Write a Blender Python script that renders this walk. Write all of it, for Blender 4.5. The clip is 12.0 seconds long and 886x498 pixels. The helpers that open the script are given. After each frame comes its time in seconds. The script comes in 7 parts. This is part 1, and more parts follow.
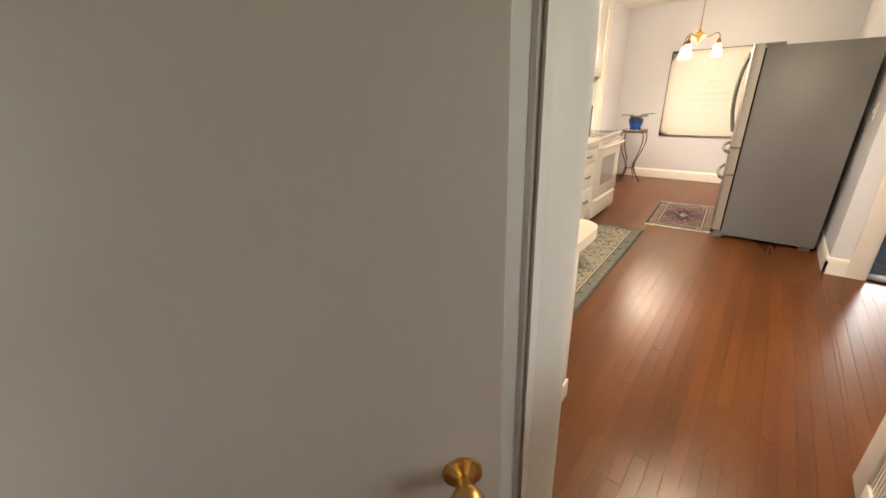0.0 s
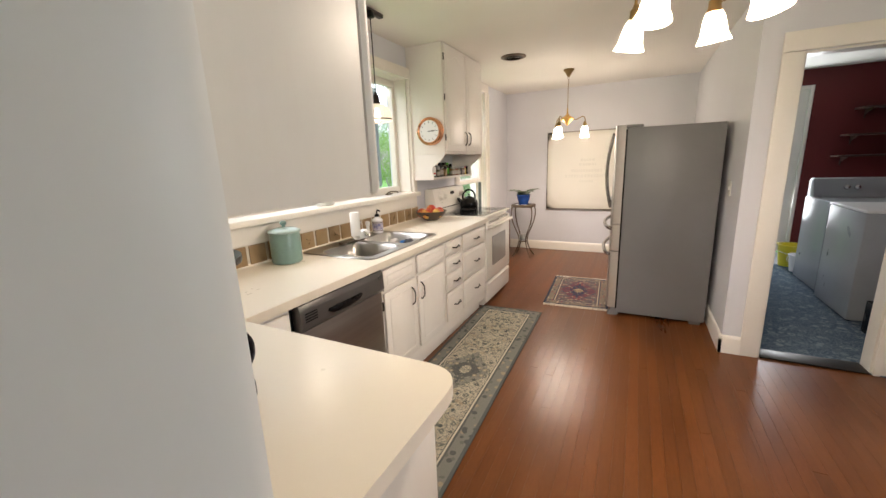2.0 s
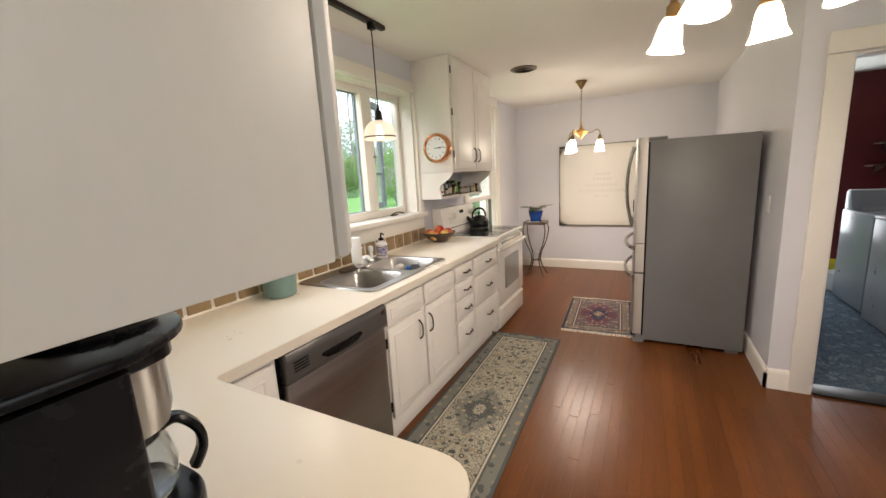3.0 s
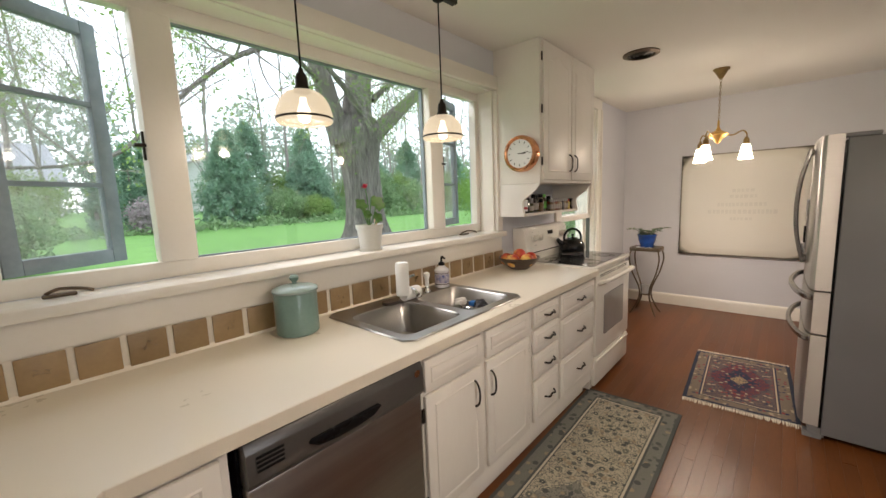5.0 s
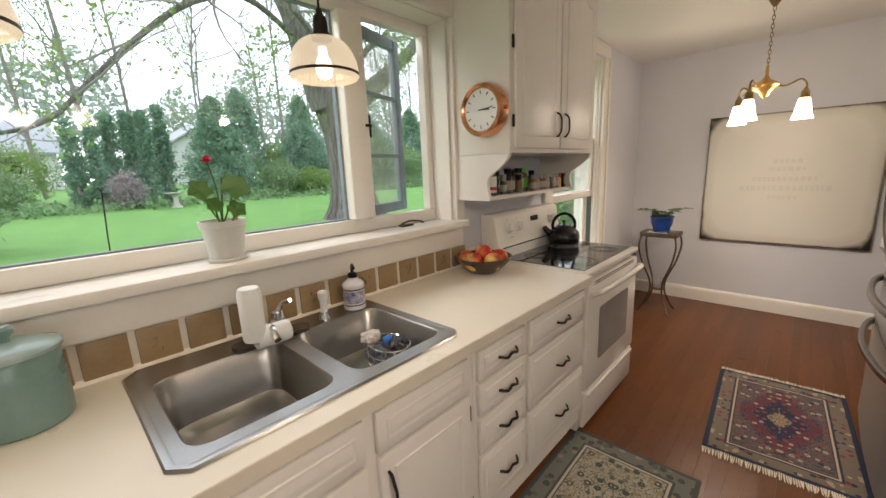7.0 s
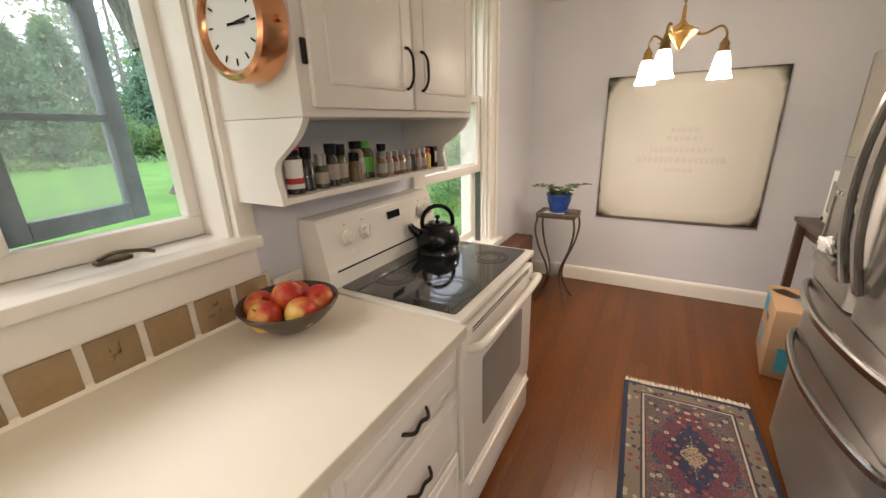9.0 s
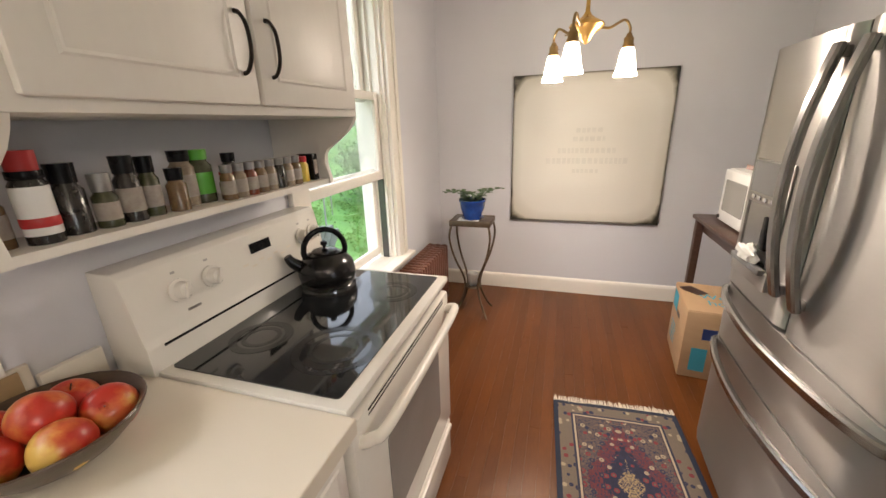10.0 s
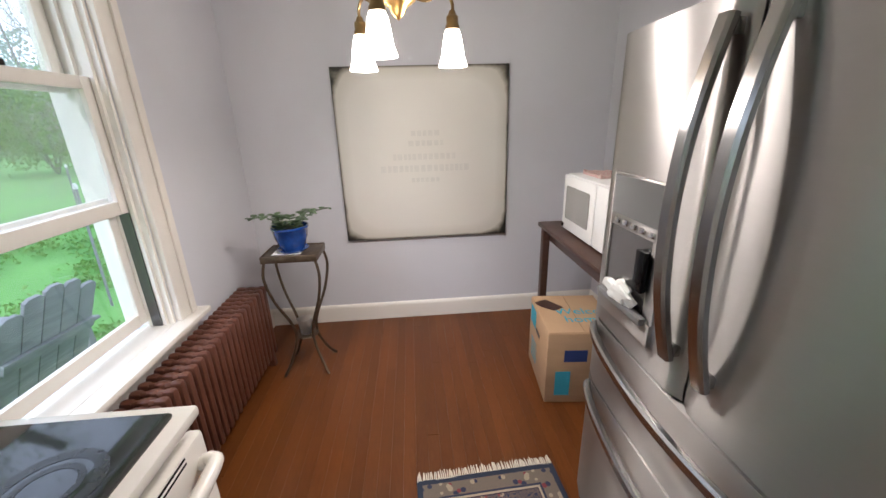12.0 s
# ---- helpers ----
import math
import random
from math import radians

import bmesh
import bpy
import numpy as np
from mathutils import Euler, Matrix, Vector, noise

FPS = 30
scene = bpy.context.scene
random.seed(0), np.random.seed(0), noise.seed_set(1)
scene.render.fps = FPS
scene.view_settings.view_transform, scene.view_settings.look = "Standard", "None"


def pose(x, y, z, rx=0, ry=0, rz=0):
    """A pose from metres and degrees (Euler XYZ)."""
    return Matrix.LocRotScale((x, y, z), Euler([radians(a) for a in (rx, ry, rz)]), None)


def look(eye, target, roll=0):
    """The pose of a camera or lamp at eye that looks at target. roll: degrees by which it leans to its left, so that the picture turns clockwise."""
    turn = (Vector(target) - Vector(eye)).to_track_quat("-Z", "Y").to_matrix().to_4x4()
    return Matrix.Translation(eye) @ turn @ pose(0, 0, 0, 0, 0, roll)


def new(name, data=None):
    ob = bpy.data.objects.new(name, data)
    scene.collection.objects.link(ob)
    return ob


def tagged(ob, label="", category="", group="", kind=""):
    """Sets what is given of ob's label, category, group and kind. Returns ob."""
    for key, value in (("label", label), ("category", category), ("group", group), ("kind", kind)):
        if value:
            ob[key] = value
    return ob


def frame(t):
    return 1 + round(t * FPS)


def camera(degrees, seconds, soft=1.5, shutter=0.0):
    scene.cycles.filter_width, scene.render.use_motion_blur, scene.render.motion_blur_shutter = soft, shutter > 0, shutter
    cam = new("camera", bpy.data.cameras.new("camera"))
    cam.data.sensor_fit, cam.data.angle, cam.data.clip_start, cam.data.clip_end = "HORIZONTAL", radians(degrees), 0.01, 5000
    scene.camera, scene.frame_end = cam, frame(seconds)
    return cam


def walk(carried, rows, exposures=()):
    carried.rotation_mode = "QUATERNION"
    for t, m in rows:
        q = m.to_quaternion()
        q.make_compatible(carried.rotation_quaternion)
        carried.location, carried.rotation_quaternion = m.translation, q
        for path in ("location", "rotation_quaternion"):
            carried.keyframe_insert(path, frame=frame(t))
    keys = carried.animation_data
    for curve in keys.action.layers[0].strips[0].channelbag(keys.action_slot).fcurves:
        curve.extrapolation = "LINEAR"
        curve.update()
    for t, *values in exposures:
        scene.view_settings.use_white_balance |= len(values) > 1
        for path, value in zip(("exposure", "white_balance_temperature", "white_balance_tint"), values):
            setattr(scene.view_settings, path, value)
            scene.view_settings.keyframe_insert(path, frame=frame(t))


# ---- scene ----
cam = camera(98.6, 12.0)
PATH = [
    (0, (0.413, 0.206, 1.434), (-0.783, 1.613, 0.668), -2.5),
    (0.5, (0.373, 0.385, 1.447), (-0.671, 1.938, 0.741), -2.5),
    (1, (0.363, 0.573, 1.459), (-0.571, 2.235, 0.853), -2.5),
    (1.5, (0.373, 0.774, 1.456), (-0.522, 2.491, 0.955), -2.4),
    (2, (0.336, 0.932, 1.44), (-0.549, 2.67, 0.998), -2.2),
    (2.5, (0.246, 1.071, 1.457), (-0.64, 2.816, 1.045), -2.3),
    (2.7, (0.234, 1.093, 1.466), (-0.656, 2.841, 1.077), -2.8),
    (4.3, (0.214, 1.533, 1.441), (-1.021, 3.082, 1.169), -2.3),
    (4.5, (0.168, 1.573, 1.434), (-1.101, 3.096, 1.17), -2.2),
    (5, (0.022, 1.717, 1.434), (-1.305, 3.19, 1.172), -2.2),
    (5.5, (-0.075, 1.858, 1.419), (-1.427, 3.306, 1.149), -2.3),
    (6, (-0.122, 2.057, 1.44), (-1.482, 3.488, 1.119), -2.3),
    (6.5, (-0.143, 2.306, 1.456), (-1.501, 3.729, 1.092), -2.4),
    (6.7, (-0.158, 2.403, 1.446), (-1.521, 3.817, 1.069), -2.3),
    (8.3, (-0.367, 3.102, 1.478), (-1.496, 4.643, 0.885), -2.0),
    (8.5, (-0.39, 3.203, 1.481), (-1.464, 4.78, 0.879), -2.0),
    (9, (-0.452, 3.417, 1.485), (-1.401, 5.067, 0.869), -1.7),
    (9.5, (-0.519, 3.602, 1.505), (-1.302, 5.336, 0.887), -1.8),
    (10, (-0.529, 3.775, 1.484), (-1.094, 5.589, 0.858), -1.8),
    (10.5, (-0.483, 4.008, 1.489), (-0.845, 5.87, 0.856), -1.8),
    (11, (-0.462, 4.182, 1.481), (-0.673, 6.067, 0.848), -1.8),
    (11.5, (-0.482, 4.324, 1.488), (-0.541, 6.218, 0.849), -1.8),
    (12, (-0.437, 4.377, 1.487), (-0.296, 6.265, 0.842), -1.7),
]
walk(cam, [(t, look(eye, target, roll)) for t, eye, target, roll in PATH], exposures=[(0, 1.24, 7500, 14), (1.0, 1.05, 7150, 14), (2.5, 0.78, 6550, 14), (4.5, 0.33, 6750, 14), (6.5, 0.12, 6800, 14), (8.5, 0.34, 6850, 15), (10, 0.62, 6550, 14), (11, 0.48, 6000, 14), (12, 0.40, 5700, 14)])

# ---- world, sun, exposure ----
world = bpy.data.worlds.new("world")
scene.world = world
world.use_nodes = True
wn, wl = world.node_tree.nodes, world.node_tree.links
sky = wn.new("ShaderNodeTexSky")
sky.sky_type, sky.sun_disc, sky.sun_elevation, sky.sun_rotation = "NISHITA", False, radians(38), radians(250)
veil = wn.new("ShaderNodeMix")
veil.data_type = "RGBA"
veil.inputs["Factor"].default_value = 0.75
veil.inputs["B"].default_value = (15.0, 16.8, 18.9, 1)
wl.new(sky.outputs[0], veil.inputs["A"])
wl.new(veil.outputs["Result"], wn["Background"].inputs[0])
wn["Background"].inputs[1].default_value = 0.15
sun = new("sun", bpy.data.lights.new("sun", "SUN"))
sun.data.energy, sun.data.angle, sun.data.color = 1.4, radians(25), (1, 0.97, 0.93)
sun.matrix_world = look((-8, -6, 9), (0, 2, 0))
WARM = (1.0, 0.865, 0.71)


def bulb_light(loc, watts, radius=0.03):
    ob = new("bulb_light", bpy.data.lights.new("bulb_light", "POINT"))
    ob.data.energy, ob.data.color, ob.data.shadow_soft_size = watts, WARM, radius
    ob.location = loc
    return ob


# ---- building helpers ----
def bm_box(bm, lo, hi, bevel=0.0, seg=2):
    c = [(a + b) / 2 for a, b in zip(lo, hi)]
    s = [abs(b - a) for a, b in zip(lo, hi)]
    r = bmesh.ops.create_cube(bm, size=1, matrix=Matrix.Translation(c) @ Matrix.Diagonal((*s, 1)))
    if bevel > 0:
        edges = list({e for v in r["verts"] for e in v.link_edges})
        bmesh.ops.bevel(bm, geom=edges, offset=min(bevel, min(s) * 0.45), segments=seg, profile=0.5, affect="EDGES")
    return bm


def boxes(*items, bevel=0.0):
    bm = bmesh.new()
    for lo, hi in items:
        bm_box(bm, lo, hi, bevel)
    return bm


def lathe(profile, at=(0, 0, 0), seg=24, turn=None):
    bm = bmesh.new()
    rings = []
    for r, z in profile:
        if r < 1e-5:
            rings.append([bm.verts.new((0, 0, z))])
        else:
            rings.append([bm.verts.new((r * math.cos(2 * math.pi * k / seg), r * math.sin(2 * math.pi * k / seg), z)) for k in range(seg)])
    for a, b in zip(rings, rings[1:]):
        for k in range(seg):
            f = [a[k % len(a)], a[(k + 1) % len(a)], b[(k + 1) % len(b)], b[k % len(b)]]
            f = list(dict.fromkeys(f))
            if len(f) > 2:
                bm.faces.new(f)
    bmesh.ops.recalc_face_normals(bm, faces=bm.faces)
    m = Matrix.Translation(at)
    bmesh.ops.transform(bm, matrix=m @ turn if turn else m, verts=bm.verts)
    return bm


def smooth_path(points, n=6):
    pts = [Vector(p) for p in points]
    out = []
    for i in range(len(pts) - 1):
        p0, p1, p2, p3 = pts[max(i - 1, 0)], pts[i], pts[i + 1], pts[min(i + 2, len(pts) - 1)]
        for k in range(n):
            t = k / n
            out.append(0.5 * ((2 * p1) + (p2 - p0) * t + (2 * p0 - 5 * p1 + 4 * p2 - p3) * t * t + (3 * p1 - p0 - 3 * p2 + p3) * t ** 3))
    return out + [pts[-1]]


def bm_tube(bm, points, radius, seg=8, flat=1.0):
    pts = [Vector(p) for p in points]
    rad = radius if isinstance(radius, (list, tuple)) else [radius] * len(pts)
    rings = []
    side = None
    for i, p in enumerate(pts):
        d = (pts[min(i + 1, len(pts) - 1)] - pts[max(i - 1, 0)]).normalized()
        if side is None:
            side = d.orthogonal().normalized()
        side = (side - d * side.dot(d))
        side = side.normalized() if side.length > 1e-6 else d.orthogonal().normalized()
        up = d.cross(side)
        rings.append([bm.verts.new(p + rad[i] * (math.cos(2 * math.pi * k / seg) * side + flat * math.sin(2 * math.pi * k / seg) * up)) for k in range(seg)])
    for a, b in zip(rings, rings[1:]):
        for k in range(seg):
            bm.faces.new((a[k], a[(k + 1) % seg], b[(k + 1) % seg], b[k]))
    bm.faces.new(rings[0][::-1])
    bm.faces.new(rings[-1])
    return bm


def tube(points, radius, seg=8, flat=1.0):
    return bm_tube(bmesh.new(), points, radius, seg, flat)


def prism(poly, axis, a, b, bevel=0.0):
    """A 2D outline drawn out along an axis; the outline's coordinates are the other two axes in order."""
    def put(u, v, w):
        return {"x": (w, u, v), "y": (u, w, v), "z": (u, v, w)}[axis]
    bm = bmesh.new()
    lo = [bm.verts.new(put(u, v, a)) for u, v in poly]
    hi = [bm.verts.new(put(u, v, b)) for u, v in poly]
    bm.faces.new(lo[::-1])
    bm.faces.new(hi)
    n = len(poly)
    for k in range(n):
        bm.faces.new((lo[k], lo[(k + 1) % n], hi[(k + 1) % n], hi[k]))
    bmesh.ops.recalc_face_normals(bm, faces=bm.faces)
    if bevel:
        bmesh.ops.bevel(bm, geom=list(bm.edges), offset=bevel, segments=2, profile=0.5, affect="EDGES")
    return bm


def turned(bm, m):
    bmesh.ops.transform(bm, matrix=m, verts=bm.verts)
    return bm


def mesh_of(name, bm, material, angle=40):
    me = bpy.data.meshes.new(name)
    bm.to_mesh(me)
    bm.free()
    me.materials.append(material)
    me.polygons.foreach_set("use_smooth", [True] * len(me.polygons))
    me.set_sharp_from_angle(angle=radians(angle))
    return me


def part(name, bm, material, parent, label=""):
    ob = new(name, mesh_of(name, bm, material))
    ob.parent = parent
    if parent.data is None:
        ob.matrix_parent_inverse = parent.matrix_basis.inverted()
    if label:
        tagged(ob, label)
    return ob


def thing(name, at, label, category, group="", kind=""):
    ob = new(name)
    ob.empty_display_size = 0.05
    ob.matrix_basis = Matrix.Translation(at)
    return tagged(ob, label, category, group, kind)


def solid(name, bm, material, label, category, group="", kind="", angle=40):
    return tagged(new(name, mesh_of(name, bm, material, angle)), label, category, group, kind)


# ---- materials ----
def mat(name, a, b=None, rough=0.5, metal=0.0, scale=6.0, fine=120.0, bump=0.1, stretch=(1, 1, 1), coat=0.0, vary=0.0, rvar=0.08, dist=0.002, spec=0.5):
    m = bpy.data.materials.new(name)
    m.use_nodes = True
    n, l = m.node_tree.nodes, m.node_tree.links
    bsdf = n["Principled BSDF"]
    b = b or tuple(c * 0.88 for c in a)
    co = n.new("ShaderNodeTexCoord")
    mp = n.new("ShaderNodeMapping")
    mp.inputs["Scale"].default_value = stretch
    l.new(co.outputs["Object"], mp.inputs[0])
    big = n.new("ShaderNodeTexNoise")
    big.inputs["Scale"].default_value, big.inputs["Detail"].default_value = scale, 6
    small = n.new("ShaderNodeTexNoise")
    small.inputs["Scale"].default_value, small.inputs["Detail"].default_value = fine, 4
    for t in (big, small):
        l.new(mp.outputs[0], t.inputs["Vector"])
    add = n.new("ShaderNodeMath")
    add.operation = "MULTIPLY_ADD"
    add.inputs[1].default_value = 0.35
    l.new(small.outputs["Fac"], add.inputs[0])
    l.new(big.outputs["Fac"], add.inputs[2])
    ramp = n.new("ShaderNodeValToRGB")
    ramp.color_ramp.elements[0].position, ramp.color_ramp.elements[1].position = 0.42, 0.92
    ramp.color_ramp.elements[0].color, ramp.color_ramp.elements[1].color = (*b, 1), (*a, 1)
    l.new(add.outputs[0], ramp.inputs[0])
    out = ramp.outputs[0]
    if vary:
        info = n.new("ShaderNodeObjectInfo")
        hsv = n.new("ShaderNodeHueSaturation")
        rng = n.new("ShaderNodeMapRange")
        rng.inputs["To Min"].default_value, rng.inputs["To Max"].default_value = 1 - vary, 1 + vary
        l.new(info.outputs["Random"], rng.inputs["Value"])
        l.new(rng.outputs[0], hsv.inputs["Value"])
        l.new(out, hsv.inputs["Color"])
        out = hsv.outputs[0]
    l.new(out, bsdf.inputs["Base Color"])
    rr = n.new("ShaderNodeMapRange")
    rr.inputs["To Min"].default_value, rr.inputs["To Max"].default_value = max(rough - rvar, 0.02), min(rough + rvar, 1)
    l.new(big.outputs["Fac"], rr.inputs["Value"])
    l.new(rr.outputs[0], bsdf.inputs["Roughness"])
    bsdf.inputs["Metallic"].default_value = metal
    bsdf.inputs["Coat Weight"].default_value = coat
    bsdf.inputs["Specular IOR Level"].default_value = spec
    if bump:
        bp = n.new("ShaderNodeBump")
        bp.inputs["Strength"].default_value, bp.inputs["Distance"].default_value = bump, dist
        l.new(small.outputs["Fac"], bp.inputs["Height"])
        l.new(bp.outputs[0], bsdf.inputs["Normal"])
    return m


def glow(name, color, strength, base=(0.9, 0.9, 0.9)):
    m = bpy.data.materials.new(name)
    m.use_nodes = True
    p = m.node_tree.nodes["Principled BSDF"]
    p.inputs["Base Color"].default_value = (*base, 1)
    p.inputs["Roughness"].default_value = 0.25
    p.inputs["Emission Color"].default_value = (*color, 1)
    p.inputs["Emission Strength"].default_value = strength
    return m


def glass(name, color=(1, 1, 1), rough=0.0, ior=1.45, clear=0.0):
    m = bpy.data.materials.new(name)
    m.use_nodes = True
    n, l = m.node_tree.nodes, m.node_tree.links
    p = n["Principled BSDF"]
    p.inputs["Base Color"].default_value = (*color, 1)
    p.inputs["Roughness"].default_value = rough
    p.inputs["IOR"].default_value = ior
    p.inputs["Transmission Weight"].default_value = 1
    if clear:
        tr = n.new("ShaderNodeBsdfTransparent")
        gl = n.new("ShaderNodeBsdfGlossy")
        gl.inputs["Roughness"].default_value = 0.02
        lw = n.new("ShaderNodeLayerWeight")
        pw = n.new("ShaderNodeMath")
        pw.operation = "POWER"
        pw.inputs[1].default_value = 4.0
        fr = n.new("ShaderNodeMapRange")
        fr.inputs["To Min"].default_value, fr.inputs["To Max"].default_value = 0.03, 0.5
        mx = n.new("ShaderNodeMixShader")
        l.new(lw.outputs["Facing"], pw.inputs[0])
        l.new(pw.outputs[0], fr.inputs["Value"])
        l.new(fr.outputs[0], mx.inputs[0])
        l.new(tr.outputs[0], mx.inputs[1])
        l.new(gl.outputs[0], mx.inputs[2])
        l.new(mx.outputs[0], n["Material Output"].inputs[0])
    return m


M_WALL = mat("wall_paint", (0.69, 0.69, 0.73), (0.655, 0.655, 0.69), 0.6, scale=1.5, fine=180, bump=0.12, dist=0.001)
M_CEIL = mat("ceiling_paint", (0.82, 0.79, 0.74), (0.78, 0.75, 0.705), 0.75, scale=1.2, fine=90, bump=0.15, dist=0.002)
M_TRIM = mat("trim_paint", (0.84, 0.80, 0.735), (0.79, 0.75, 0.68), 0.35, scale=3, fine=70, bump=0.08, dist=0.001)
M_CAB = mat("cabinet_paint", (0.82, 0.785, 0.73), (0.77, 0.735, 0.68), 0.42, scale=4, fine=60, bump=0.08, stretch=(1, 1, 0.3), dist=0.001)
# off-white door darkened to grey-brown: its shade is put into the paint
M_DOOR_SHADED = mat("door_paint", (0.44, 0.405, 0.36), (0.405, 0.37, 0.33), 0.5, scale=2, fine=60, bump=0.08, stretch=(1, 1, 0.2), dist=0.001)
M_JAMB = mat("jamb_paint", (0.83, 0.82, 0.79), (0.79, 0.78, 0.75), 0.4, scale=2, fine=60, bump=0.1, stretch=(1, 1, 0.3), dist=0.001)
M_COUNTER = mat("counter_laminate", (0.82, 0.755, 0.645), (0.805, 0.738, 0.628), 0.30, scale=3, fine=300, bump=0.04, dist=0.0005)
M_COUNTER_EDGE = mat("counter_edge_laminate", (0.76, 0.69, 0.58), None, 0.4, scale=8, fine=300, bump=0.04, dist=0.0005)
M_FLOOR = mat("floor_wood", (0.160, 0.053, 0.0118), (0.088, 0.026, 0.0058), 0.30, scale=1.3, fine=30, bump=0.03, stretch=(3, 0.6, 3), coat=0.0, vary=0.12, rvar=0.07, dist=0.0008, spec=0.30)
M_SUBFLOOR = mat("dark_subfloor", (0.05, 0.02, 0.012), None, 0.8)
M_TILE = mat("backsplash_tile", (0.36, 0.245, 0.125), (0.27, 0.175, 0.085), 0.4, scale=9, fine=70, bump=0.25, vary=0.14)
M_GROUT = mat("grout", (0.78, 0.72, 0.62), None, 0.75, scale=20, fine=200, bump=0.3)
M_STEEL = mat("brushed_steel", (0.44, 0.428, 0.412), (0.43, 0.418, 0.402), 0.35, 1.0, scale=1.5, fine=90, bump=0, stretch=(3, 3, 60), rvar=0.0)
bn_ = M_STEEL.node_tree
tang = bn_.nodes.new("ShaderNodeCombineXYZ")
tang.inputs[2].default_value = 1.0
bn_.links.new(tang.outputs[0], bn_.nodes["Principled BSDF"].inputs["Tangent"])
bn_.nodes["Principled BSDF"].inputs["Anisotropic"].default_value = 1.0
M_HANDLE = mat("satin_steel", (0.40, 0.395, 0.39), (0.36, 0.355, 0.35), 0.24, 1.0, scale=3, fine=90, bump=0.01, rvar=0.04, dist=0.0003)
M_SINK = mat("sink_steel", (0.44, 0.43, 0.415), (0.37, 0.36, 0.345), 0.31, 1.0, scale=5, fine=120, bump=0.05, dist=0.0006)
M_CHROME = mat("polished_steel", (0.72, 0.72, 0.72), (0.66, 0.66, 0.66), 0.12, 1.0, bump=0)
M_FRIDGE = mat("fridge_side_paint", (0.19, 0.187, 0.19), (0.17, 0.168, 0.17), 0.42, scale=3, fine=400, bump=0.12, dist=0.0006)
M_BLACK = mat("black_plastic", (0.008, 0.008, 0.009), (0.005, 0.005, 0.006), 0.27, scale=8, fine=150, bump=0.03, spec=0.16)
M_IRON = mat("dark_bronze", (0.035, 0.028, 0.022), (0.02, 0.016, 0.013), 0.42, 0.7, scale=20, fine=200, bump=0.1)
M_BRASS = mat("aged_brass", (0.70, 0.45, 0.15), (0.55, 0.33, 0.10), 0.28, 1.0, scale=12, fine=150, bump=0.05)
M_COPPER = mat("copper", (0.80, 0.40, 0.22), (0.68, 0.32, 0.16), 0.25, 1.0, scale=8, fine=150, bump=0.03)
M_ENAMEL = mat("white_enamel", (0.82, 0.79, 0.73), (0.79, 0.76, 0.70), 0.18, scale=3, fine=80, bump=0.02, coat=0.3)
M_COOKTOP = mat("black_glass", (0.014, 0.016, 0.018), (0.010, 0.011, 0.012), 0.06, scale=4, fine=60, bump=0.0, coat=0.5, rvar=0.03)
M_RING = mat("cooktop_ring_print", (0.030, 0.030, 0.031), (0.020, 0.020, 0.021), 0.16, scale=60, fine=200, bump=0)
M_OVEN_GLASS = mat("oven_glass", (0.30, 0.29, 0.28), (0.24, 0.235, 0.225), 0.14, scale=3, fine=300, bump=0)
M_DISH = mat("dishwasher_steel", (0.36, 0.325, 0.30), (0.30, 0.27, 0.25), 0.33, 0.95, scale=2, fine=50, bump=0.03, stretch=(20, 0.6, 20), dist=0.0006)
M_DISH_TOP = mat("dishwasher_panel", (0.13, 0.125, 0.12), (0.10, 0.095, 0.09), 0.3, 0.5, scale=3, fine=60, bump=0.02)
M_GLASS = glass("window_glass", clear=1.0)
# old glass with a pale diffuse layer for dust and for milky reflection
M_DUST_SHEEN = glass("dusty_old_glass", clear=1.0)
dn, dl = M_DUST_SHEEN.node_tree.nodes, M_DUST_SHEEN.node_tree.links
dust_sheen = dn.new("ShaderNodeBsdfDiffuse")
dust_sheen.inputs[0].default_value = (0.62, 0.68, 0.70, 1)
dnoise = dn.new("ShaderNodeTexNoise")
dnoise.inputs["Scale"].default_value, dnoise.inputs["Detail"].default_value = 5.0, 6
dr_ = dn.new("ShaderNodeMapRange")
dr_.inputs["From Min"].default_value, dr_.inputs["From Max"].default_value = 0.3, 0.7
dr_.inputs["To Min"].default_value, dr_.inputs["To Max"].default_value = 0.09, 0.25
dmix = dn.new("ShaderNodeMixShader")
dl.new(dnoise.outputs["Fac"], dr_.inputs["Value"])
dl.new(dr_.outputs[0], dmix.inputs[0])
dl.new(dn["Material Output"].inputs[0].links[0].from_socket, dmix.inputs[1])
dl.new(dust_sheen.outputs[0], dmix.inputs[2])
dl.new(dmix.outputs[0], dn["Material Output"].inputs[0])
M_SASH = mat("weathered_sash_paint", (0.25, 0.30, 0.33), (0.17, 0.21, 0.24), 0.6, scale=10, fine=60, bump=0.3)
M_DARKWOOD = mat("dark_table_wood", (0.075, 0.038, 0.027), (0.045, 0.022, 0.016), 0.35, scale=5, fine=60, bump=0.08, stretch=(1, 8, 8))
M_CARD = mat("cardboard", (0.52, 0.345, 0.20), (0.46, 0.30, 0.17), 0.75, scale=6, fine=90, bump=0.12, stretch=(1, 1, 4))
M_BLUEPRINT = mat("blue_print", (0.06, 0.42, 0.58), None, 0.7, bump=0)
M_NAVY = mat("navy_print", (0.03, 0.06, 0.22), None, 0.7, bump=0)
M_WHITE = mat("white_plastic", (0.82, 0.82, 0.80), (0.78, 0.78, 0.76), 0.35, scale=6, fine=120, bump=0.03)
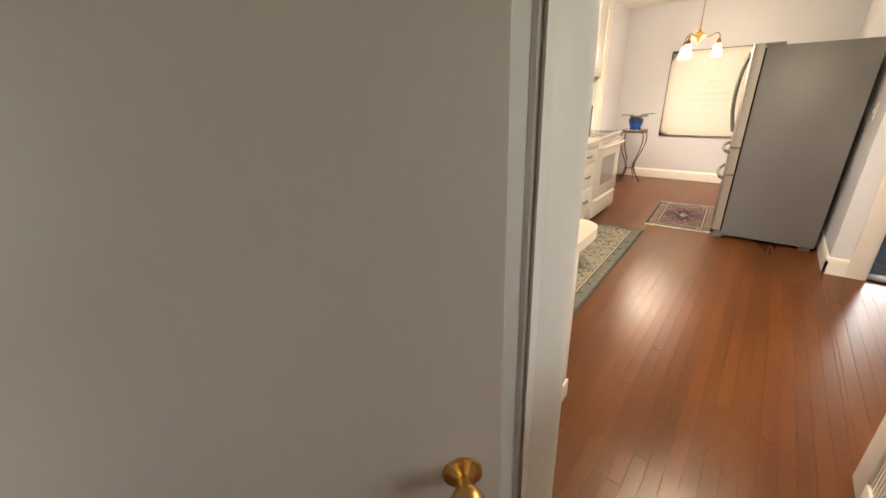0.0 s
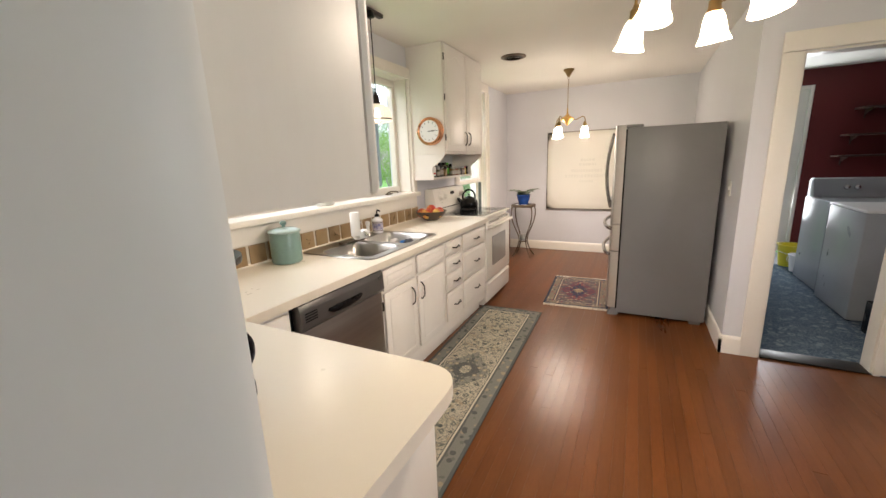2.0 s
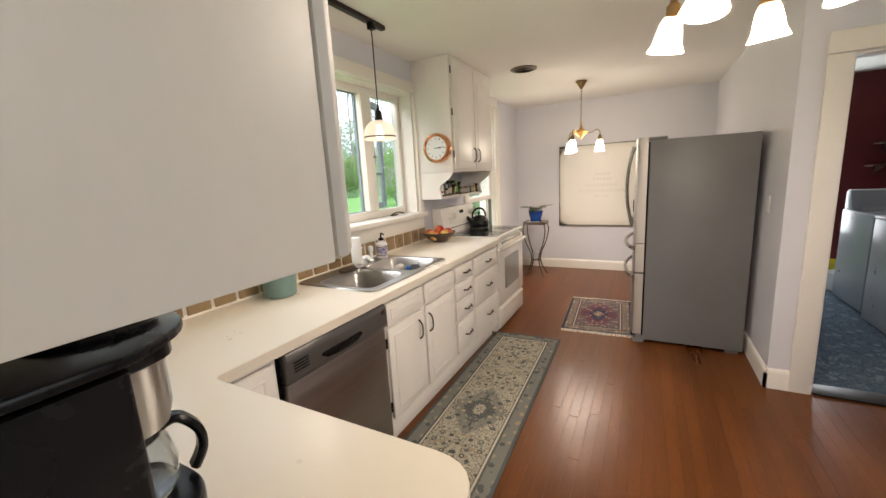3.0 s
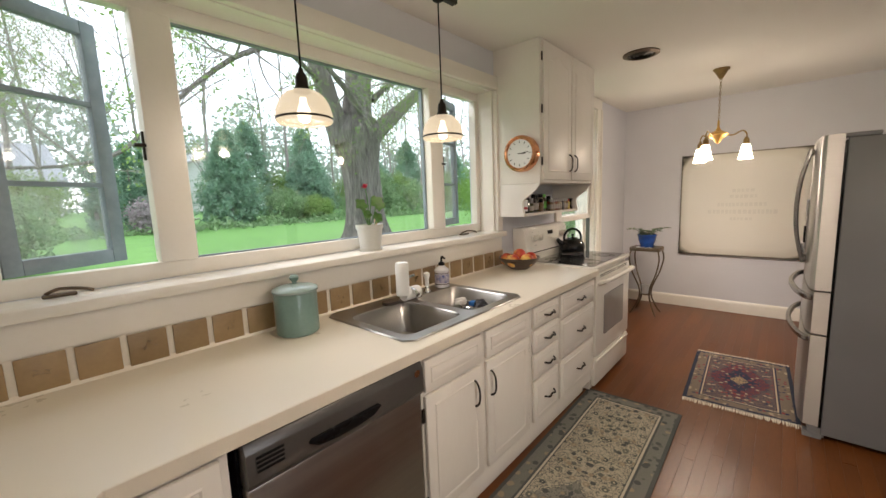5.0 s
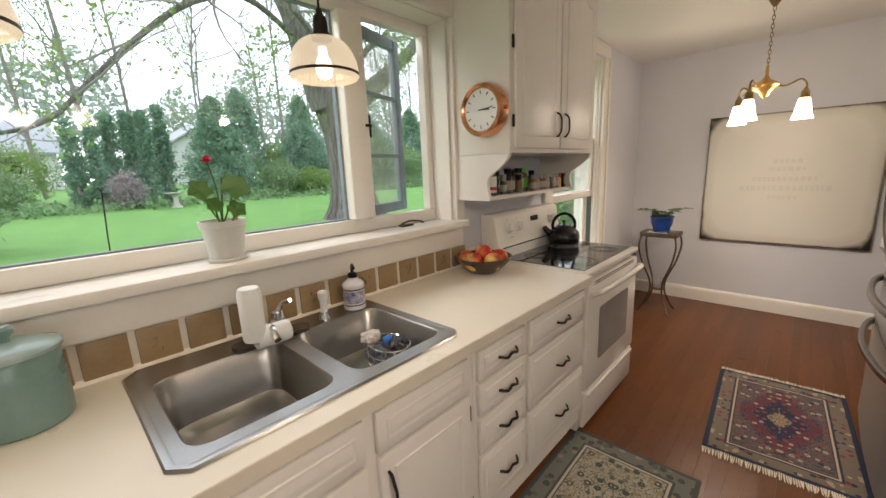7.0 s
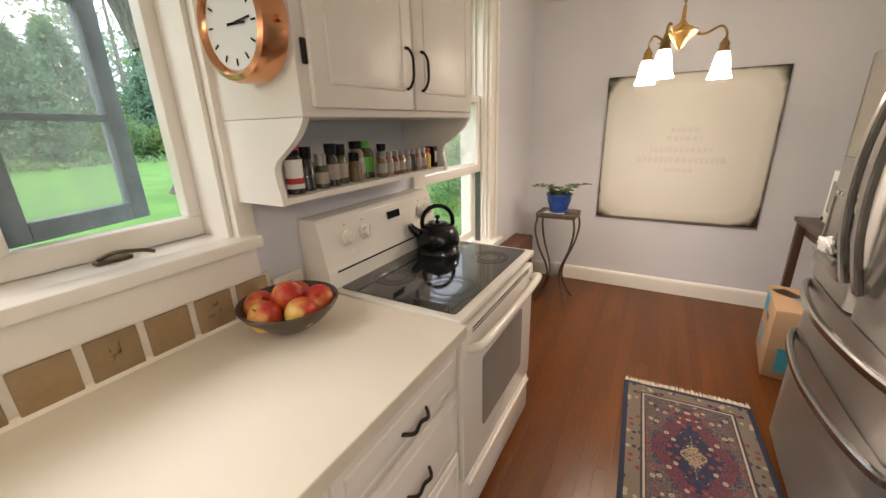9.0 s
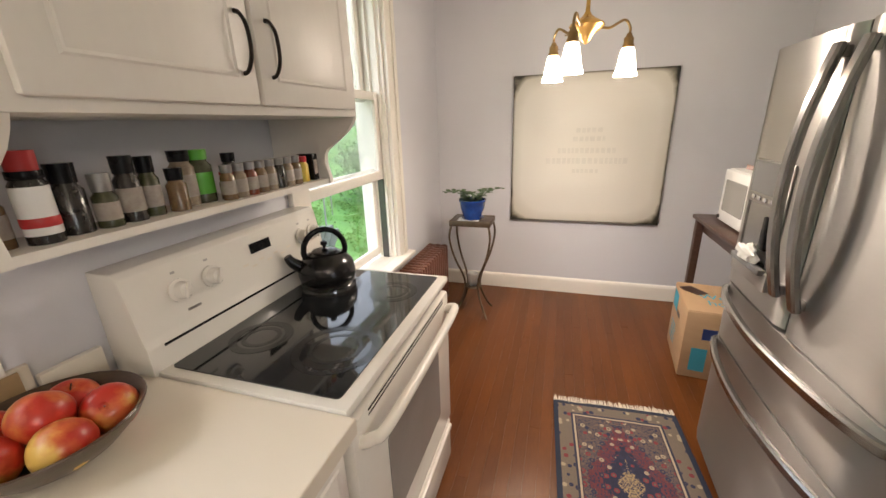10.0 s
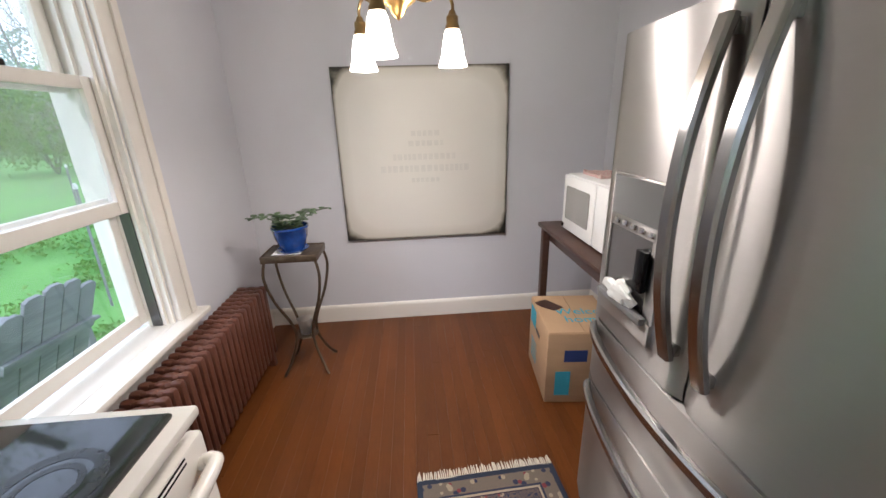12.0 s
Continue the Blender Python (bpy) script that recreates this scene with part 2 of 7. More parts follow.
M_RADIATOR = mat("radiator_paint", (0.13, 0.048, 0.028), (0.08, 0.028, 0.016), 0.38, scale=12, fine=90, bump=0.25)
M_STAND = mat("antique_metal", (0.17, 0.125, 0.085), (0.09, 0.065, 0.045), 0.4, 0.8, scale=30, fine=150, bump=0.2)
M_BLUEPOT = mat("blue_glaze", (0.015, 0.075, 0.32), (0.008, 0.035, 0.17), 0.15, scale=12, fine=60, bump=0.05, coat=0.5)
M_SOIL = mat("soil", (0.05, 0.032, 0.02), (0.025, 0.016, 0.01), 0.95, scale=60, fine=200, bump=0.8, dist=0.006)
M_LEAF = mat("houseplant_leaf", (0.10, 0.16, 0.07), (0.05, 0.09, 0.04), 0.45, scale=30, fine=120, bump=0.2)
M_RED_WALL = mat("dark_red_paint", (0.13, 0.012, 0.012), (0.10, 0.009, 0.009), 0.55, scale=2, fine=120, bump=0.1)

# ---- structure ----
CEIL = 2.445
WX = -1.58          # inner face of the window wall
OX = -1.80          # its outer face
END = 7.12          # end wall
RX = 0.97           # right wall of the far half
solid("wall_window", boxes(
    ((OX, -0.7, -0.3), (WX, 1.62, CEIL + 0.12)), ((OX, 1.62, -0.3), (WX, 4.08, 1.17)), ((OX, 1.62, 2.19), (WX, 4.08, CEIL + 0.12)),
    ((OX, 4.08, -0.3), (WX, 5.17, CEIL + 0.12)), ((OX, 5.17, -0.3), (WX, 6.07, 0.59)), ((OX, 5.17, 2.33), (WX, 6.07, CEIL + 0.12)),
    ((OX, 6.07, -0.3), (WX, END + 0.15, CEIL + 0.12))), M_WALL, "pale lavender-grey painted kitchen wall with windows", "wall", kind="structure")
solid("wall_end", boxes(((WX, END, -0.1), (RX + 0.13, END + 0.15, CEIL + 0.12))), M_WALL, "pale grey painted end wall", "wall", kind="structure")
solid("wall_right", boxes(((RX, 4.26, -0.1), (RX + 0.13, END, CEIL + 0.12))), M_WALL, "pale grey painted wall behind the refrigerator", "wall", kind="structure")
solid("wall_doorway", boxes(((RX, 4.14, -0.1), (1.185, 4.26, CEIL + 0.12)), ((1.185, 4.14, 2.01), (1.78, 4.26, CEIL + 0.12)), ((1.78, 4.14, -0.1), (3.4, 4.26, CEIL + 0.12))),
      M_WALL, "pale grey painted wall round an open doorway", "wall", kind="structure")
solid("wall_entry", boxes(((WX, 0.905, -0.1), (0.045, 1.090, CEIL + 0.12))), M_JAMB, "off-white painted wall beside the entry opening", "wall", kind="structure")
solid("wall_dining", boxes(((3.4, -0.7, -0.1), (3.55, 0.8, CEIL + 0.12)), ((3.4, 0.8, -0.1), (3.55, 2.2, 0.9)), ((3.4, 0.8, 2.1), (3.55, 2.2, CEIL + 0.12)), ((3.4, 2.2, -0.1), (3.55, 8.0, CEIL + 0.12))), M_WALL, "pale grey painted wall", "wall", kind="structure")
solid("wall_back", boxes(((OX, -0.85, -0.1), (-1.2, -0.7, CEIL + 0.12)), ((-1.2, -0.85, -0.1), (-0.5, -0.7, 1.0)), ((-1.2, -0.85, 2.0), (-0.5, -0.7, CEIL + 0.12)), ((-0.5, -0.85, -0.1), (3.55, -0.7, CEIL + 0.12))), M_WALL, "pale grey painted back wall", "wall", kind="structure")
solid("ceiling", boxes(((OX, -0.85, CEIL), (3.55, 8.0, CEIL + 0.10))), M_CEIL, "cream-white plaster ceiling", "ceiling", kind="structure")
# the red room beyond the doorway
solid("wall_red_back", boxes(((RX + 0.13, 7.85, -0.1), (1.72, 8.0, CEIL)), ((1.72, 7.85, 2.25), (2.34, 8.0, CEIL)), ((2.34, 7.85, -0.1), (3.4, 8.0, CEIL))), M_RED_WALL, "dark red painted wall with a glazed door", "wall", kind="structure")
solid("wall_red_side", boxes(((3.36, 4.26, -0.1), (3.40, 7.85, CEIL))), M_RED_WALL, "dark red painted wall", "wall", kind="structure")

# unseen back-wall window added to light the entry; the dining room's window
win3 = thing("window_3", (-0.85, -0.7, 1.0), "white painted window in the back wall", "window", kind="structure")
part("window_frame", boxes(((-1.199, -0.84, 1.001), (-1.15, -0.71, 1.999)), ((-0.55, -0.84, 1.001), (-0.501, -0.71, 1.999)), ((-1.15, -0.84, 1.001), (-0.55, -0.71, 1.05)), ((-1.15, -0.84, 1.95), (-0.55, -0.71, 1.999))), M_TRIM, win3)
# fill lamp added in that unseen opening to brighten door and wall
day = new("window_daylight", bpy.data.lights.new("window_daylight", "AREA"))
day.data.shape, day.data.size, day.data.size_y, day.data.energy, day.data.color = "RECTANGLE", 0.6, 0.9, 1.8, (1.0, 0.97, 0.93)
day.matrix_world = look((-0.85, -0.80, 1.5), (-0.5, 2, 1.4))
win4 = thing("window_4", (3.4, 1.5, 0.9), "white painted dining room window", "window", kind="structure")
part("window_frame", boxes(((3.41, 0.801, 0.901), (3.53, 0.85, 2.099)), ((3.41, 2.15, 0.901), (3.53, 2.199, 2.099)), ((3.41, 0.85, 0.901), (3.53, 2.15, 0.95)), ((3.41, 0.85, 2.05), (3.53, 2.15, 2.099)), ((3.44, 1.48, 0.95), (3.50, 1.52, 2.05))), M_TRIM, win4)
day3 = new("dining_daylight", bpy.data.lights.new("dining_daylight", "AREA"))
day3.data.shape, day3.data.size, day3.data.size_y, day3.data.energy, day3.data.color = "RECTANGLE", 1.28, 1.08, 8.5, (0.96, 0.97, 1.0)
day3.matrix_world = look((3.52, 1.5, 1.5), (0, 1.6, 1.3))

day2 = new("back_door_daylight", bpy.data.lights.new("back_door_daylight", "AREA"))
day2.data.shape, day2.data.size, day2.data.size_y, day2.data.energy, day2.data.color = "RECTANGLE", 0.5, 1.6, 16, (0.90, 0.96, 1.0)
day2.matrix_world = look((2.03, 7.84, 1.3), (2.03, 5, 1.1))

# entry opening: jamb with a groove and rounded arris
jamb = thing("door_1", (0.06, 0.95, 0), "off-white painted door jamb of the entry opening", "door frame", kind="structure")
part("jamb", prism([(0.046, 0.945), (0.064, 0.932), (0.068, 0.950), (0.070, 0.958), (0.066, 0.962), (0.071, 0.968), (0.096, 1.05), (0.104, 1.075), (0.102, 1.088), (0.09, 1.092), (0.046, 1.092)], "z", 0, CEIL), M_JAMB, jamb)
# darker paint on the stop stands in for shade in the groove
part("stop", prism([(0.046, 0.906), (0.059, 0.905), (0.061, 0.909), (0.055, 0.914), (0.050, 0.924), (0.053, 0.936), (0.046, 0.944)], "z", 0, CEIL), M_DOOR_SHADED, jamb)



def baseboard(name, lo, hi, axis, side):
    """A moulded skirting: a flat board with a rounded cap, along x or y; side is the way it faces."""
    h, d = 0.135, 0.018
    prof = [(0, 0), (d, 0), (d, h - 0.03), (d * 0.8, h - 0.012), (d * 0.35, h - 0.003), (0, h)]
    if axis == "x":
        return solid(name, prism([(lo[1] + side * a, b) for a, b in prof], "x", lo[0], hi[0]), M_TRIM, "white painted baseboard", "baseboard", kind="structure")
    return solid(name, prism([(lo[0] + side * a, b) for a, b in prof], "y", lo[1], hi[1]), M_TRIM, "white painted baseboard", "baseboard", kind="structure")


baseboard("baseboard_end", (WX, END), (RX, END), "x", -1)
baseboard("baseboard_right", (RX, 4.122), (RX, END), "y", -1)
baseboard("baseboard_doorway", (RX - 0.018, 4.14), (1.08, 4.14), "x", -1)
baseboard("baseboard_window", (WX, 5.09), (WX, END), "y", 1)

# doorway casing
dw = thing("door_2", (1.2, 4.14, 0), "cream painted casing of an open doorway", "door frame", kind="structure")
part("casing", boxes(((1.08, 4.118, 0), (1.19, 4.14, 2.01)), bevel=0.004), M_TRIM, dw)
part("casing", boxes(((1.775, 4.118, 0), (1.885, 4.14, 2.01)), bevel=0.004), M_TRIM, dw)
part("head_casing", boxes(((1.08, 4.116, 2.012), (1.885, 4.14, 2.125)), bevel=0.004), M_TRIM, dw)
part("jamb_lining", boxes(((1.186, 4.141, 0), (1.20, 4.259, 2.009)), ((1.765, 4.141, 0), (1.779, 4.259, 2.009)), ((1.20, 4.141, 1.997), (1.765, 4.259, 2.009))), M_TRIM, dw)
part("threshold", boxes(((1.201, 4.12, 0.002), (1.764, 4.27, 0.014)), bevel=0.004), M_IRON, dw)


# main window
win = thing("window_1", (WX, 2.9, 1.17), "wide cream painted kitchen window with two casements standing open", "window", kind="structure")
part("casing_right", boxes(((WX, 4.08, 1.17), (-1.548, 4.142, 2.18)), bevel=0.004), M_TRIM, win)
part("casing_left", boxes(((WX, 1.52, 1.17), (-1.548, 1.62, 2.18)), bevel=0.004), M_TRIM, win)
part("casing_head", boxes(((WX, 1.52, 2.181), (-1.545, 4.142, 2.268)), bevel=0.004), M_TRIM, win)
part("window_sill", boxes(((-1.70, 1.621, 1.150), (-1.585, 4.079, 1.176)), ((-1.585, 1.48, 1.142), (-1.504, 4.130, 1.178)), bevel=0.006), M_TRIM, win)
part("apron", boxes(((WX, 1.50, 1.035), (-1.556, 4.135, 1.141)), bevel=0.003), M_TRIM, win)
part("reveal", boxes(((-1.70, 4.066, 1.176), (WX + 0.001, 4.079, 2.189)), ((-1.70, 1.621, 1.176), (WX + 0.001, 1.634, 2.189)), ((-1.70, 1.634, 2.176), (WX + 0.001, 4.066, 2.189))), M_TRIM, win)
fx0, fx1 = -1.755, -1.702
part("window_frame", boxes(((fx0, 1.622, 1.176), (fx1, 4.078, 1.238)), ((fx0, 1.622, 2.124), (fx1, 4.078, 2.188)), ((fx0, 1.622, 1.238), (fx1, 1.668, 2.124)), ((fx0, 4.03, 1.238), (fx1, 4.078, 2.124)), bevel=0.006), M_TRIM, win)
part("mullion", boxes(((fx0, 2.055, 1.238), (-1.672, 2.178, 2.124)), bevel=0.012), M_TRIM, win)
part("mullion", boxes(((fx0, 3.520, 1.238), (-1.672, 3.640, 2.124)), bevel=0.012), M_TRIM, win)
part("bead", boxes(((-1.752, 2.178, 1.238), (-1.728, 3.520, 1.244)), ((-1.752, 2.178, 2.117), (-1.728, 3.520, 2.124)), ((-1.752, 2.178, 1.244), (-1.728, 2.190, 2.117)), ((-1.752, 3.510, 1.244), (-1.728, 3.520, 2.117))), M_SASH, win)
pane = part("pane", boxes(((-1.742, 2.188, 1.242), (-1.738, 3.512, 2.119))), M_GLASS, win)
pane.visible_shadow = False


def casement(hinge_y, width, angle):
    """A weathered casement sash swung outward about its hinge."""
    m = Matrix.Translation((-1.745, hinge_y, 1.24)) @ Matrix.Rotation(radians(angle), 4, "Z")
    h, s, d = 0.878, 0.05, 0.034
    sash = part("sash", turned(boxes(((-d, 0, 0), (0, s, h)), ((-d, width - s, 0), (0, width, h)), ((-d, s, 0), (0, width - s, 0.05)), ((-d, s, h - s), (0, width - s, h)), bevel=0.004), m), M_SASH, win, "weathered grey casement sash")
    for k in (1, 2):
        part("muntin", turned(boxes(((-d + 0.004, s, h * k / 3 - 0.008), (-0.004, width - s, h * k / 3 + 0.008))), m), M_SASH, sash)
    g = part("sash_pane", turned(boxes(((-d / 2 - 0.002, s, 0.05), (-d / 2 + 0.002, width - s, h - s))), m), M_DUST_SHEEN, sash)
    g.visible_shadow = False


casement(1.672, 0.372, 29)
casement(3.652, 0.355, 17)
for yy, zz in ((2.052, 1.66), (3.645, 1.66)):
    part("latch", boxes(((-1.700, yy - 0.004, zz - 0.05), (-1.685, yy + 0.012, zz + 0.05)), ((-1.70, yy - 0.03, zz - 0.006), (-1.665, yy + 0.004, zz + 0.006)), bevel=0.003), M_IRON, win)
for yy in (1.78, 3.80):
    part("crank", boxes(((-1.662, yy - 0.04, 1.177), (-1.634, yy + 0.04, 1.188)), bevel=0.004), M_STAND, win)
    part("crank_arm", tube(smooth_path([(-1.65, yy - 0.03, 1.19), (-1.62, yy, 1.205), (-1.60, yy + 0.05, 1.20), (-1.60, yy + 0.075, 1.19)]), 0.005), M_STAND, win)

# far double-hung window
win2 = thing("window_2", (WX, 5.65, 0.58), "white painted double-hung window over the radiator", "window", kind="structure")
part("casing_right", boxes(((WX, 6.10, 0.60), (-1.553, 6.215, 2.31)), ((-1.553, 6.175, 0.60), (-1.54, 6.215, 2.31)), bevel=0.005), M_TRIM, win2)
part("casing_left", boxes(((WX, 5.085, 0.60), (-1.553, 5.20, 2.31)), bevel=0.005), M_TRIM, win2)
part("casing_head", boxes(((WX, 5.085, 2.312), (-1.55, 6.215, 2.418)), bevel=0.005), M_TRIM, win2)
part("window_sill", boxes(((-1.70, 5.201, 0.572), (-1.581, 6.099, 0.60)), ((-1.581, 5.06, 0.572), (-1.50, 6.26, 0.60)), bevel=0.006), M_TRIM, win2)
part("apron", boxes(((WX, 5.08, 0.47), (-1.56, 6.22, 0.570)), bevel=0.003), M_TRIM, win2)
part("reveal", boxes(((-1.79, 5.201, 0.60), (-1.581, 5.216, 2.31)), ((-1.79, 6.084, 0.60), (-1.581, 6.099, 2.31)), ((-1.79, 5.216, 2.295), (-1.581, 6.084, 2.309))), M_TRIM, win2)
part("parting_bead", boxes(((-1.68, 6.068, 0.60), (-1.665, 6.084, 2.295)), ((-1.62, 6.070, 0.60), (-1.605, 6.084, 2.295))), M_TRIM, win2)


def sash2(x0, x1, z0, z1, name, glazing):
    s = 0.05
    sash = part(name, boxes(((x0, 5.22, z0), (x1, 5.22 + s, z1)), ((x0, 6.08 - s, z0), (x1, 6.08, z1)), ((x0, 5.22 + s, z0), (x1, 6.08 - s, z0 + 0.055)), ((x0, 5.22 + s, z1 - 0.045), (x1, 6.08 - s, z1)), bevel=0.004), M_TRIM, win2)
    g = part("pane", boxes((((x0 + x1) / 2 - 0.002, 5.27, z0 + 0.05), ((x0 + x1) / 2 + 0.002, 6.03, z1 - 0.04))), glazing, sash)
    g.visible_shadow = False


sash2(-1.662, -1.625, 1.135, 1.655, "raised_sash", M_DUST_SHEEN)
sash2(-1.705, -1.682, 0.625, 1.20, "lower_sash", M_GLASS)
sash2(-1.745, -1.71, 1.60, 2.29, "upper_sash", M_DUST_SHEEN)
part("sash_lock", boxes(((-1.655, 5.72, 1.656), (-1.63, 5.77, 1.675)), bevel=0.004), M_IRON, win2)


part("track_liner", boxes(((-1.664, 6.066, 0.60), (-1.622, 6.0695, 1.134))), M_DISH_TOP, win2, "dark metal sash track")
win2.location += Vector((0, -0.03, 0.02))


# ---- rug materials ----
def rug_mat(name, hx, hy, bands, field, motif, medal, scale):
    """A woven carpet: border bands by distance from the edge, a mirrored floral field and a stepped medallion."""
    m = bpy.data.materials.new(name)
    m.use_nodes = True
    n, l = m.node_tree.nodes, m.node_tree.links
    p = n["Principled BSDF"]
    p.inputs["Roughness"].default_value = 1.0
    p.inputs["Specular IOR Level"].default_value = 0.1

    def math_node(op, a, b=None):
        q = n.new("ShaderNodeMath")
        q.operation = op
        for k, v in enumerate((a, b)):
            if v is None:
                continue
            if isinstance(v, (int, float)):
                q.inputs[k].default_value = v
            else:
                l.new(v, q.inputs[k])
        return q.outputs[0]

    def mix(f, a, b):
        q = n.new("ShaderNodeMix")
        q.data_type = "RGBA"
        l.new(f, q.inputs["Factor"])
        for k, v in (("A", a), ("B", b)):
            if isinstance(v, tuple):
                q.inputs[k].default_value = (*v, 1)
            else:
                l.new(v, q.inputs[k])
        return q.outputs["Result"]

    co = n.new("ShaderNodeTexCoord")
    sep = n.new("ShaderNodeSeparateXYZ")
    l.new(co.outputs["Object"], sep.inputs[0])
    ax, ay = math_node("ABSOLUTE", sep.outputs[0]), math_node("ABSOLUTE", sep.outputs[1])
    com = n.new("ShaderNodeCombineXYZ")
    l.new(ax, com.inputs[0])
    l.new(ay, com.inputs[1])
    edge = math_node("MINIMUM", math_node("SUBTRACT", hx, ax), math_node("SUBTRACT", hy, ay))
    vor = n.new("ShaderNodeTexVoronoi")
    vor.inputs["Scale"].default_value = scale
    l.new(com.outputs[0], vor.inputs["Vector"])
    noi = n.new("ShaderNodeTexNoise")
    noi.inputs["Scale"].default_value, noi.inputs["Detail"].default_value, noi.inputs["Distortion"].default_value = scale * 1.5, 3, 1.6
    l.new(com.outputs[0], noi.inputs["Vector"])
    petal = math_node("LESS_THAN", vor.outputs["Distance"], 0.36)
    vine = math_node("LESS_THAN", math_node("ABSOLUTE", math_node("SUBTRACT", noi.outputs["Fac"], 0.5)), 0.035)
    core = math_node("LESS_THAN", vor.outputs["Distance"], 0.15)
    pick = n.new("ShaderNodeValToRGB")
    pick.color_ramp.interpolation = "CONSTANT"
    pick.color_ramp.elements[0].color = (*motif[0], 1)
    pick.color_ramp.elements[1].position, pick.color_ramp.elements[1].color = 0.35, (*motif[1], 1)
    e = pick.color_ramp.elements.new(0.7)
    e.color = (*motif[2], 1)
    sepc = n.new("ShaderNodeSeparateColor")
    l.new(vor.outputs["Color"], sepc.inputs[0])
    l.new(sepc.outputs[0], pick.inputs[0])
    diamond = math_node("ADD", math_node("DIVIDE", ax, hx * 0.62), math_node("DIVIDE", ay, hy * medal[3]))
    wob = math_node("ADD", diamond, math_node("MULTIPLY", math_node("SUBTRACT", noi.outputs["Fac"], 0.5), 0.5))
    ground = mix(math_node("LESS_THAN", wob, 1.0), field, medal[0])
    ground = mix(math_node("LESS_THAN", wob, 0.62), ground, medal[1])
    ground = mix(math_node("LESS_THAN", wob, 0.26), ground, medal[2])
    full = mix(vine, ground, motif[1])
    full = mix(petal, full, pick.outputs[0])
    full = mix(core, full, field)
    ramp = n.new("ShaderNodeValToRGB")
    ramp.color_ramp.interpolation = "CONSTANT"
    els = ramp.color_ramp.elements
    els[0].color = (*bands[0][1], 1)
    els[1].position, els[1].color = bands[1][0] / hx, (*bands[1][1], 1)
    for pos, col in bands[2:]:
        k = els.new(pos / hx)
        k.color = (*col, 1)
    l.new(math_node("DIVIDE", edge, hx), ramp.inputs[0])
    bord = mix(petal, ramp.outputs[0], pick.outputs[0])
    wide = math_node("MULTIPLY", math_node("GREATER_THAN", edge, bands[1][0]), math_node("LESS_THAN", edge, bands[2][0]))
    bord2 = mix(wide, ramp.outputs[0], bord)
    allc = mix(math_node("GREATER_THAN", edge, bands[-1][0]), bord2, full)
    weave = n.new("ShaderNodeTexNoise")
    weave.inputs["Scale"].default_value = 220
    l.new(co.outputs["Object"], weave.inputs["Vector"])
    fade = n.new("ShaderNodeMix")
    fade.data_type, fade.blend_type = "RGBA", "MULTIPLY"
    fade.inputs["Factor"].default_value = 0.45
    l.new(allc, fade.inputs["A"])
    l.new(weave.outputs["Fac"], fade.inputs["B"])
    bright = n.new("ShaderNodeBrightContrast")
    bright.inputs["Bright"].default_value = 0.02
    l.new(fade.outputs["Result"], bright.inputs[0])
    l.new(bright.outputs[0], p.inputs["Base Color"])
    bp = n.new("ShaderNodeBump")
    bp.inputs["Strength"].default_value, bp.inputs["Distance"].default_value = 0.6, 0.003
    l.new(weave.outputs["Fac"], bp.inputs["Height"])
    l.new(bp.outputs[0], p.inputs["Normal"])
    return m


BEIGE, SLATE, CREAM = (0.48, 0.43, 0.34), (0.085, 0.095, 0.093), (0.60, 0.54, 0.44)
M_RUNNER = rug_mat("runner_weave", 0.297, 1.22, [(0, SLATE), (0.018, (0.20, 0.20, 0.18)), (0.085, SLATE), (0.097, CREAM), (0.108, SLATE), (0.114, BEIGE)],
                   (0.50, 0.45, 0.35), [(0.085, 0.095, 0.09), (0.14, 0.145, 0.13), (0.34, 0.28, 0.20)], ((0.27, 0.26, 0.23), (0.08, 0.09, 0.09), (0.50, 0.45, 0.35), 0.22), 22)
M_RUG = rug_mat("small_rug_weave", 0.305, 0.48, [(0, (0.02, 0.03, 0.06)), (0.022, (0.20, 0.155, 0.12)), (0.085, (0.03, 0.035, 0.07)), (0.095, (0.50, 0.41, 0.30)), (0.104, (0.05, 0.03, 0.05)), (0.110, (0.26, 0.20, 0.15))],
                (0.16, 0.115, 0.095), [(0.42, 0.34, 0.24), (0.03, 0.035, 0.08), (0.24, 0.04, 0.05)], ((0.17, 0.04, 0.05), (0.02, 0.025, 0.06), (0.42, 0.30, 0.16), 0.72), 30)
M_RUG3 = rug_mat("blue_rug_weave", 0.6, 1.6, [(0, (0.05, 0.08, 0.11)), (0.05, (0.06, 0.10, 0.14)), (0.08, (0.07, 0.11, 0.15)), (0.09, (0.06, 0.10, 0.14))],
                 (0.06, 0.10, 0.145), [(0.20, 0.25, 0.28), (0.16, 0.21, 0.25), (0.10, 0.14, 0.18)], ((0.07, 0.11, 0.15), (0.06, 0.10, 0.14), (0.09, 0.13, 0.17), 0.3), 14)
M_FRINGE = mat("cream_fringe", (0.78, 0.72, 0.61), (0.66, 0.59, 0.48), 0.9, scale=40, fine=200, bump=0.5)


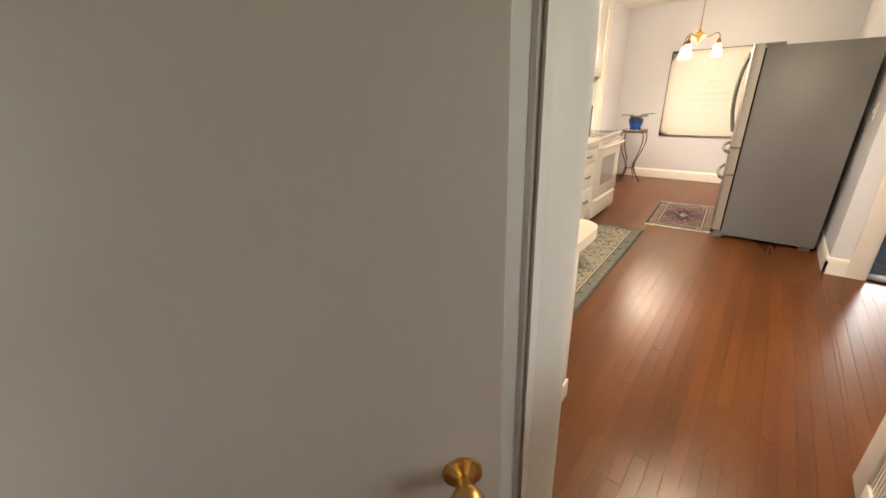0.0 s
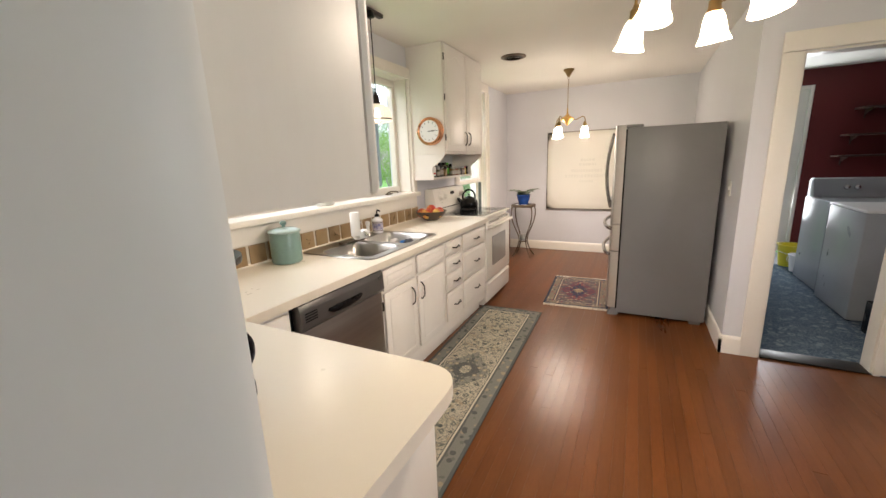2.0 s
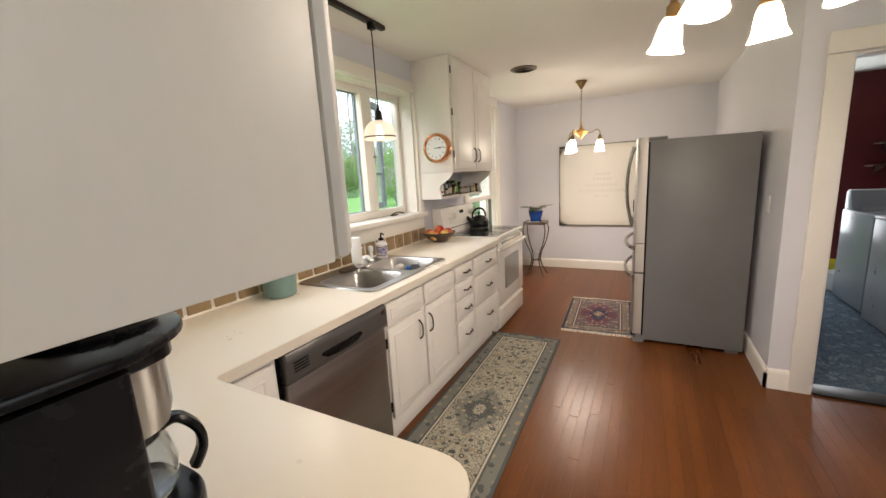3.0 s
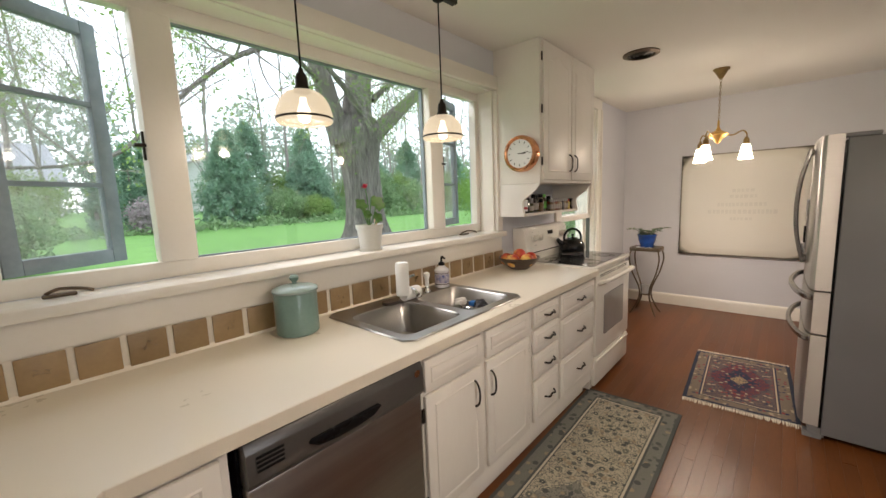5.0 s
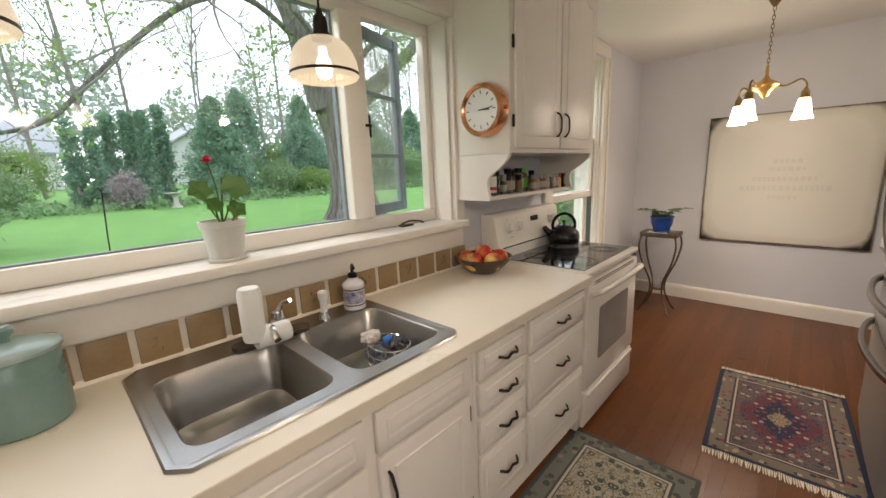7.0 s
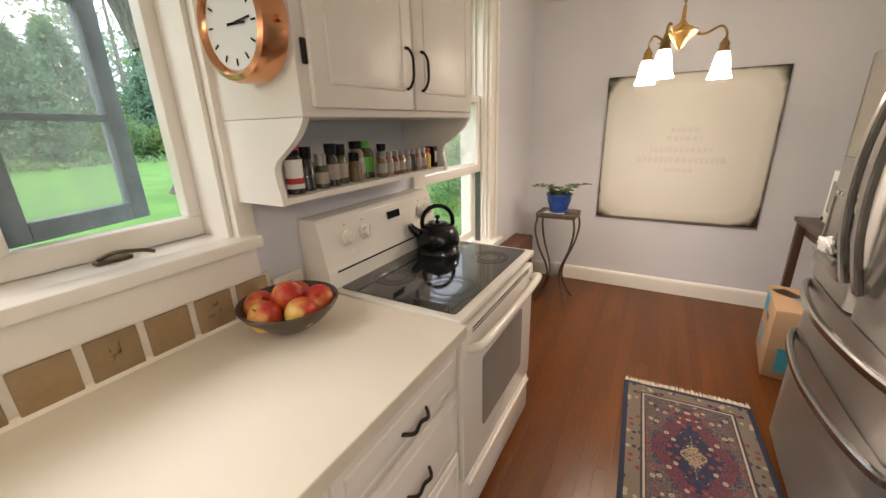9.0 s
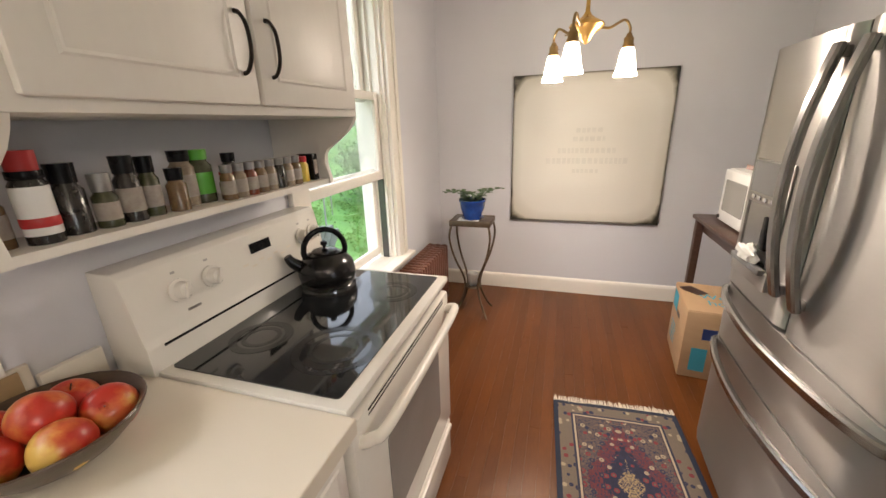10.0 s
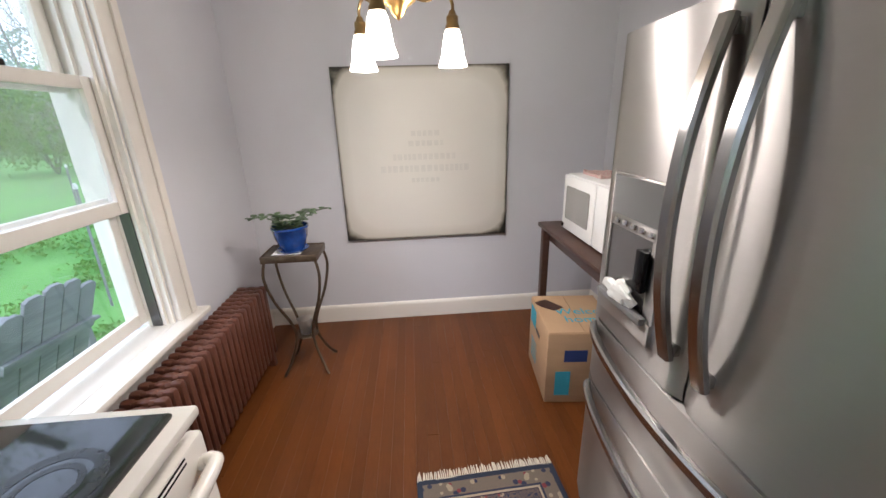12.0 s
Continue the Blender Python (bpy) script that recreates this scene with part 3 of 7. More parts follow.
def rug(name, at, angle, hx, hy, material, label, fringe=False):
    e = thing(name, at, label, "rug")
    e.matrix_basis = pose(*at, 0, 0, angle)
    bm = bmesh.new()
    nx, ny = 14, 40
    grid = [[bm.verts.new((-hx + 2 * hx * i / nx, -hy + 2 * hy * j / ny, 0.009 + 0.0025 * noise.noise((i * 0.6, j * 0.4, hx)))) for i in range(nx + 1)] for j in range(ny + 1)]
    for j in range(ny):
        for i in range(nx):
            bm.faces.new((grid[j][i], grid[j][i + 1], grid[j + 1][i + 1], grid[j + 1][i]))
    ext = bmesh.ops.extrude_face_region(bm, geom=bm.faces[:])
    for v in ext["geom"]:
        if isinstance(v, bmesh.types.BMVert):
            v.co.z = 0.001
    bmesh.ops.recalc_face_normals(bm, faces=bm.faces)
    pile = new("carpet", mesh_of("carpet", bm, material))
    pile.parent = e
    if fringe:
        for s in (-1, 1):
            bm = bmesh.new()
            for k in range(74):
                x = -hx + 2 * hx * (k + 0.5) / 74
                dx = random.uniform(-0.008, 0.008)
                bm_tube(bm, [(x, s * (hy - 0.004), 0.006), (x + dx * 0.4, s * (hy + 0.022), 0.005), (x + dx, s * (hy + random.uniform(0.036, 0.05)), 0.003)], [0.0036, 0.0034, 0.0022], 4)
            fr = new("fringe", mesh_of("fringe", bm, M_FRINGE))
            fr.parent = e
            tagged(fr, "cream knotted fringe")
    return e


rug("runner_rug", (-0.660, 3.165, 0), 1.3, 0.297, 1.22, M_RUNNER, "long beige and slate-grey floral runner rug on the wood floor")
rug("small_rug", (-0.158, 5.155, 0), 3.0, 0.305, 0.48, M_RUG, "small navy and maroon patterned rug with cream fringe", True)
rug("blue_rug", (2.06, 5.55, 0.0), -14, 0.62, 1.45, M_RUG3, "worn blue-grey patterned rug in the red room")


# ---- cabinets ----
def raised_door(name, parent, x, y0, y1, z0, z1, label="", arch=False, edge=0.045):
    """A painted front facing +x with a raised, bevelled field set in a groove."""
    t = 0.018
    d = part(name, boxes(((x, y0, z0), (x + t, y1, z1)), bevel=0.006), M_CAB, parent, label)
    a, b, c, e = y0 + edge, y1 - edge, z0 + edge, z1 - edge
    if arch:
        n = 12
        top = [(a + (b - a) * k / n, e - 0.045 + 0.045 * (0.5 - 0.5 * math.cos(2 * math.pi * min(max((k / n - 0.12) / 0.76, 0), 1)))) for k in range(n + 1)]
        outline = [(a, c), (b, c)] + top[::-1]
    else:
        outline = [(a, c), (b, c), (b, e), (a, e)]
    cy, cz = (a + b) / 2, (c + e) / 2

    def ring(bm, k, xx):
        return [bm.verts.new((xx, cy + (u - cy) * (1 - k / ((b - a) / 2)), cz + (v - cz) * (1 - k / ((e - c) / 2)))) for u, v in outline]
    bm = bmesh.new()
    rings = [ring(bm, 0, x + t), ring(bm, 0.004, x + t + 0.004), ring(bm, 0.010, x + t + 0.001), ring(bm, 0.028, x + t + 0.007)]
    m = len(outline)
    for r, s in zip(rings, rings[1:]):
        for k in range(m):
            bm.faces.new((r[k], r[(k + 1) % m], s[(k + 1) % m], s[k]))
    bm.faces.new(rings[-1])
    bmesh.ops.recalc_face_normals(bm, faces=bm.faces)
    part("raised_panel", bm, M_CAB, d)
    return d


def pull(parent, x, y, z, vertical=False, length=0.10):
    """A dark bronze pull with a waved grip."""
    h = length / 2
    pts = [(x, -h, 0), (x + 0.012, -h * 0.92, 0), (x + 0.028, -h * 0.55, -0.004), (x + 0.026, 0, 0.003), (x + 0.028, h * 0.55, -0.004), (x + 0.012, h * 0.92, 0), (x, h, 0)]
    if vertical:
        pts = [(px, y + pz, z + py) for px, py, pz in pts]
    else:
        pts = [(px, y + py, z + pz) for px, py, pz in pts]
    part("handle", tube(smooth_path(pts, 4), [0.0055] * 25, 8, 0.8), M_IRON, parent, "dark bronze handle")


def hinge(parent, x, y, z):
    part("hinge", boxes(((x, y - 0.008, z - 0.028), (x + 0.006, y + 0.008, z + 0.028)), bevel=0.002), M_IRON, parent)


CF = -0.945     # face of the cabinet boxes
# sink base
sb = thing("sink_cabinet", (-1.25, 3.05, 0), "cream-white painted sink base cabinet with two raised-panel doors", "cabinet", "base cabinets")
part("side_panel", boxes(((-1.57, 2.636, 0.11), (CF, 2.655, 0.872))), M_CAB, sb)
part("side_panel", boxes(((-1.57, 3.425, 0.11), (CF, 3.444, 0.872))), M_CAB, sb)
part("bottom", boxes(((-1.57, 2.655, 0.11), (CF - 0.02, 3.425, 0.128))), M_CAB, sb)
part("face_frame", boxes(((CF - 0.018, 2.655, 0.111), (CF, 3.425, 0.871))), M_CAB, sb)
part("toe_kick", boxes(((-1.02, 2.636, 0.0), (-1.005, 3.444, 0.109))), M_CAB, sb)
for a, b, hy, gy in ((2.645, 2.998, 2.938, 2.640), (3.034, 3.410, 3.060, 3.416)):
    raised_door("false_front", sb, CF + 0.001, a, b, 0.722, 0.846, edge=0.03)
    d = raised_door("cabinet_door", sb, CF + 0.001, a, b, 0.195, 0.708)
    pull(d, CF + 0.019, hy, 0.600, True, 0.115)
    for z in (0.268, 0.632):
        hinge(d, CF + 0.004, gy, z)
# drawer bases
for y0, y1, cuts, nm in ((3.446, 3.772, (0.195, 0.440, 0.590, 0.727, 0.850), "four-drawer"), (3.774, 4.322, (0.190, 0.445, 0.696, 0.852), "three-drawer")):
    db = thing("drawer_cabinet", (-1.25, (y0 + y1) / 2, 0), "cream-white painted %s base cabinet" % nm, "cabinet", "base cabinets")
    part("body", boxes(((-1.57, y0, 0.11), (CF, y1, 0.872))), M_CAB, db)
    part("toe_kick", boxes(((-1.02, y0, 0.0), (-1.005, y1, 0.109))), M_CAB, db)
    for z0, z1 in zip(cuts, cuts[1:]):
        d = raised_door("drawer_front", db, CF + 0.001, y0 + 0.014, y1 - 0.014, z0 + 0.006, z1 - 0.006, edge=0.026)
        pull(d, CF + 0.020, (y0 + y1) / 2 + 0.01, (z0 + z1) / 2, False, 0.11)
# corner and peninsula
pc = thing("peninsula_cabinet", (-0.5, 1.4, 0), "cream-white painted peninsula cabinet with a plain end panel", "cabinet", "base cabinets")
part("body", boxes(((-1.57, 1.094, 0.11), (-0.125, 1.705, 0.872))), M_CAB, pc)
part("end_panel", boxes(((-0.124, 1.094, 0.0), (-0.106, 1.712, 0.872)), bevel=0.003), M_CAB, pc)
part("toe_kick", boxes(((-0.95, 1.63, 0.0), (-0.14, 1.645, 0.109))), M_CAB, pc)
part("corner_filler", boxes(((-1.57, 1.706, 0.11), (CF, 1.985, 0.872))), M_CAB, pc)
raised_door("corner_front", pc, CF + 0.001, 1.735, 1.965, 0.195, 0.846, edge=0.04)
part("base_shoe", boxes(((-0.105, 1.094, 0.0), (-0.094, 1.714, 0.10)), bevel=0.003), M_CAB, pc)
# dishwasher
dwash = thing("dishwasher", (-1.2, 2.31, 0), "dark stainless built-in dishwasher under the counter", "dishwasher")
part("tub", boxes(((-1.55, 2.005, 0.09), (-0.96, 2.625, 0.868))), M_BLACK, dwash)
part("door", boxes(((-0.959, 2.012, 0.12), (-0.925, 2.618, 0.735)), bevel=0.008), M_DISH, dwash)
cp = part("control_panel", prism([(-0.959, 0.738), (-0.918, 0.738), (-0.905, 0.757), (-0.908, 0.835), (-0.918, 0.862), (-0.959, 0.862)], "y", 2.012, 2.618, 0.003), M_DISH_TOP, dwash, "dark grey control panel")
part("pocket_handle", prism([(2.17, 0.79), (2.20, 0.772), (2.26, 0.765), (2.33, 0.765), (2.39, 0.772), (2.42, 0.79), (2.41, 0.80), (2.18, 0.80)], "x", -0.907, -0.897, 0.003), M_BLACK, cp)
for k in range(4):
    part("vent_slot", boxes(((-0.907, 2.035, 0.783 + k * 0.012), (-0.903, 2.105, 0.788 + k * 0.012))), M_BLACK, cp)
part("badge", lathe([(0, 0), (0.013, 0), (0.013, 0.003), (0, 0.003)], (-0.9075, 2.585, 0.83), 16, Matrix.Rotation(radians(90), 4, "Y")), M_CHROME, cp)
part("kick_plate", boxes(((-1.01, 2.012, 0.0), (-1.0, 2.618, 0.088))), M_BLACK, dwash)

# countertop with a cut-out for the sink
def rounded_poly(pts, radii, seg=6):
    out = []
    n = len(pts)
    for i, p in enumerate(pts):
        r = radii[i]
        if r == 0:
            out.append(p)
            continue
        p, a, b = Vector(p), Vector(pts[i - 1]), Vector(pts[(i + 1) % n])
        u, v = (a - p).normalized(), (b - p).normalized()
        s, e = p + u * r, p + v * r
        for k in range(seg + 1):
            t = k / seg
            out.append(tuple((s * (1 - t) ** 2 + p * 2 * t * (1 - t) + e * t * t)))
    return out


ct = thing("countertop", (-1.2, 2.5, 0.874), "cream laminate L-shaped countertop", "countertop")
CFX = -0.902
SY0, SY1, SX0, SX1 = 2.625, 3.415, -1.515, -0.985
pen = rounded_poly([(-1.579, 1.093), (-0.028, 1.093), (-0.028, 1.745), (-0.885, 1.745), (CFX, 1.762), (CFX, SY0), (-1.579, SY0)], [0, 0, 0.11, 0, 0, 0, 0])
part("slab", prism(pen, "z", 0.874, 0.914), M_COUNTER, ct)
part("slab", boxes(((SX1, SY0, 0.874), (CFX, SY1, 0.914))), M_COUNTER, ct)
part("slab", boxes(((-1.579, SY0, 0.874), (SX0, SY1, 0.914))), M_COUNTER, ct)
part("slab", boxes(((-1.579, SY1, 0.874), (CFX, 4.326, 0.914))), M_COUNTER, ct)
part("edge_band", boxes(((CFX, 1.765, 0.875), (CFX + 0.002, 4.326, 0.9125))), M_COUNTER_EDGE, ct)

# backsplash tiles
bsp = thing("trim_backsplash", (-1.579, 2.7, 0.916), "tan square backsplash tiles in a single row with pale grout", "backsplash", kind="structure")
part("grout_bed", boxes(((-1.579, 1.50, 0.915), (-1.568, 4.172, 1.034))), M_GROUT, bsp)
part("caulk", prism([(-1.567, 0.9145), (-1.553, 0.9145), (-1.567, 0.928)], "y", 1.50, 4.172), M_COUNTER, bsp)

# sink
snk = thing("kitchen_sink", (-1.25, 3.02, 0.915), "stainless steel double-bowl drop-in sink", "sink")


def rrect(x0, x1, y0, y1, r, seg=5):
    return rounded_poly([(x0, y0), (x1, y0), (x1, y1), (x0, y1)], [r] * 4, seg)


def loft(loops, close=False):
    bm = bmesh.new()
    vs = [[bm.verts.new(p) for p in lp] for lp in loops]
    for a, b in zip(vs, vs[1:]):
        for k in range(len(a)):
            bm.faces.new((a[k], a[(k + 1) % len(a)], b[(k + 1) % len(b)], b[k]))
    if close:
        bm.faces.new(vs[-1])
    bmesh.ops.recalc_face_normals(bm, faces=bm.faces)
    return bm


def at_z(poly, z):
    return [(x, y, z) for x, y in poly]


# rim: a flat deck with two bowl openings, built from strips
R0 = (-1.535, -0.965, 2.610, 3.432)
B1 = (-1.412, -1.020, 2.655, 3.000)
B2 = (-1.412, -1.015, 3.052, 3.388)
ZR = 0.921
def frame_strip(hole, cell):
    h = rrect(*hole, 0.06)
    c = rounded_poly([(cell[0], cell[2]), (cell[1], cell[2]), (cell[1], cell[3]), (cell[0], cell[3])], [0.0001] * 4, 5)
    return [at_z(c, ZR), at_z(h, ZR), at_z(rrect(hole[0] + 0.005, hole[1] - 0.005, hole[2] + 0.005, hole[3] - 0.005, 0.058), ZR - 0.006),
            at_z(rrect(hole[0] + 0.02, hole[1] - 0.02, hole[2] + 0.02, hole[3] - 0.02, 0.06), ZR - 0.15),
            at_z(rrect(hole[0] + 0.05, hole[1] - 0.05, hole[2] + 0.05, hole[3] - 0.05, 0.06), ZR - 0.172)]
ym = (B1[3] + B2[2]) / 2
part("bowl", loft(frame_strip(B1, (R0[0] + 0.02, R0[1] - 0.02, R0[2] + 0.02, ym)), True), M_SINK, snk)
part("bowl", loft(frame_strip(B2, (R0[0] + 0.02, R0[1] - 0.02, ym, R0[3] - 0.02)), True), M_SINK, snk)
part("rim", loft([at_z(rounded_poly([(R0[0], R0[2]), (R0[1], R0[2]), (R0[1], R0[3]), (R0[0], R0[3])], [0.035] * 4, 1), 0.9155),
                  at_z(rounded_poly([(R0[0] + 0.004, R0[2] + 0.004), (R0[1] - 0.004, R0[2] + 0.004), (R0[1] - 0.004, R0[3] - 0.004), (R0[0] + 0.004, R0[3] - 0.004)], [0.034] * 4, 1), 0.9215),
                  at_z(rounded_poly([(R0[0] + 0.012, R0[2] + 0.012), (R0[1] - 0.012, R0[2] + 0.012), (R0[1] - 0.012, R0[3] - 0.012), (R0[0] + 0.012, R0[3] - 0.012)], [0.03] * 4, 1), 0.9225),
                  at_z(rounded_poly([(R0[0] + 0.02, R0[2] + 0.02), (R0[1] - 0.02, R0[2] + 0.02), (R0[1] - 0.02, R0[3] - 0.02), (R0[0] + 0.02, R0[3] - 0.02)], [0.0001] * 4, 1), ZR)]), M_SINK, snk)
for b in (B1, B2):
    part("drain", lathe([(0.045, 0), (0.042, 0.004), (0.032, 0.001), (0.0, -0.004)], ((b[0] + b[1]) / 2, (b[2] + b[3]) / 2, ZR - 0.171), 20), M_CHROME, snk)
# faucet with water filter
M_DECK = mat("dull_deck_metal", (0.20, 0.165, 0.14), (0.12, 0.10, 0.085), 0.3, 0.85, scale=14, fine=120, bump=0.05)
fc = thing("faucet", (-1.475, 3.03, 0.922), "chrome kitchen faucet with a white filter cartridge", "faucet")
part("deck_plate", prism(rrect(-1.50, -1.435, 2.91, 3.16, 0.03), "z", 0.9225, 0.937), M_DECK, fc, "dull dark bronze deck plate")
part("body", lathe([(0.024, 0), (0.022, 0.05), (0.018, 0.075), (0.0, 0.085)], (-1.47, 3.06, 0.935), 18), M_CHROME, fc)
part("lever", tube(smooth_path([(-1.47, 3.06, 1.01), (-1.46, 3.075, 1.035), (-1.43, 3.09, 1.05)]), 0.008), M_CHROME, fc)
part("spout", tube(smooth_path([(-1.47, 3.05, 0.97), (-1.42, 3.02, 1.00), (-1.34, 2.99, 1.005), (-1.30, 2.985, 0.985)]), 0.011), M_CHROME, fc)
part("filter_base", lathe([(0.0, -0.05), (0.03, -0.05), (0.032, -0.04), (0.032, 0.04), (0.03, 0.05), (0.0, 0.05)], (-1.36, 2.995, 0.985), 18, Matrix.Rotation(radians(90), 4, "X")), M_WHITE, fc, "white filter housing")
part("filter_cartridge", lathe([(0.0, 0), (0.030, 0), (0.032, 0.01), (0.032, 0.142), (0.028, 0.157), (0.0, 0.160)], (-1.36, 2.945, 0.985), 20), M_WHITE, fc, "white filter cartridge")
fc.location += Vector((0.045, -0.040, 0))
sp = thing("sink_sprayer", (-1.47, 3.245, 0.922), "white and chrome pull-out sink sprayer", "sprayer")
part("collar", lathe([(0.022, 0), (0.02, 0.012), (0.014, 0.02), (0.013, 0.03), (0, 0.03)], (-1.47, 3.245, 0.9225), 16), M_CHROME, sp)
part("head", lathe([(0.012, 0.03), (0.012, 0.07), (0.017, 0.085), (0.018, 0.105), (0.010, 0.112), (0, 0.112)], (-1.47, 3.245, 0.9225), 16), M_WHITE, sp)

sp.location += Vector((0.03, -0.05, 0))

# stove
st = thing("electric_stove", (-1.25, 4.71, 0), "white enamel electric range with black glass cooktop", "stove")
S0, S1 = 4.332, 5.088
part("body", boxes(((-1.56, S0, 0.02), (-0.96, S1, 0.895)), bevel=0.004), M_ENAMEL, st)
part("cooktop_frame", boxes(((-1.46, S0 - 0.002, 0.896), (-0.922, S1 + 0.002, 0.922)), bevel=0.007), M_ENAMEL, st)
part("cooktop", prism(rrect(-1.435, -0.955, S0 + 0.025, S1 - 0.025, 0.015), "z", 0.9215, 0.9255), M_COOKTOP, st, "black ceramic glass cooktop")
for cx, cy, r in ((-1.07, 4.53, 0.115), (-1.07, 4.90, 0.085), (-1.31, 4.53, 0.085), (-1.31, 4.90, 0.105)):
    for k, rr in enumerate((r, r * 0.62)):
        part("burner_ring", lathe([(rr, 0), (rr, 0.0006), (rr - (0.022 if k == 0 else 0.012), 0.0006), (rr - (0.022 if k == 0 else 0.012), 0)], (cx, cy, 0.9256), 40), M_RING, st)
bg = part("backguard", prism([(-1.575, 0.90), (-1.445, 0.90), (-1.445, 0.985), (-1.452, 1.005), (-1.478, 1.165), (-1.492, 1.18), (-1.575, 1.18)], "y", S0 - 0.012, S1 - 0.012, 0.004), M_ENAMEL, st, "white sloping control panel")
SL = Matrix.Translation((-1.466, 0, 1.09)) @ Matrix.Rotation(radians(80.8), 4, "Y")
for y in (S0 + 0.115, S0 + 0.215, S1 - 0.13, S1 - 0.065):
    k = part("knob", turned(lathe([(0.0, 0.0), (0.031, 0.0), (0.031, 0.006), (0.024, 0.01), (0.021, 0.026), (0.018, 0.03), (0.0, 0.03)], (0, 0, 0), 20), SL @ Matrix.Translation((0.0, y, 0.0015))), M_ENAMEL, bg, "white control knob")
    part("grip", turned(boxes(((-0.022, -0.005, 0.026), (0.022, 0.005, 0.038)), bevel=0.003), SL @ Matrix.Translation((0.0, y, 0.0015)) @ Matrix.Rotation(0.6 * y, 4, "Z")), M_ENAMEL, k)
part("clock_display", turned(boxes(((-0.032, -0.045, 0), (0.0, 0.045, 0.003))), SL @ Matrix.Translation((-0.012, S0 + 0.42, 0))), M_BLACK, bg, "black oven clock display")
for k in range(7):
    part("button_print", turned(boxes(((0.012 + 0.012 * (k % 2), -0.09 + 0.034 * k, 0), (0.018 + 0.012 * (k % 2), -0.068 + 0.034 * k, 0.0012))), SL @ Matrix.Translation((0, S0 + 0.42, 0))), M_GROUT, bg)
for y in (S0 + 0.115, S0 + 0.215, S1 - 0.13, S1 - 0.065):
    part("dial_mark", turned(boxes(((-0.052, -0.006, 0), (-0.046, 0.006, 0.001))), SL @ Matrix.Translation((0, y, 0))), M_STEEL, bg)
part("badge_print", turned(boxes(((0.055, -0.02, 0), (0.062, 0.02, 0.001))), SL @ Matrix.Translation((0, S0 + 0.14, 0))), M_STEEL, bg)
part("vent_gap", boxes(((-1.4448, S0 + 0.03, 0.978), (-1.4435, S1 - 0.05, 0.985))), M_BLACK, bg)
od = part("oven_door", boxes(((-0.958, S0 + 0.006, 0.27), (-0.922, S1 - 0.006, 0.865)), bevel=0.01), M_ENAMEL, st, "white oven door")
part("oven_window", prism(rrect(S0 + 0.16, S1 - 0.16, 0.40, 0.70, 0.02), "x", -0.9225, -0.9185), M_OVEN_GLASS, od, "grey glass oven window")
part("oven_handle", tube(smooth_path([(-0.923, S0 + 0.04, 0.80), (-0.895, S0 + 0.045, 0.815), (-0.877, S0 + 0.09, 0.818), (-0.872, (S0 + S1) / 2, 0.818), (-0.877, S1 - 0.09, 0.818), (-0.895, S1 - 0.045, 0.815), (-0.923, S1 - 0.04, 0.80)]), 0.016, 10), M_ENAMEL, od)
for k in range(2):
    part("vent_slot", boxes(((-0.9225, S0 + 0.08, 0.842 + k * 0.012), (-0.9212, S1 - 0.08, 0.847 + k * 0.012))), M_BLACK, od)
part("storage_drawer", boxes(((-0.958, S0 + 0.006, 0.05), (-0.926, S1 - 0.006, 0.255)), bevel=0.01), M_ENAMEL, st, "white storage drawer")
part("drawer_lip", boxes(((-0.927, S0 + 0.03, 0.225), (-0.912, S1 - 0.03, 0.247)), bevel=0.006), M_ENAMEL, st)
for y in (S0 + 0.06, S1 - 0.06):
    for x in (-1.5, -1.0):
        part("foot", lathe([(0.018, 0), (0.018, 0.02), (0, 0.02)], (x, y, 0), 12), M_BLACK, st)

# wall cabinet with spice shelf
uc = thing("wall_cabinet", (-1.43, 4.57, 1.28), "cream-white painted wall cabinet with arched doors and spice shelf", "cabinet")
U0, U1, UX = 4.098, 5.036, -1.222
part("body", boxes(((WX + 0.001, U0, 1.515), (UX, U1, CEIL - 0.001)), bevel=0.002), M_CAB, uc)
for a, b, hy, gy in ((U0 + 0.03, (U0 + U1) / 2 - 0.006, (U0 + U1) / 2 - 0.045, U0 + 0.022), ((U0 + U1) / 2 + 0.006, U1 - 0.03, (U0 + U1) / 2 + 0.045, U1 - 0.022)):
    d = raised_door("cabinet_door", uc, UX + 0.001, a, b, 1.536, 2.425, arch=True, edge=0.055)
    pull(d, UX + 0.020, hy, 1.66, True, 0.12)
    for z in (1.66, 2.0, 2.33):
        hinge(d, UX + 0.004, gy, z)
curve = [(-1.345, 1.285), (-1.345, 1.305), (-1.352, 1.335), (-1.358, 1.36), (-1.356, 1.385), (-1.345, 1.405), (-1.320, 1.422), (-1.285, 1.445), (-1.255, 1.468), (-1.232, 1.495), (-1.222, 1.514)]
for y in (U0, U1 - 0.02):
    part("bracket", prism([(WX + 0.001, 1.285)] + curve + [(WX + 0.001, 1.514)], "y", y, y + 0.02), M_CAB, uc)
part("shelf", boxes(((-1.50, U0 + 0.02, 1.285), (-1.352, U1 - 0.02, 1.303))), M_CAB, uc)
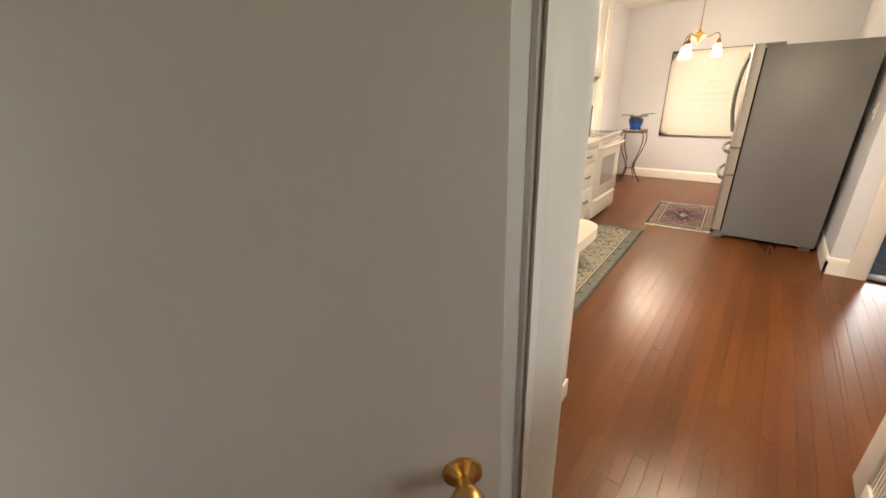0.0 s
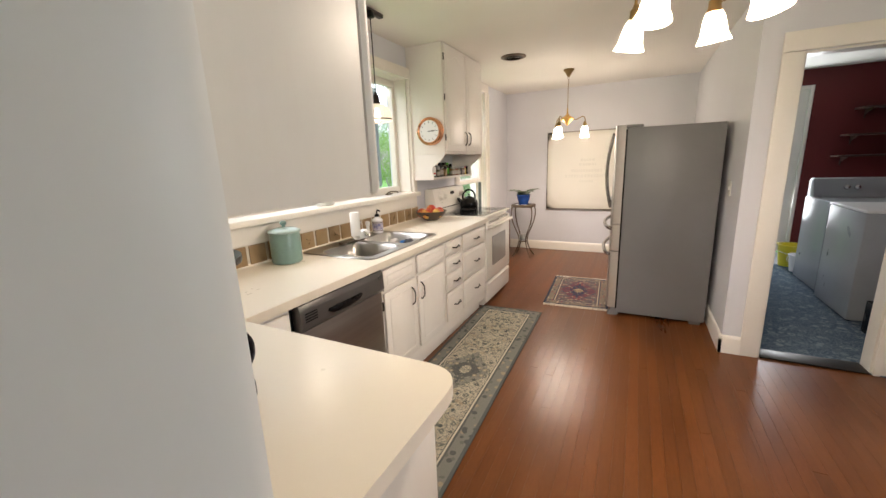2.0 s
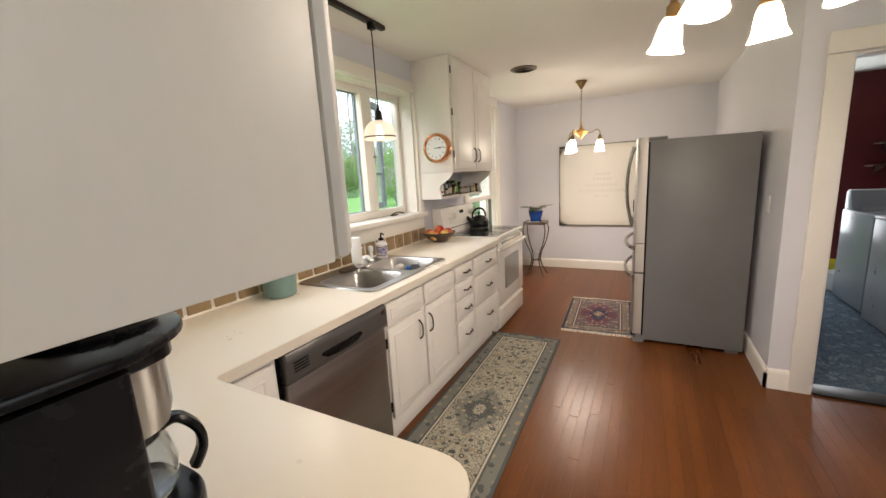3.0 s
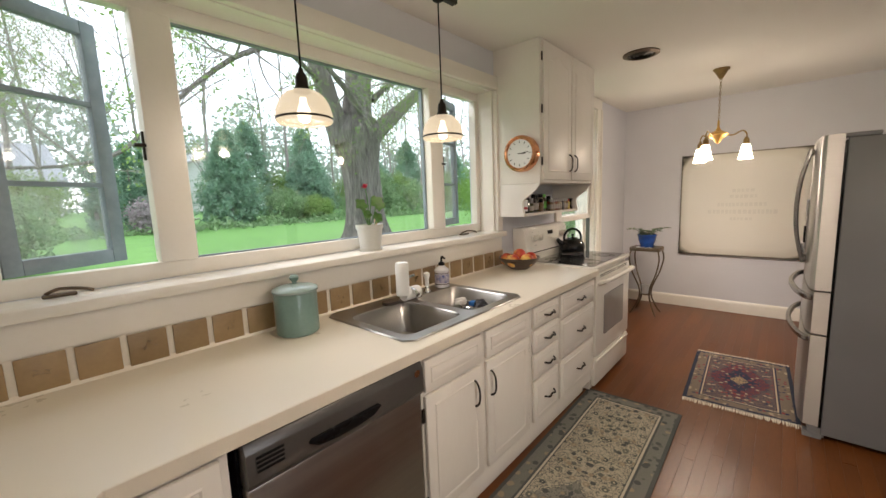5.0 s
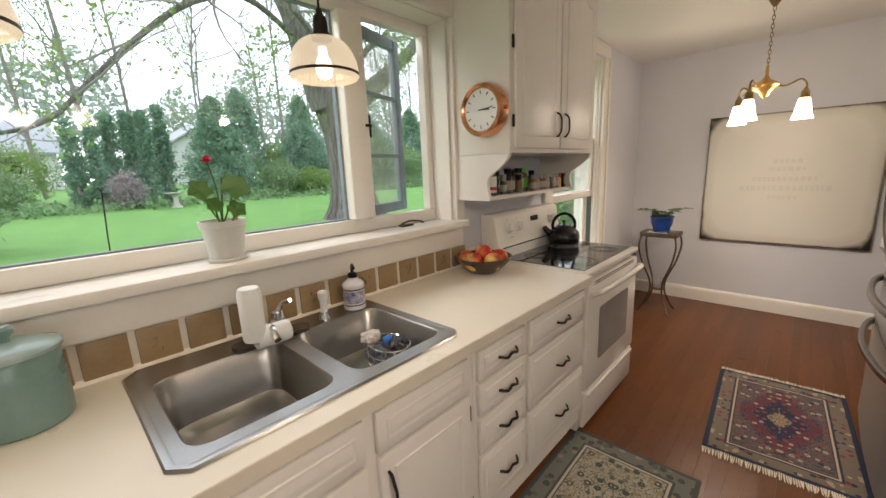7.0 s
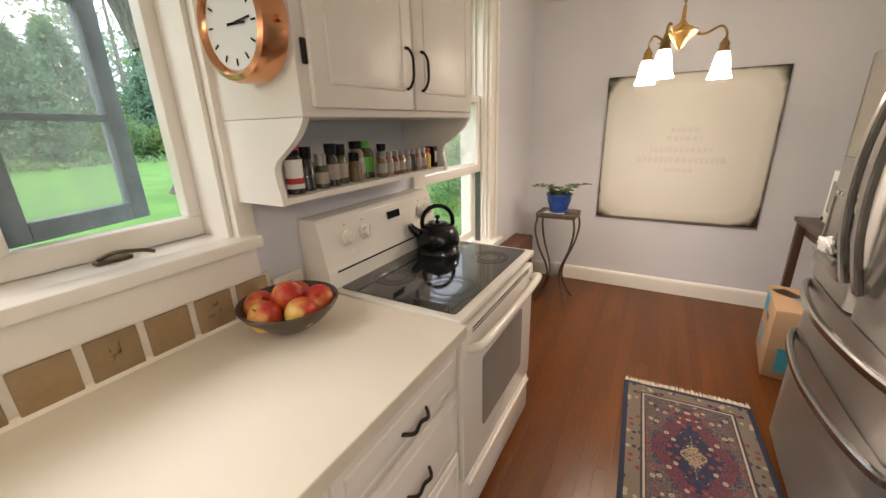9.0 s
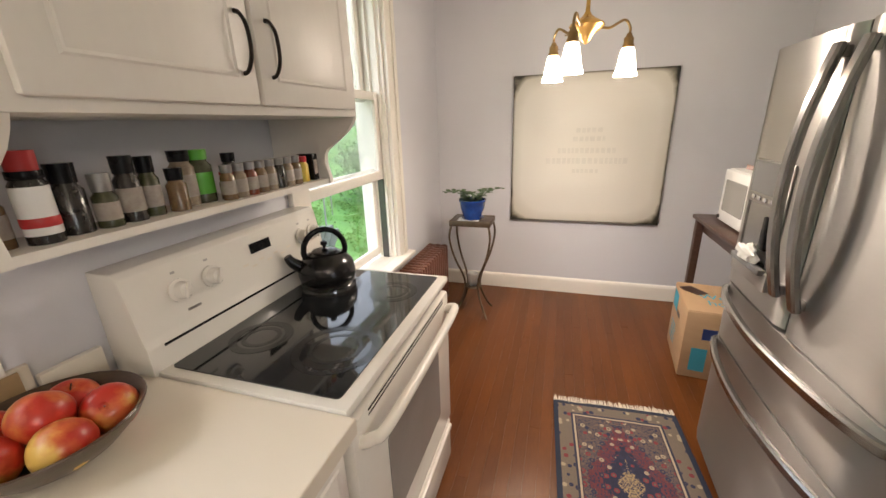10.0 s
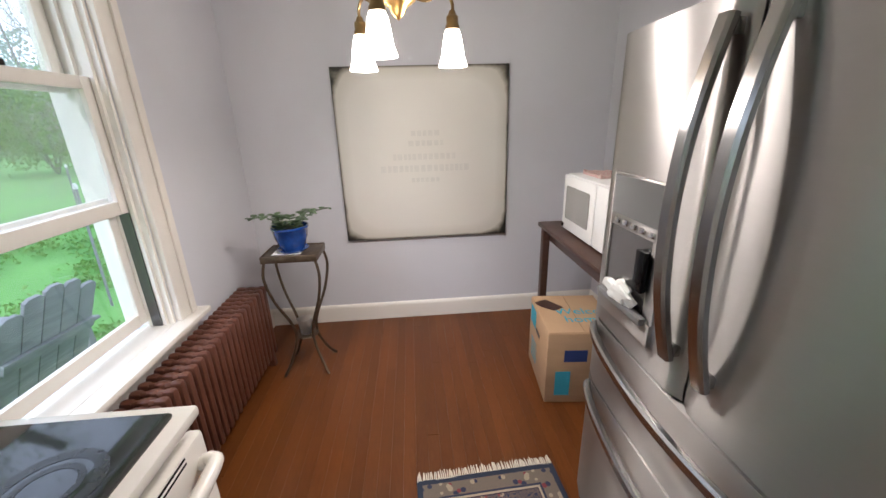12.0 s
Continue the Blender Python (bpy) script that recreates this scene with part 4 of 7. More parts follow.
# plain upper cabinet over the peninsula
pu = thing("hanging_cabinet", (-0.5, 1.26, 1.40), "off-white painted cabinet hung above the peninsula counter", "cabinet")
part("body", boxes(((-1.20, 1.094, 1.40), (-0.04, 1.405, CEIL - 0.001)), bevel=0.002), M_CAB, pu)
part("end_panel", boxes(((-0.0395, 1.094, 1.395), (-0.024, 1.405, CEIL - 0.001)), bevel=0.002), M_CAB, pu)
part("corner_post", boxes(((-0.045, 1.4052, 1.395), (-0.020, 1.43, CEIL - 0.001)), bevel=0.011), M_CAB, pu)
for k in range(2):
    d0 = -1.18 + k * 0.57
    part("cabinet_door", boxes(((d0, 1.4053, 1.42), (d0 + 0.55, 1.424, CEIL - 0.05)), bevel=0.005), M_CAB, pu)

# refrigerator
fg = thing("refrigerator", (0.55, 5.05, 0), "stainless steel french-door refrigerator with grey sides", "refrigerator")
F0, F1 = 4.59, 5.50
FT = 1.665
part("body", boxes(((0.245, F0, 0.03), (0.925, F1, FT)), bevel=0.006), M_FRIDGE, fg, "grey textured side panels")
fm = (F0 + F1) / 2


def bowed(y0, y1, z0, z1, depth=0.080, bow=0.014):
    """A door with a softly bowed face toward -x."""
    n = 14
    pts = []
    for k in range(n + 1):
        y = y0 + (y1 - y0) * k / n
        u = (y - F0) / (F1 - F0) * 2 - 1
        e = min(y - y0, y1 - y)
        r = 0.016
        pts.append((0.232 - depth - bow * (1 - u * u) + (r - math.sqrt(max(r * r - (r - e) ** 2, 0)) if e < r else 0), y))
    return prism([(0.232, y0)] + pts + [(0.232, y1)], "z", z0, z1)


part("gasket", boxes(((0.232, F0 + 0.01, 0.06), (0.245, F1 - 0.01, FT - 0.01))), M_BLACK, fg)
d1 = part("door", bowed(F0, fm - 0.003, 0.857, FT + 0.022), M_STEEL, fg, "brushed stainless door")
d2 = part("door", bowed(fm + 0.003, F1, 0.857, FT + 0.022), M_STEEL, fg, "brushed stainless door with water dispenser")
dr1 = part("drawer", bowed(F0, F1, 0.612, 0.848), M_STEEL, fg)
dr2 = part("drawer", bowed(F0, F1, 0.075, 0.602), M_STEEL, fg)


def strap(points, half, thick, wide):
    """A flat bar swept along points; wide is the axis of its broad side."""
    pts = smooth_path(points, 6)
    w = Vector(wide)
    bm = bmesh.new()
    rings = []
    for i, p in enumerate(pts):
        d = (pts[min(i + 1, len(pts) - 1)] - pts[max(i - 1, 0)]).normalized()
        nrm = d.cross(w).normalized()
        c = 0.006
        sec = [(half, -thick + c), (half, thick - c), (half - c, thick), (-half + c, thick), (-half, thick - c), (-half, -thick + c), (-half + c, -thick), (half - c, -thick)]
        rings.append([bm.verts.new(p + w * u + nrm * v) for u, v in sec])
    for a, b in zip(rings, rings[1:]):
        for k in range(8):
            bm.faces.new((a[k], a[(k + 1) % 8], b[(k + 1) % 8], b[k]))
    bm.faces.new(rings[0][::-1])
    bm.faces.new(rings[-1])
    bmesh.ops.recalc_face_normals(bm, faces=bm.faces)
    return bm


for d, y in ((d1, fm - 0.072), (d2, fm + 0.038)):
    part("door_handle", strap([(0.122, y, 0.955), (0.100, y, 1.045), (0.082, y, 1.15), (0.074, y, 1.295), (0.082, y, 1.44), (0.100, y, 1.55), (0.122, y, 1.645)], 0.019, 0.011, (0, 1, 0)), M_HANDLE, d, "curved steel handle")
    for zz in (0.975, 1.625):
        part("handle_mount", boxes(((0.112, y - 0.014, zz - 0.014), (0.150, y + 0.014, zz + 0.014)), bevel=0.004), M_HANDLE, d)
for d, z in ((dr1, 0.812), (dr2, 0.575)):
    part("drawer_handle", strap([(0.175, F0 + 0.03, z), (0.140, F0 + 0.045, z), (0.100, F0 + 0.20, z), (0.078, fm, z), (0.100, F1 - 0.20, z), (0.140, F1 - 0.045, z), (0.175, F1 - 0.03, z)], 0.016, 0.012, (0, 0, 1)), M_HANDLE, d, "curved steel handle")
dx = 0.141
disp = part("dispenser", boxes(((dx - 0.008, 5.165, 0.955), (dx + 0.004, 5.178, 1.335)), ((dx - 0.006, 5.412, 0.955), (dx + 0.004, 5.425, 1.335)), ((dx - 0.008, 5.178, 1.19), (dx + 0.004, 5.412, 1.335)), ((dx - 0.014, 5.165, 0.925), (dx + 0.004, 5.425, 0.985)), bevel=0.003), M_STEEL, d2, "recessed water and ice dispenser")
part("recess", boxes(((dx - 0.001, 5.178, 0.985), (dx + 0.004, 5.412, 1.19))), M_HANDLE, disp)
part("display_panel", boxes(((dx - 0.0095, 5.182, 1.225), (dx - 0.0075, 5.408, 1.330))), M_FRIDGE, disp, "dark glossy control panel")
part("tray", boxes(((dx - 0.030, 5.185, 0.975), (dx - 0.008, 5.405, 0.995)), bevel=0.003), M_FRIDGE, disp)
part("paddle", boxes(((dx - 0.018, 5.215, 1.05), (dx - 0.002, 5.255, 1.16)), bevel=0.004), M_BLACK, disp)
for k in range(5):
    part("button", boxes(((dx - 0.012, 5.20 + k * 0.04, 1.20), (dx - 0.007, 5.225 + k * 0.04, 1.215)), bevel=0.002), M_CHROME, disp)
part("hinge_cap", boxes(((0.16, F0 + 0.01, FT + 0.001), (0.36, F0 + 0.07, FT + 0.024)), bevel=0.006), M_FRIDGE, fg)
part("hinge_cap", boxes(((0.16, F1 - 0.07, FT + 0.001), (0.36, F1 - 0.01, FT + 0.024)), bevel=0.006), M_FRIDGE, fg)
part("base_grille", boxes(((0.19, F0 + 0.01, 0.012), (0.26, F1 - 0.01, 0.068))), M_FRIDGE, fg)
part("foot", boxes(((0.17, F0 + 0.005, 0.0), (0.25, F0 + 0.06, 0.03))), M_FRIDGE, fg)
part("foot", boxes(((0.82, F0 + 0.02, 0.0), (0.90, F0 + 0.08, 0.03))), M_FRIDGE, fg)
part("foot", boxes(((0.20, F1 - 0.06, 0.0), (0.25, F1 - 0.005, 0.03))), M_BLACK, fg)
part("foot", boxes(((0.82, F1 - 0.08, 0.0), (0.90, F1 - 0.02, 0.03))), M_BLACK, fg)
nk = solid("napkin", bmesh.new(), M_WHITE, "crumpled white paper in the dispenser tray", "napkin")
bm = bmesh.new()
bmesh.ops.create_icosphere(bm, subdivisions=3, radius=0.06)
for v in bm.verts:
    f = 0.75 + 0.5 * noise.noise(v.co * 28)
    v.co = Vector((v.co.x * 0.30 * f + dx - 0.022, v.co.y * 1.5 * f + 5.30, max(v.co.z * 0.75 * f, -0.022) + 1.018))
bm.to_mesh(nk.data)
bm.free()

# wall art
art = thing("wall_art", (-0.34, END, 1.24), "large square distressed cream metal sign with dark worn edges", "wall art")
m = bpy.data.materials.new("distressed_sign")
m.use_nodes = True
n_, l_ = m.node_tree.nodes, m.node_tree.links
tc = n_.new("ShaderNodeTexCoord")
sp_ = n_.new("ShaderNodeSeparateXYZ")
l_.new(tc.outputs["Generated"], sp_.inputs[0])


def mnode(op, a, b):
    q = n_.new("ShaderNodeMath")
    q.operation = op
    for k, v in enumerate((a, b)):
        if isinstance(v, (int, float)):
            q.inputs[k].default_value = v
        else:
            l_.new(v, q.inputs[k])
    return q.outputs[0]


ex = mnode("MULTIPLY", sp_.outputs[0], mnode("SUBTRACT", 1, sp_.outputs[0]))
ez = mnode("MULTIPLY", sp_.outputs[2], mnode("SUBTRACT", 1, sp_.outputs[2]))
nz = n_.new("ShaderNodeTexNoise")
nz.inputs["Scale"].default_value, nz.inputs["Detail"].default_value = 7, 8
l_.new(tc.outputs["Generated"], nz.inputs["Vector"])
wear = mnode("ADD", mnode("MULTIPLY", ex, ez), mnode("MULTIPLY", mnode("SUBTRACT", nz.outputs["Fac"], 0.5), 0.006))
edge_ = mnode("MINIMUM", mnode("MULTIPLY", wear, 6.0), mnode("MINIMUM", mnode("ADD", ex, 0), mnode("ADD", ez, 0)))
rp = n_.new("ShaderNodeValToRGB")
els = rp.color_ramp.elements
els[0].position, els[0].color = 0.0, (0.03, 0.028, 0.022, 1)
els[1].position, els[1].color = 0.015, (0.72, 0.69, 0.61, 1)
k_ = els.new(0.006)
k_.color = (0.33, 0.30, 0.235, 1)
k_ = els.new(0.07)
k_.color = (0.84, 0.81, 0.74, 1)
l_.new(edge_, rp.inputs[0])
l_.new(rp.outputs[0], n_["Principled BSDF"].inputs["Base Color"])
n_["Principled BSDF"].inputs["Roughness"].default_value = 0.42
part("panel", boxes(((-0.928, END - 0.030, 0.660), (0.240, END - 0.004, 1.822)), bevel=0.003), m, art)
M_FADED = mat("faded_lettering", (0.745, 0.72, 0.66), (0.80, 0.775, 0.71), 0.5, scale=40, fine=90, bump=0)
for z, w, h in ((1.40, 0.10, 0.035), (1.335, 0.12, 0.035), (1.245, 0.23, 0.04), (1.165, 0.32, 0.045), (1.085, 0.11, 0.03)):
    x = -w
    while x < w - 0.02:
        step = random.uniform(0.028, 0.05)
        part("faded_letter_bar", boxes(((-0.33 + x, END - 0.0312, z - h / 2), (-0.33 + x + step * 0.72, END - 0.0305, z + h / 2))), M_FADED, art)
        x += step


# ---- lamps ----
def frosted(name, color, strength, clear):
    """Glowing frosted glass that lets part of the bulb's light straight through."""
    m = glow(name, color, strength)
    n, l = m.node_tree.nodes, m.node_tree.links
    mx = n.new("ShaderNodeMixShader")
    mx.inputs[0].default_value = clear
    l.new(n["Principled BSDF"].outputs[0], mx.inputs[1])
    l.new(n.new("ShaderNodeBsdfTransparent").outputs[0], mx.inputs[2])
    l.new(mx.outputs[0], n["Material Output"].inputs[0])
    return m


M_SHADE = frosted("lit_frosted_glass", (1.0, 0.80, 0.52), 2.4, 0.46)
M_SHADE2 = frosted("lit_white_glass", (1.0, 0.86, 0.64), 4.0, 0.46)
M_BULB = glow("lit_bulb", (1.0, 0.85, 0.6), 9.0)
M_RIBBED = bpy.data.materials.new("ribbed_amber_glass")
M_RIBBED.use_nodes = True
rn, rl = M_RIBBED.node_tree.nodes, M_RIBBED.node_tree.links
rb = rn["Principled BSDF"]
rb.inputs["Base Color"].default_value = (0.10, 0.08, 0.05, 1)
rb.inputs["Roughness"].default_value = 0.15
rb.inputs["Emission Color"].default_value = (1.0, 0.84, 0.60, 1)
rb.inputs["Emission Strength"].default_value = 0.58
rmx = rn.new("ShaderNodeMixShader")
rmx.inputs[0].default_value = 0.44
rl.new(rb.outputs[0], rmx.inputs[1])
rl.new(rn.new("ShaderNodeBsdfTransparent").outputs[0], rmx.inputs[2])
rl.new(rmx.outputs[0], rn["Material Output"].inputs[0])


def pendant(x, y):
    p = thing("pendant_lamp", (x, y, 2.42), "small pendant lamp with ribbed glass dome shade and black cord", "pendant lamp", "pendant lamps over the sink")
    zb = 1.742
    n = 10
    prof = [(0.028 + 0.072 * math.sin(math.pi / 2 * k / n), zb + 0.104 * math.cos(math.pi / 2 * k / n)) for k in range(n + 1)]
    prof += [(0.100, zb - 0.006), (0.093, zb - 0.013), (0.090, zb - 0.014)] + [(r - 0.004, z - 0.002) for r, z in prof[::-1]]
    bm = lathe(prof, (x, y, 0), 96)
    for v in bm.verts:
        d = Vector((v.co.x - x, v.co.y - y))
        k = round(math.atan2(d.y, d.x) / (2 * math.pi) * 96)
        f = 1.014 if k % 2 else 0.988
        v.co.x, v.co.y = x + d.x * f, y + d.y * f
    s = part("shade", bm, M_RIBBED, p, "ribbed amber-white glass dome")
    part("rim_band", lathe([(0.1000, 0.0065), (0.1022, 0.005), (0.1022, -0.001), (0.1000, -0.002)], (x, y, zb), 48), M_IRON, s)
    part("socket", lathe([(0.0, 0.182), (0.008, 0.182), (0.010, 0.168), (0.018, 0.160), (0.021, 0.145), (0.022, 0.122), (0.027, 0.112), (0.030, 0.098), (0.0, 0.098)], (x, y, zb), 24), M_IRON, p)
    part("cord", tube([(x, y, zb + 0.178), (x, y, 2.1), (x, y, 2.38)], 0.0035, 8), M_BLACK, p)
    part("track_adapter", boxes(((x - 0.02, y - 0.02, 2.375), (x + 0.02, y + 0.02, 2.418)), bevel=0.005), M_BLACK, p)
    part("bulb", lathe([(0.0, -0.03), (0.018, -0.022), (0.026, 0.0), (0.022, 0.02), (0.013, 0.04), (0.012, 0.06), (0, 0.06)], (x, y, zb + 0.018), 18), M_BULB, p)
    bulb_light((x, y, zb - 0.036), 2.0, 0.022)
    return p


pendant(-1.325, 2.475)
pendant(-1.285, 3.20)
tr = thing("track_rail", (-1.31, 2.85, 2.42), "slim black ceiling track above the sink", "track rail")
part("rail", boxes(((-1.328, 2.36, 2.4185), (-1.292, 3.36, 2.4445)), bevel=0.003), M_IRON, tr)


def shade_mesh(at, r, h, tilt, az):
    prof = [(0.30 * r, h), (0.42 * r, 0.95 * h), (0.58 * r, 0.78 * h), (0.70 * r, 0.5 * h), (0.78 * r, 0.25 * h), (0.92 * r, 0.10 * h), (r, 0.0), (0.96 * r, 0.0), (0.72 * r, 0.25 * h), (0.62 * r, 0.5 * h), (0.5 * r, 0.78 * h), (0.3 * r, 0.93 * h)]
    bm = lathe(prof, (0, 0, -h), 28)
    m = Matrix.Translation(at) @ Matrix.Rotation(az, 4, "Z") @ Matrix.Rotation(radians(-tilt), 4, "Y")
    return turned(bm, m), m


def chandelier(c, ztop, zhub, reach, angles, zshade, r, h, tilt, label, watts, mat_shade):
    ch = thing("chandelier", (c[0], c[1], ztop), label, "chandelier")
    x, y = c
    part("canopy", lathe([(0.0, 0.0), (0.062, 0.0), (0.060, -0.012), (0.045, -0.025), (0.020, -0.07), (0.010, -0.085), (0.0, -0.085)], (x, y, ztop), 28), M_BRASSD, ch)
    bm = bmesh.new()
    z = ztop - 0.085
    k = 0
    while z > zhub + 0.12:
        rot = Matrix.Translation((x, y, z - 0.013)) @ Matrix.Rotation(radians(90 * (k % 2)), 4, "Z")
        ring = [rot @ Vector((0.007 * math.cos(a), 0, 0.016 * math.sin(a))) for a in [2 * math.pi * i / 10 for i in range(10)]]
        bm_tube(bm, ring + [ring[0]], 0.0022, 5)
        z -= 0.025
        k += 1
    part("chain", bm, M_BRASSD, ch)
    part("hub", lathe([(0.0, 0.13), (0.008, 0.13), (0.010, 0.07), (0.022, 0.05), (0.045, 0.035), (0.075, 0.018), (0.080, 0.008), (0.060, -0.012), (0.030, -0.03), (0.022, -0.05), (0.012, -0.06), (0.0, -0.07)], (x, y, zhub), 32), M_BRASS, ch, "cast brass centre body")
    for a in angles:
        ca, sa = math.cos(a), math.sin(a)
        zt = zshade + h
        arm = part("arm", tube(smooth_path([(x + 0.06 * ca, y + 0.06 * sa, zhub + 0.005), (x + 0.11 * ca, y + 0.11 * sa, zhub + 0.0), (x + (reach - 0.03) * ca, y + (reach - 0.03) * sa, zhub + 0.03), (x + reach * ca, y + reach * sa, zt + 0.075), (x + reach * ca, y + reach * sa, zt + 0.04)]), 0.006), M_BRASSD, ch)
        top = (x + reach * ca, y + reach * sa, zt)
        part("socket", lathe([(0, 0.05), (0.010, 0.05), (0.016, 0.035), (0.022, 0.03), (0.022, 0.005), (0.026, 0.0), (0.026, -0.012), (0, -0.012)], top, 18), M_BRASSD, arm)
        part("switch_key", tube([(top[0], top[1], zt + 0.02), (top[0] + 0.035 * sa, top[1] - 0.035 * ca, zt + 0.02)], 0.0025, 6), M_BRASSD, arm)
        bm, m = shade_mesh(top, r, h, tilt, a)
        part("shade", bm, mat_shade, arm, "glowing frosted glass bell shade")
        p = m @ Vector((0, 0, -h * 0.72))
        bulb_light(p, watts, 0.03)


M_BRASSD = mat("dull_brass", (0.34, 0.23, 0.10), (0.20, 0.13, 0.055), 0.35, 0.9, scale=20, fine=150, bump=0.08)
chandelier((-0.455, 5.895), CEIL - 0.001, 1.885, 0.205, [math.radians(a) for a in (-107, 18, 136)], 1.675, 0.055, 0.135, 0, "brass three-arm chandelier with frosted bell shades, lit", 19.0, M_SHADE2)
chandelier((0.46, 2.69), CEIL - 0.001, 2.10, 0.218, [math.radians(a) for a in (142, 62, -28, -118)], 1.862, 0.060, 0.118, 12, "brass four-arm chandelier with frosted bell shades, lit", 13.5, M_SHADE)

vent = thing("ceiling_vent", (-0.846, 4.965, CEIL), "round dark metal ceiling vent with concentric rings", "ceiling vent")
part("flange", lathe([(0.125, 0.0), (0.125, -0.006), (0.095, -0.014), (0.09, -0.006), (0.09, 0.0)], (-0.846, 4.965, CEIL - 0.0005), 36), M_STAND, vent)
for r in (0.07, 0.045, 0.022):
    part("ring", lathe([(r + 0.012, -0.003), (r + 0.012, -0.010), (r, -0.016), (r, -0.003)], (-0.846, 4.965, CEIL), 32), M_IRON, vent)
part("backing", lathe([(0.089, -0.001), (0.089, -0.003), (0.0, -0.003)], (-0.846, 4.965, CEIL), 28), M_BLACK, vent)


# ---- far corner ----
rad = thing("radiator", (-1.45, 5.88, 0), "brown painted cast-iron column radiator below the window", "radiator")
n = 30
for k in range(n):
    y = 5.13 + (6.61 - 5.13) * (k + 0.5) / n
    h = (6.61 - 5.13) / n * 0.40
    bm = bmesh.new()
    for x0, x1 in ((-1.535, -1.485), (-1.475, -1.425), (-1.415, -1.365)):
        bm_box(bm, (x0, y - h, 0.09), (x1, y + h, 0.555), 0.016, 2)
    bm_box(bm, (-1.53, y - h * 0.8, 0.11), (-1.37, y + h * 0.8, 0.16), 0.01, 1)
    bm_box(bm, (-1.53, y - h * 0.8, 0.49), (-1.37, y + h * 0.8, 0.55), 0.01, 1)
    part("section", bm, M_RADIATOR, rad)
for y in (5.16, 6.58):
    part("foot", prism([(-1.52, 0.0), (-1.38, 0.0), (-1.395, 0.092), (-1.505, 0.092)], "y", y - 0.02, y + 0.02, 0.004), M_RADIATOR, rad)
part("connecting_tube", tube([(-1.45, 5.13, 0.135), (-1.45, 6.61, 0.135)], 0.022, 10), M_RADIATOR, rad)
part("connecting_tube", tube([(-1.45, 5.13, 0.52), (-1.45, 6.61, 0.52)], 0.022, 10), M_RADIATOR, rad)

ps = thing("plant_stand", (-1.15, 6.55, 0), "square antique metal plant stand with curved legs", "plant stand")
sx, sy, zt = -1.15, 6.55, 0.775
part("top", boxes(((sx - 0.15, sy - 0.11, zt), (sx + 0.15, sy + 0.11, zt + 0.012)), bevel=0.004), M_STAND, ps)
for a, b in (((sx - 0.155, sy - 0.115), (sx + 0.155, sy - 0.107)), ((sx - 0.155, sy + 0.107), (sx + 0.155, sy + 0.115)), ((sx - 0.155, sy - 0.107), (sx - 0.147, sy + 0.107)), ((sx + 0.147, sy - 0.107), (sx + 0.155, sy + 0.107))):
    part("apron", boxes(((*a, zt - 0.025), (*b, zt + 0.016)), bevel=0.003), M_STAND, ps)
for u, v in ((-1, -1), (1, -1), (1, 1), (-1, 1)):
    part("leg", tube(smooth_path([(sx + u * 0.135, sy + v * 0.095, zt), (sx + u * 0.155, sy + v * 0.11, 0.66), (sx + u * 0.125, sy + v * 0.09, 0.50), (sx + u * 0.06, sy + v * 0.05, 0.32), (sx + u * 0.055, sy + v * 0.05, 0.20), (sx + u * 0.10, sy + v * 0.085, 0.07), (sx + u * 0.135, sy + v * 0.12, 0.008)]), 0.0085), M_STAND, ps)
part("lower_ring", tube([(sx + 0.068 * math.cos(a), sy + 0.06 * math.sin(a), 0.232) for a in [2 * math.pi * k / 20 for k in range(21)]], 0.005, 6), M_STAND, ps)
part("lower_plate", lathe([(0.0, 0.0), (0.06, 0.0), (0.06, 0.004), (0, 0.004)], (sx, sy, 0.236), 20), M_STAND, ps)
M_FROST = glass("clear_plastic", (0.9, 0.92, 0.92), 0.35, 1.3)
solid("plastic_cup", lathe([(0, 0.0), (0.034, 0.0), (0.045, 0.10), (0.043, 0.10), (0.032, 0.004), (0, 0.004)], (sx, sy, 0.241), 20), M_FROST, "translucent plastic cup inside the plant stand", "cup")
solid("paper_mat", boxes(((sx - 0.10, sy - 0.08, zt + 0.0125), (sx + 0.06, sy + 0.075, zt + 0.0145))), M_WHITE, "folded white paper under the plant pot", "paper")


def leaf_bm(bm, base, direction, size, width=0.55, cup=0.15):
    d = Vector(direction).normalized()
    side = d.cross(Vector((0, 0, 1)))
    side = side.normalized() if side.length > 1e-3 else Vector((1, 0, 0))
    up = side.cross(d)
    b = Vector(base)
    pts = [b, b + d * size * 0.3 + side * size * width * 0.5 + up * size * cup, b + d * size * 0.75 + side * size * width * 0.4 + up * size * cup * 0.6, b + d * size, b + d * size * 0.75 - side * size * width * 0.4 + up * size * cup * 0.6, b + d * size * 0.3 - side * size * width * 0.5 + up * size * cup]
    mid = bm.verts.new(b + d * size * 0.5)
    vs = [bm.verts.new(p) for p in pts]
    for k in range(6):
        bm.faces.new((vs[k], vs[(k + 1) % 6], mid))


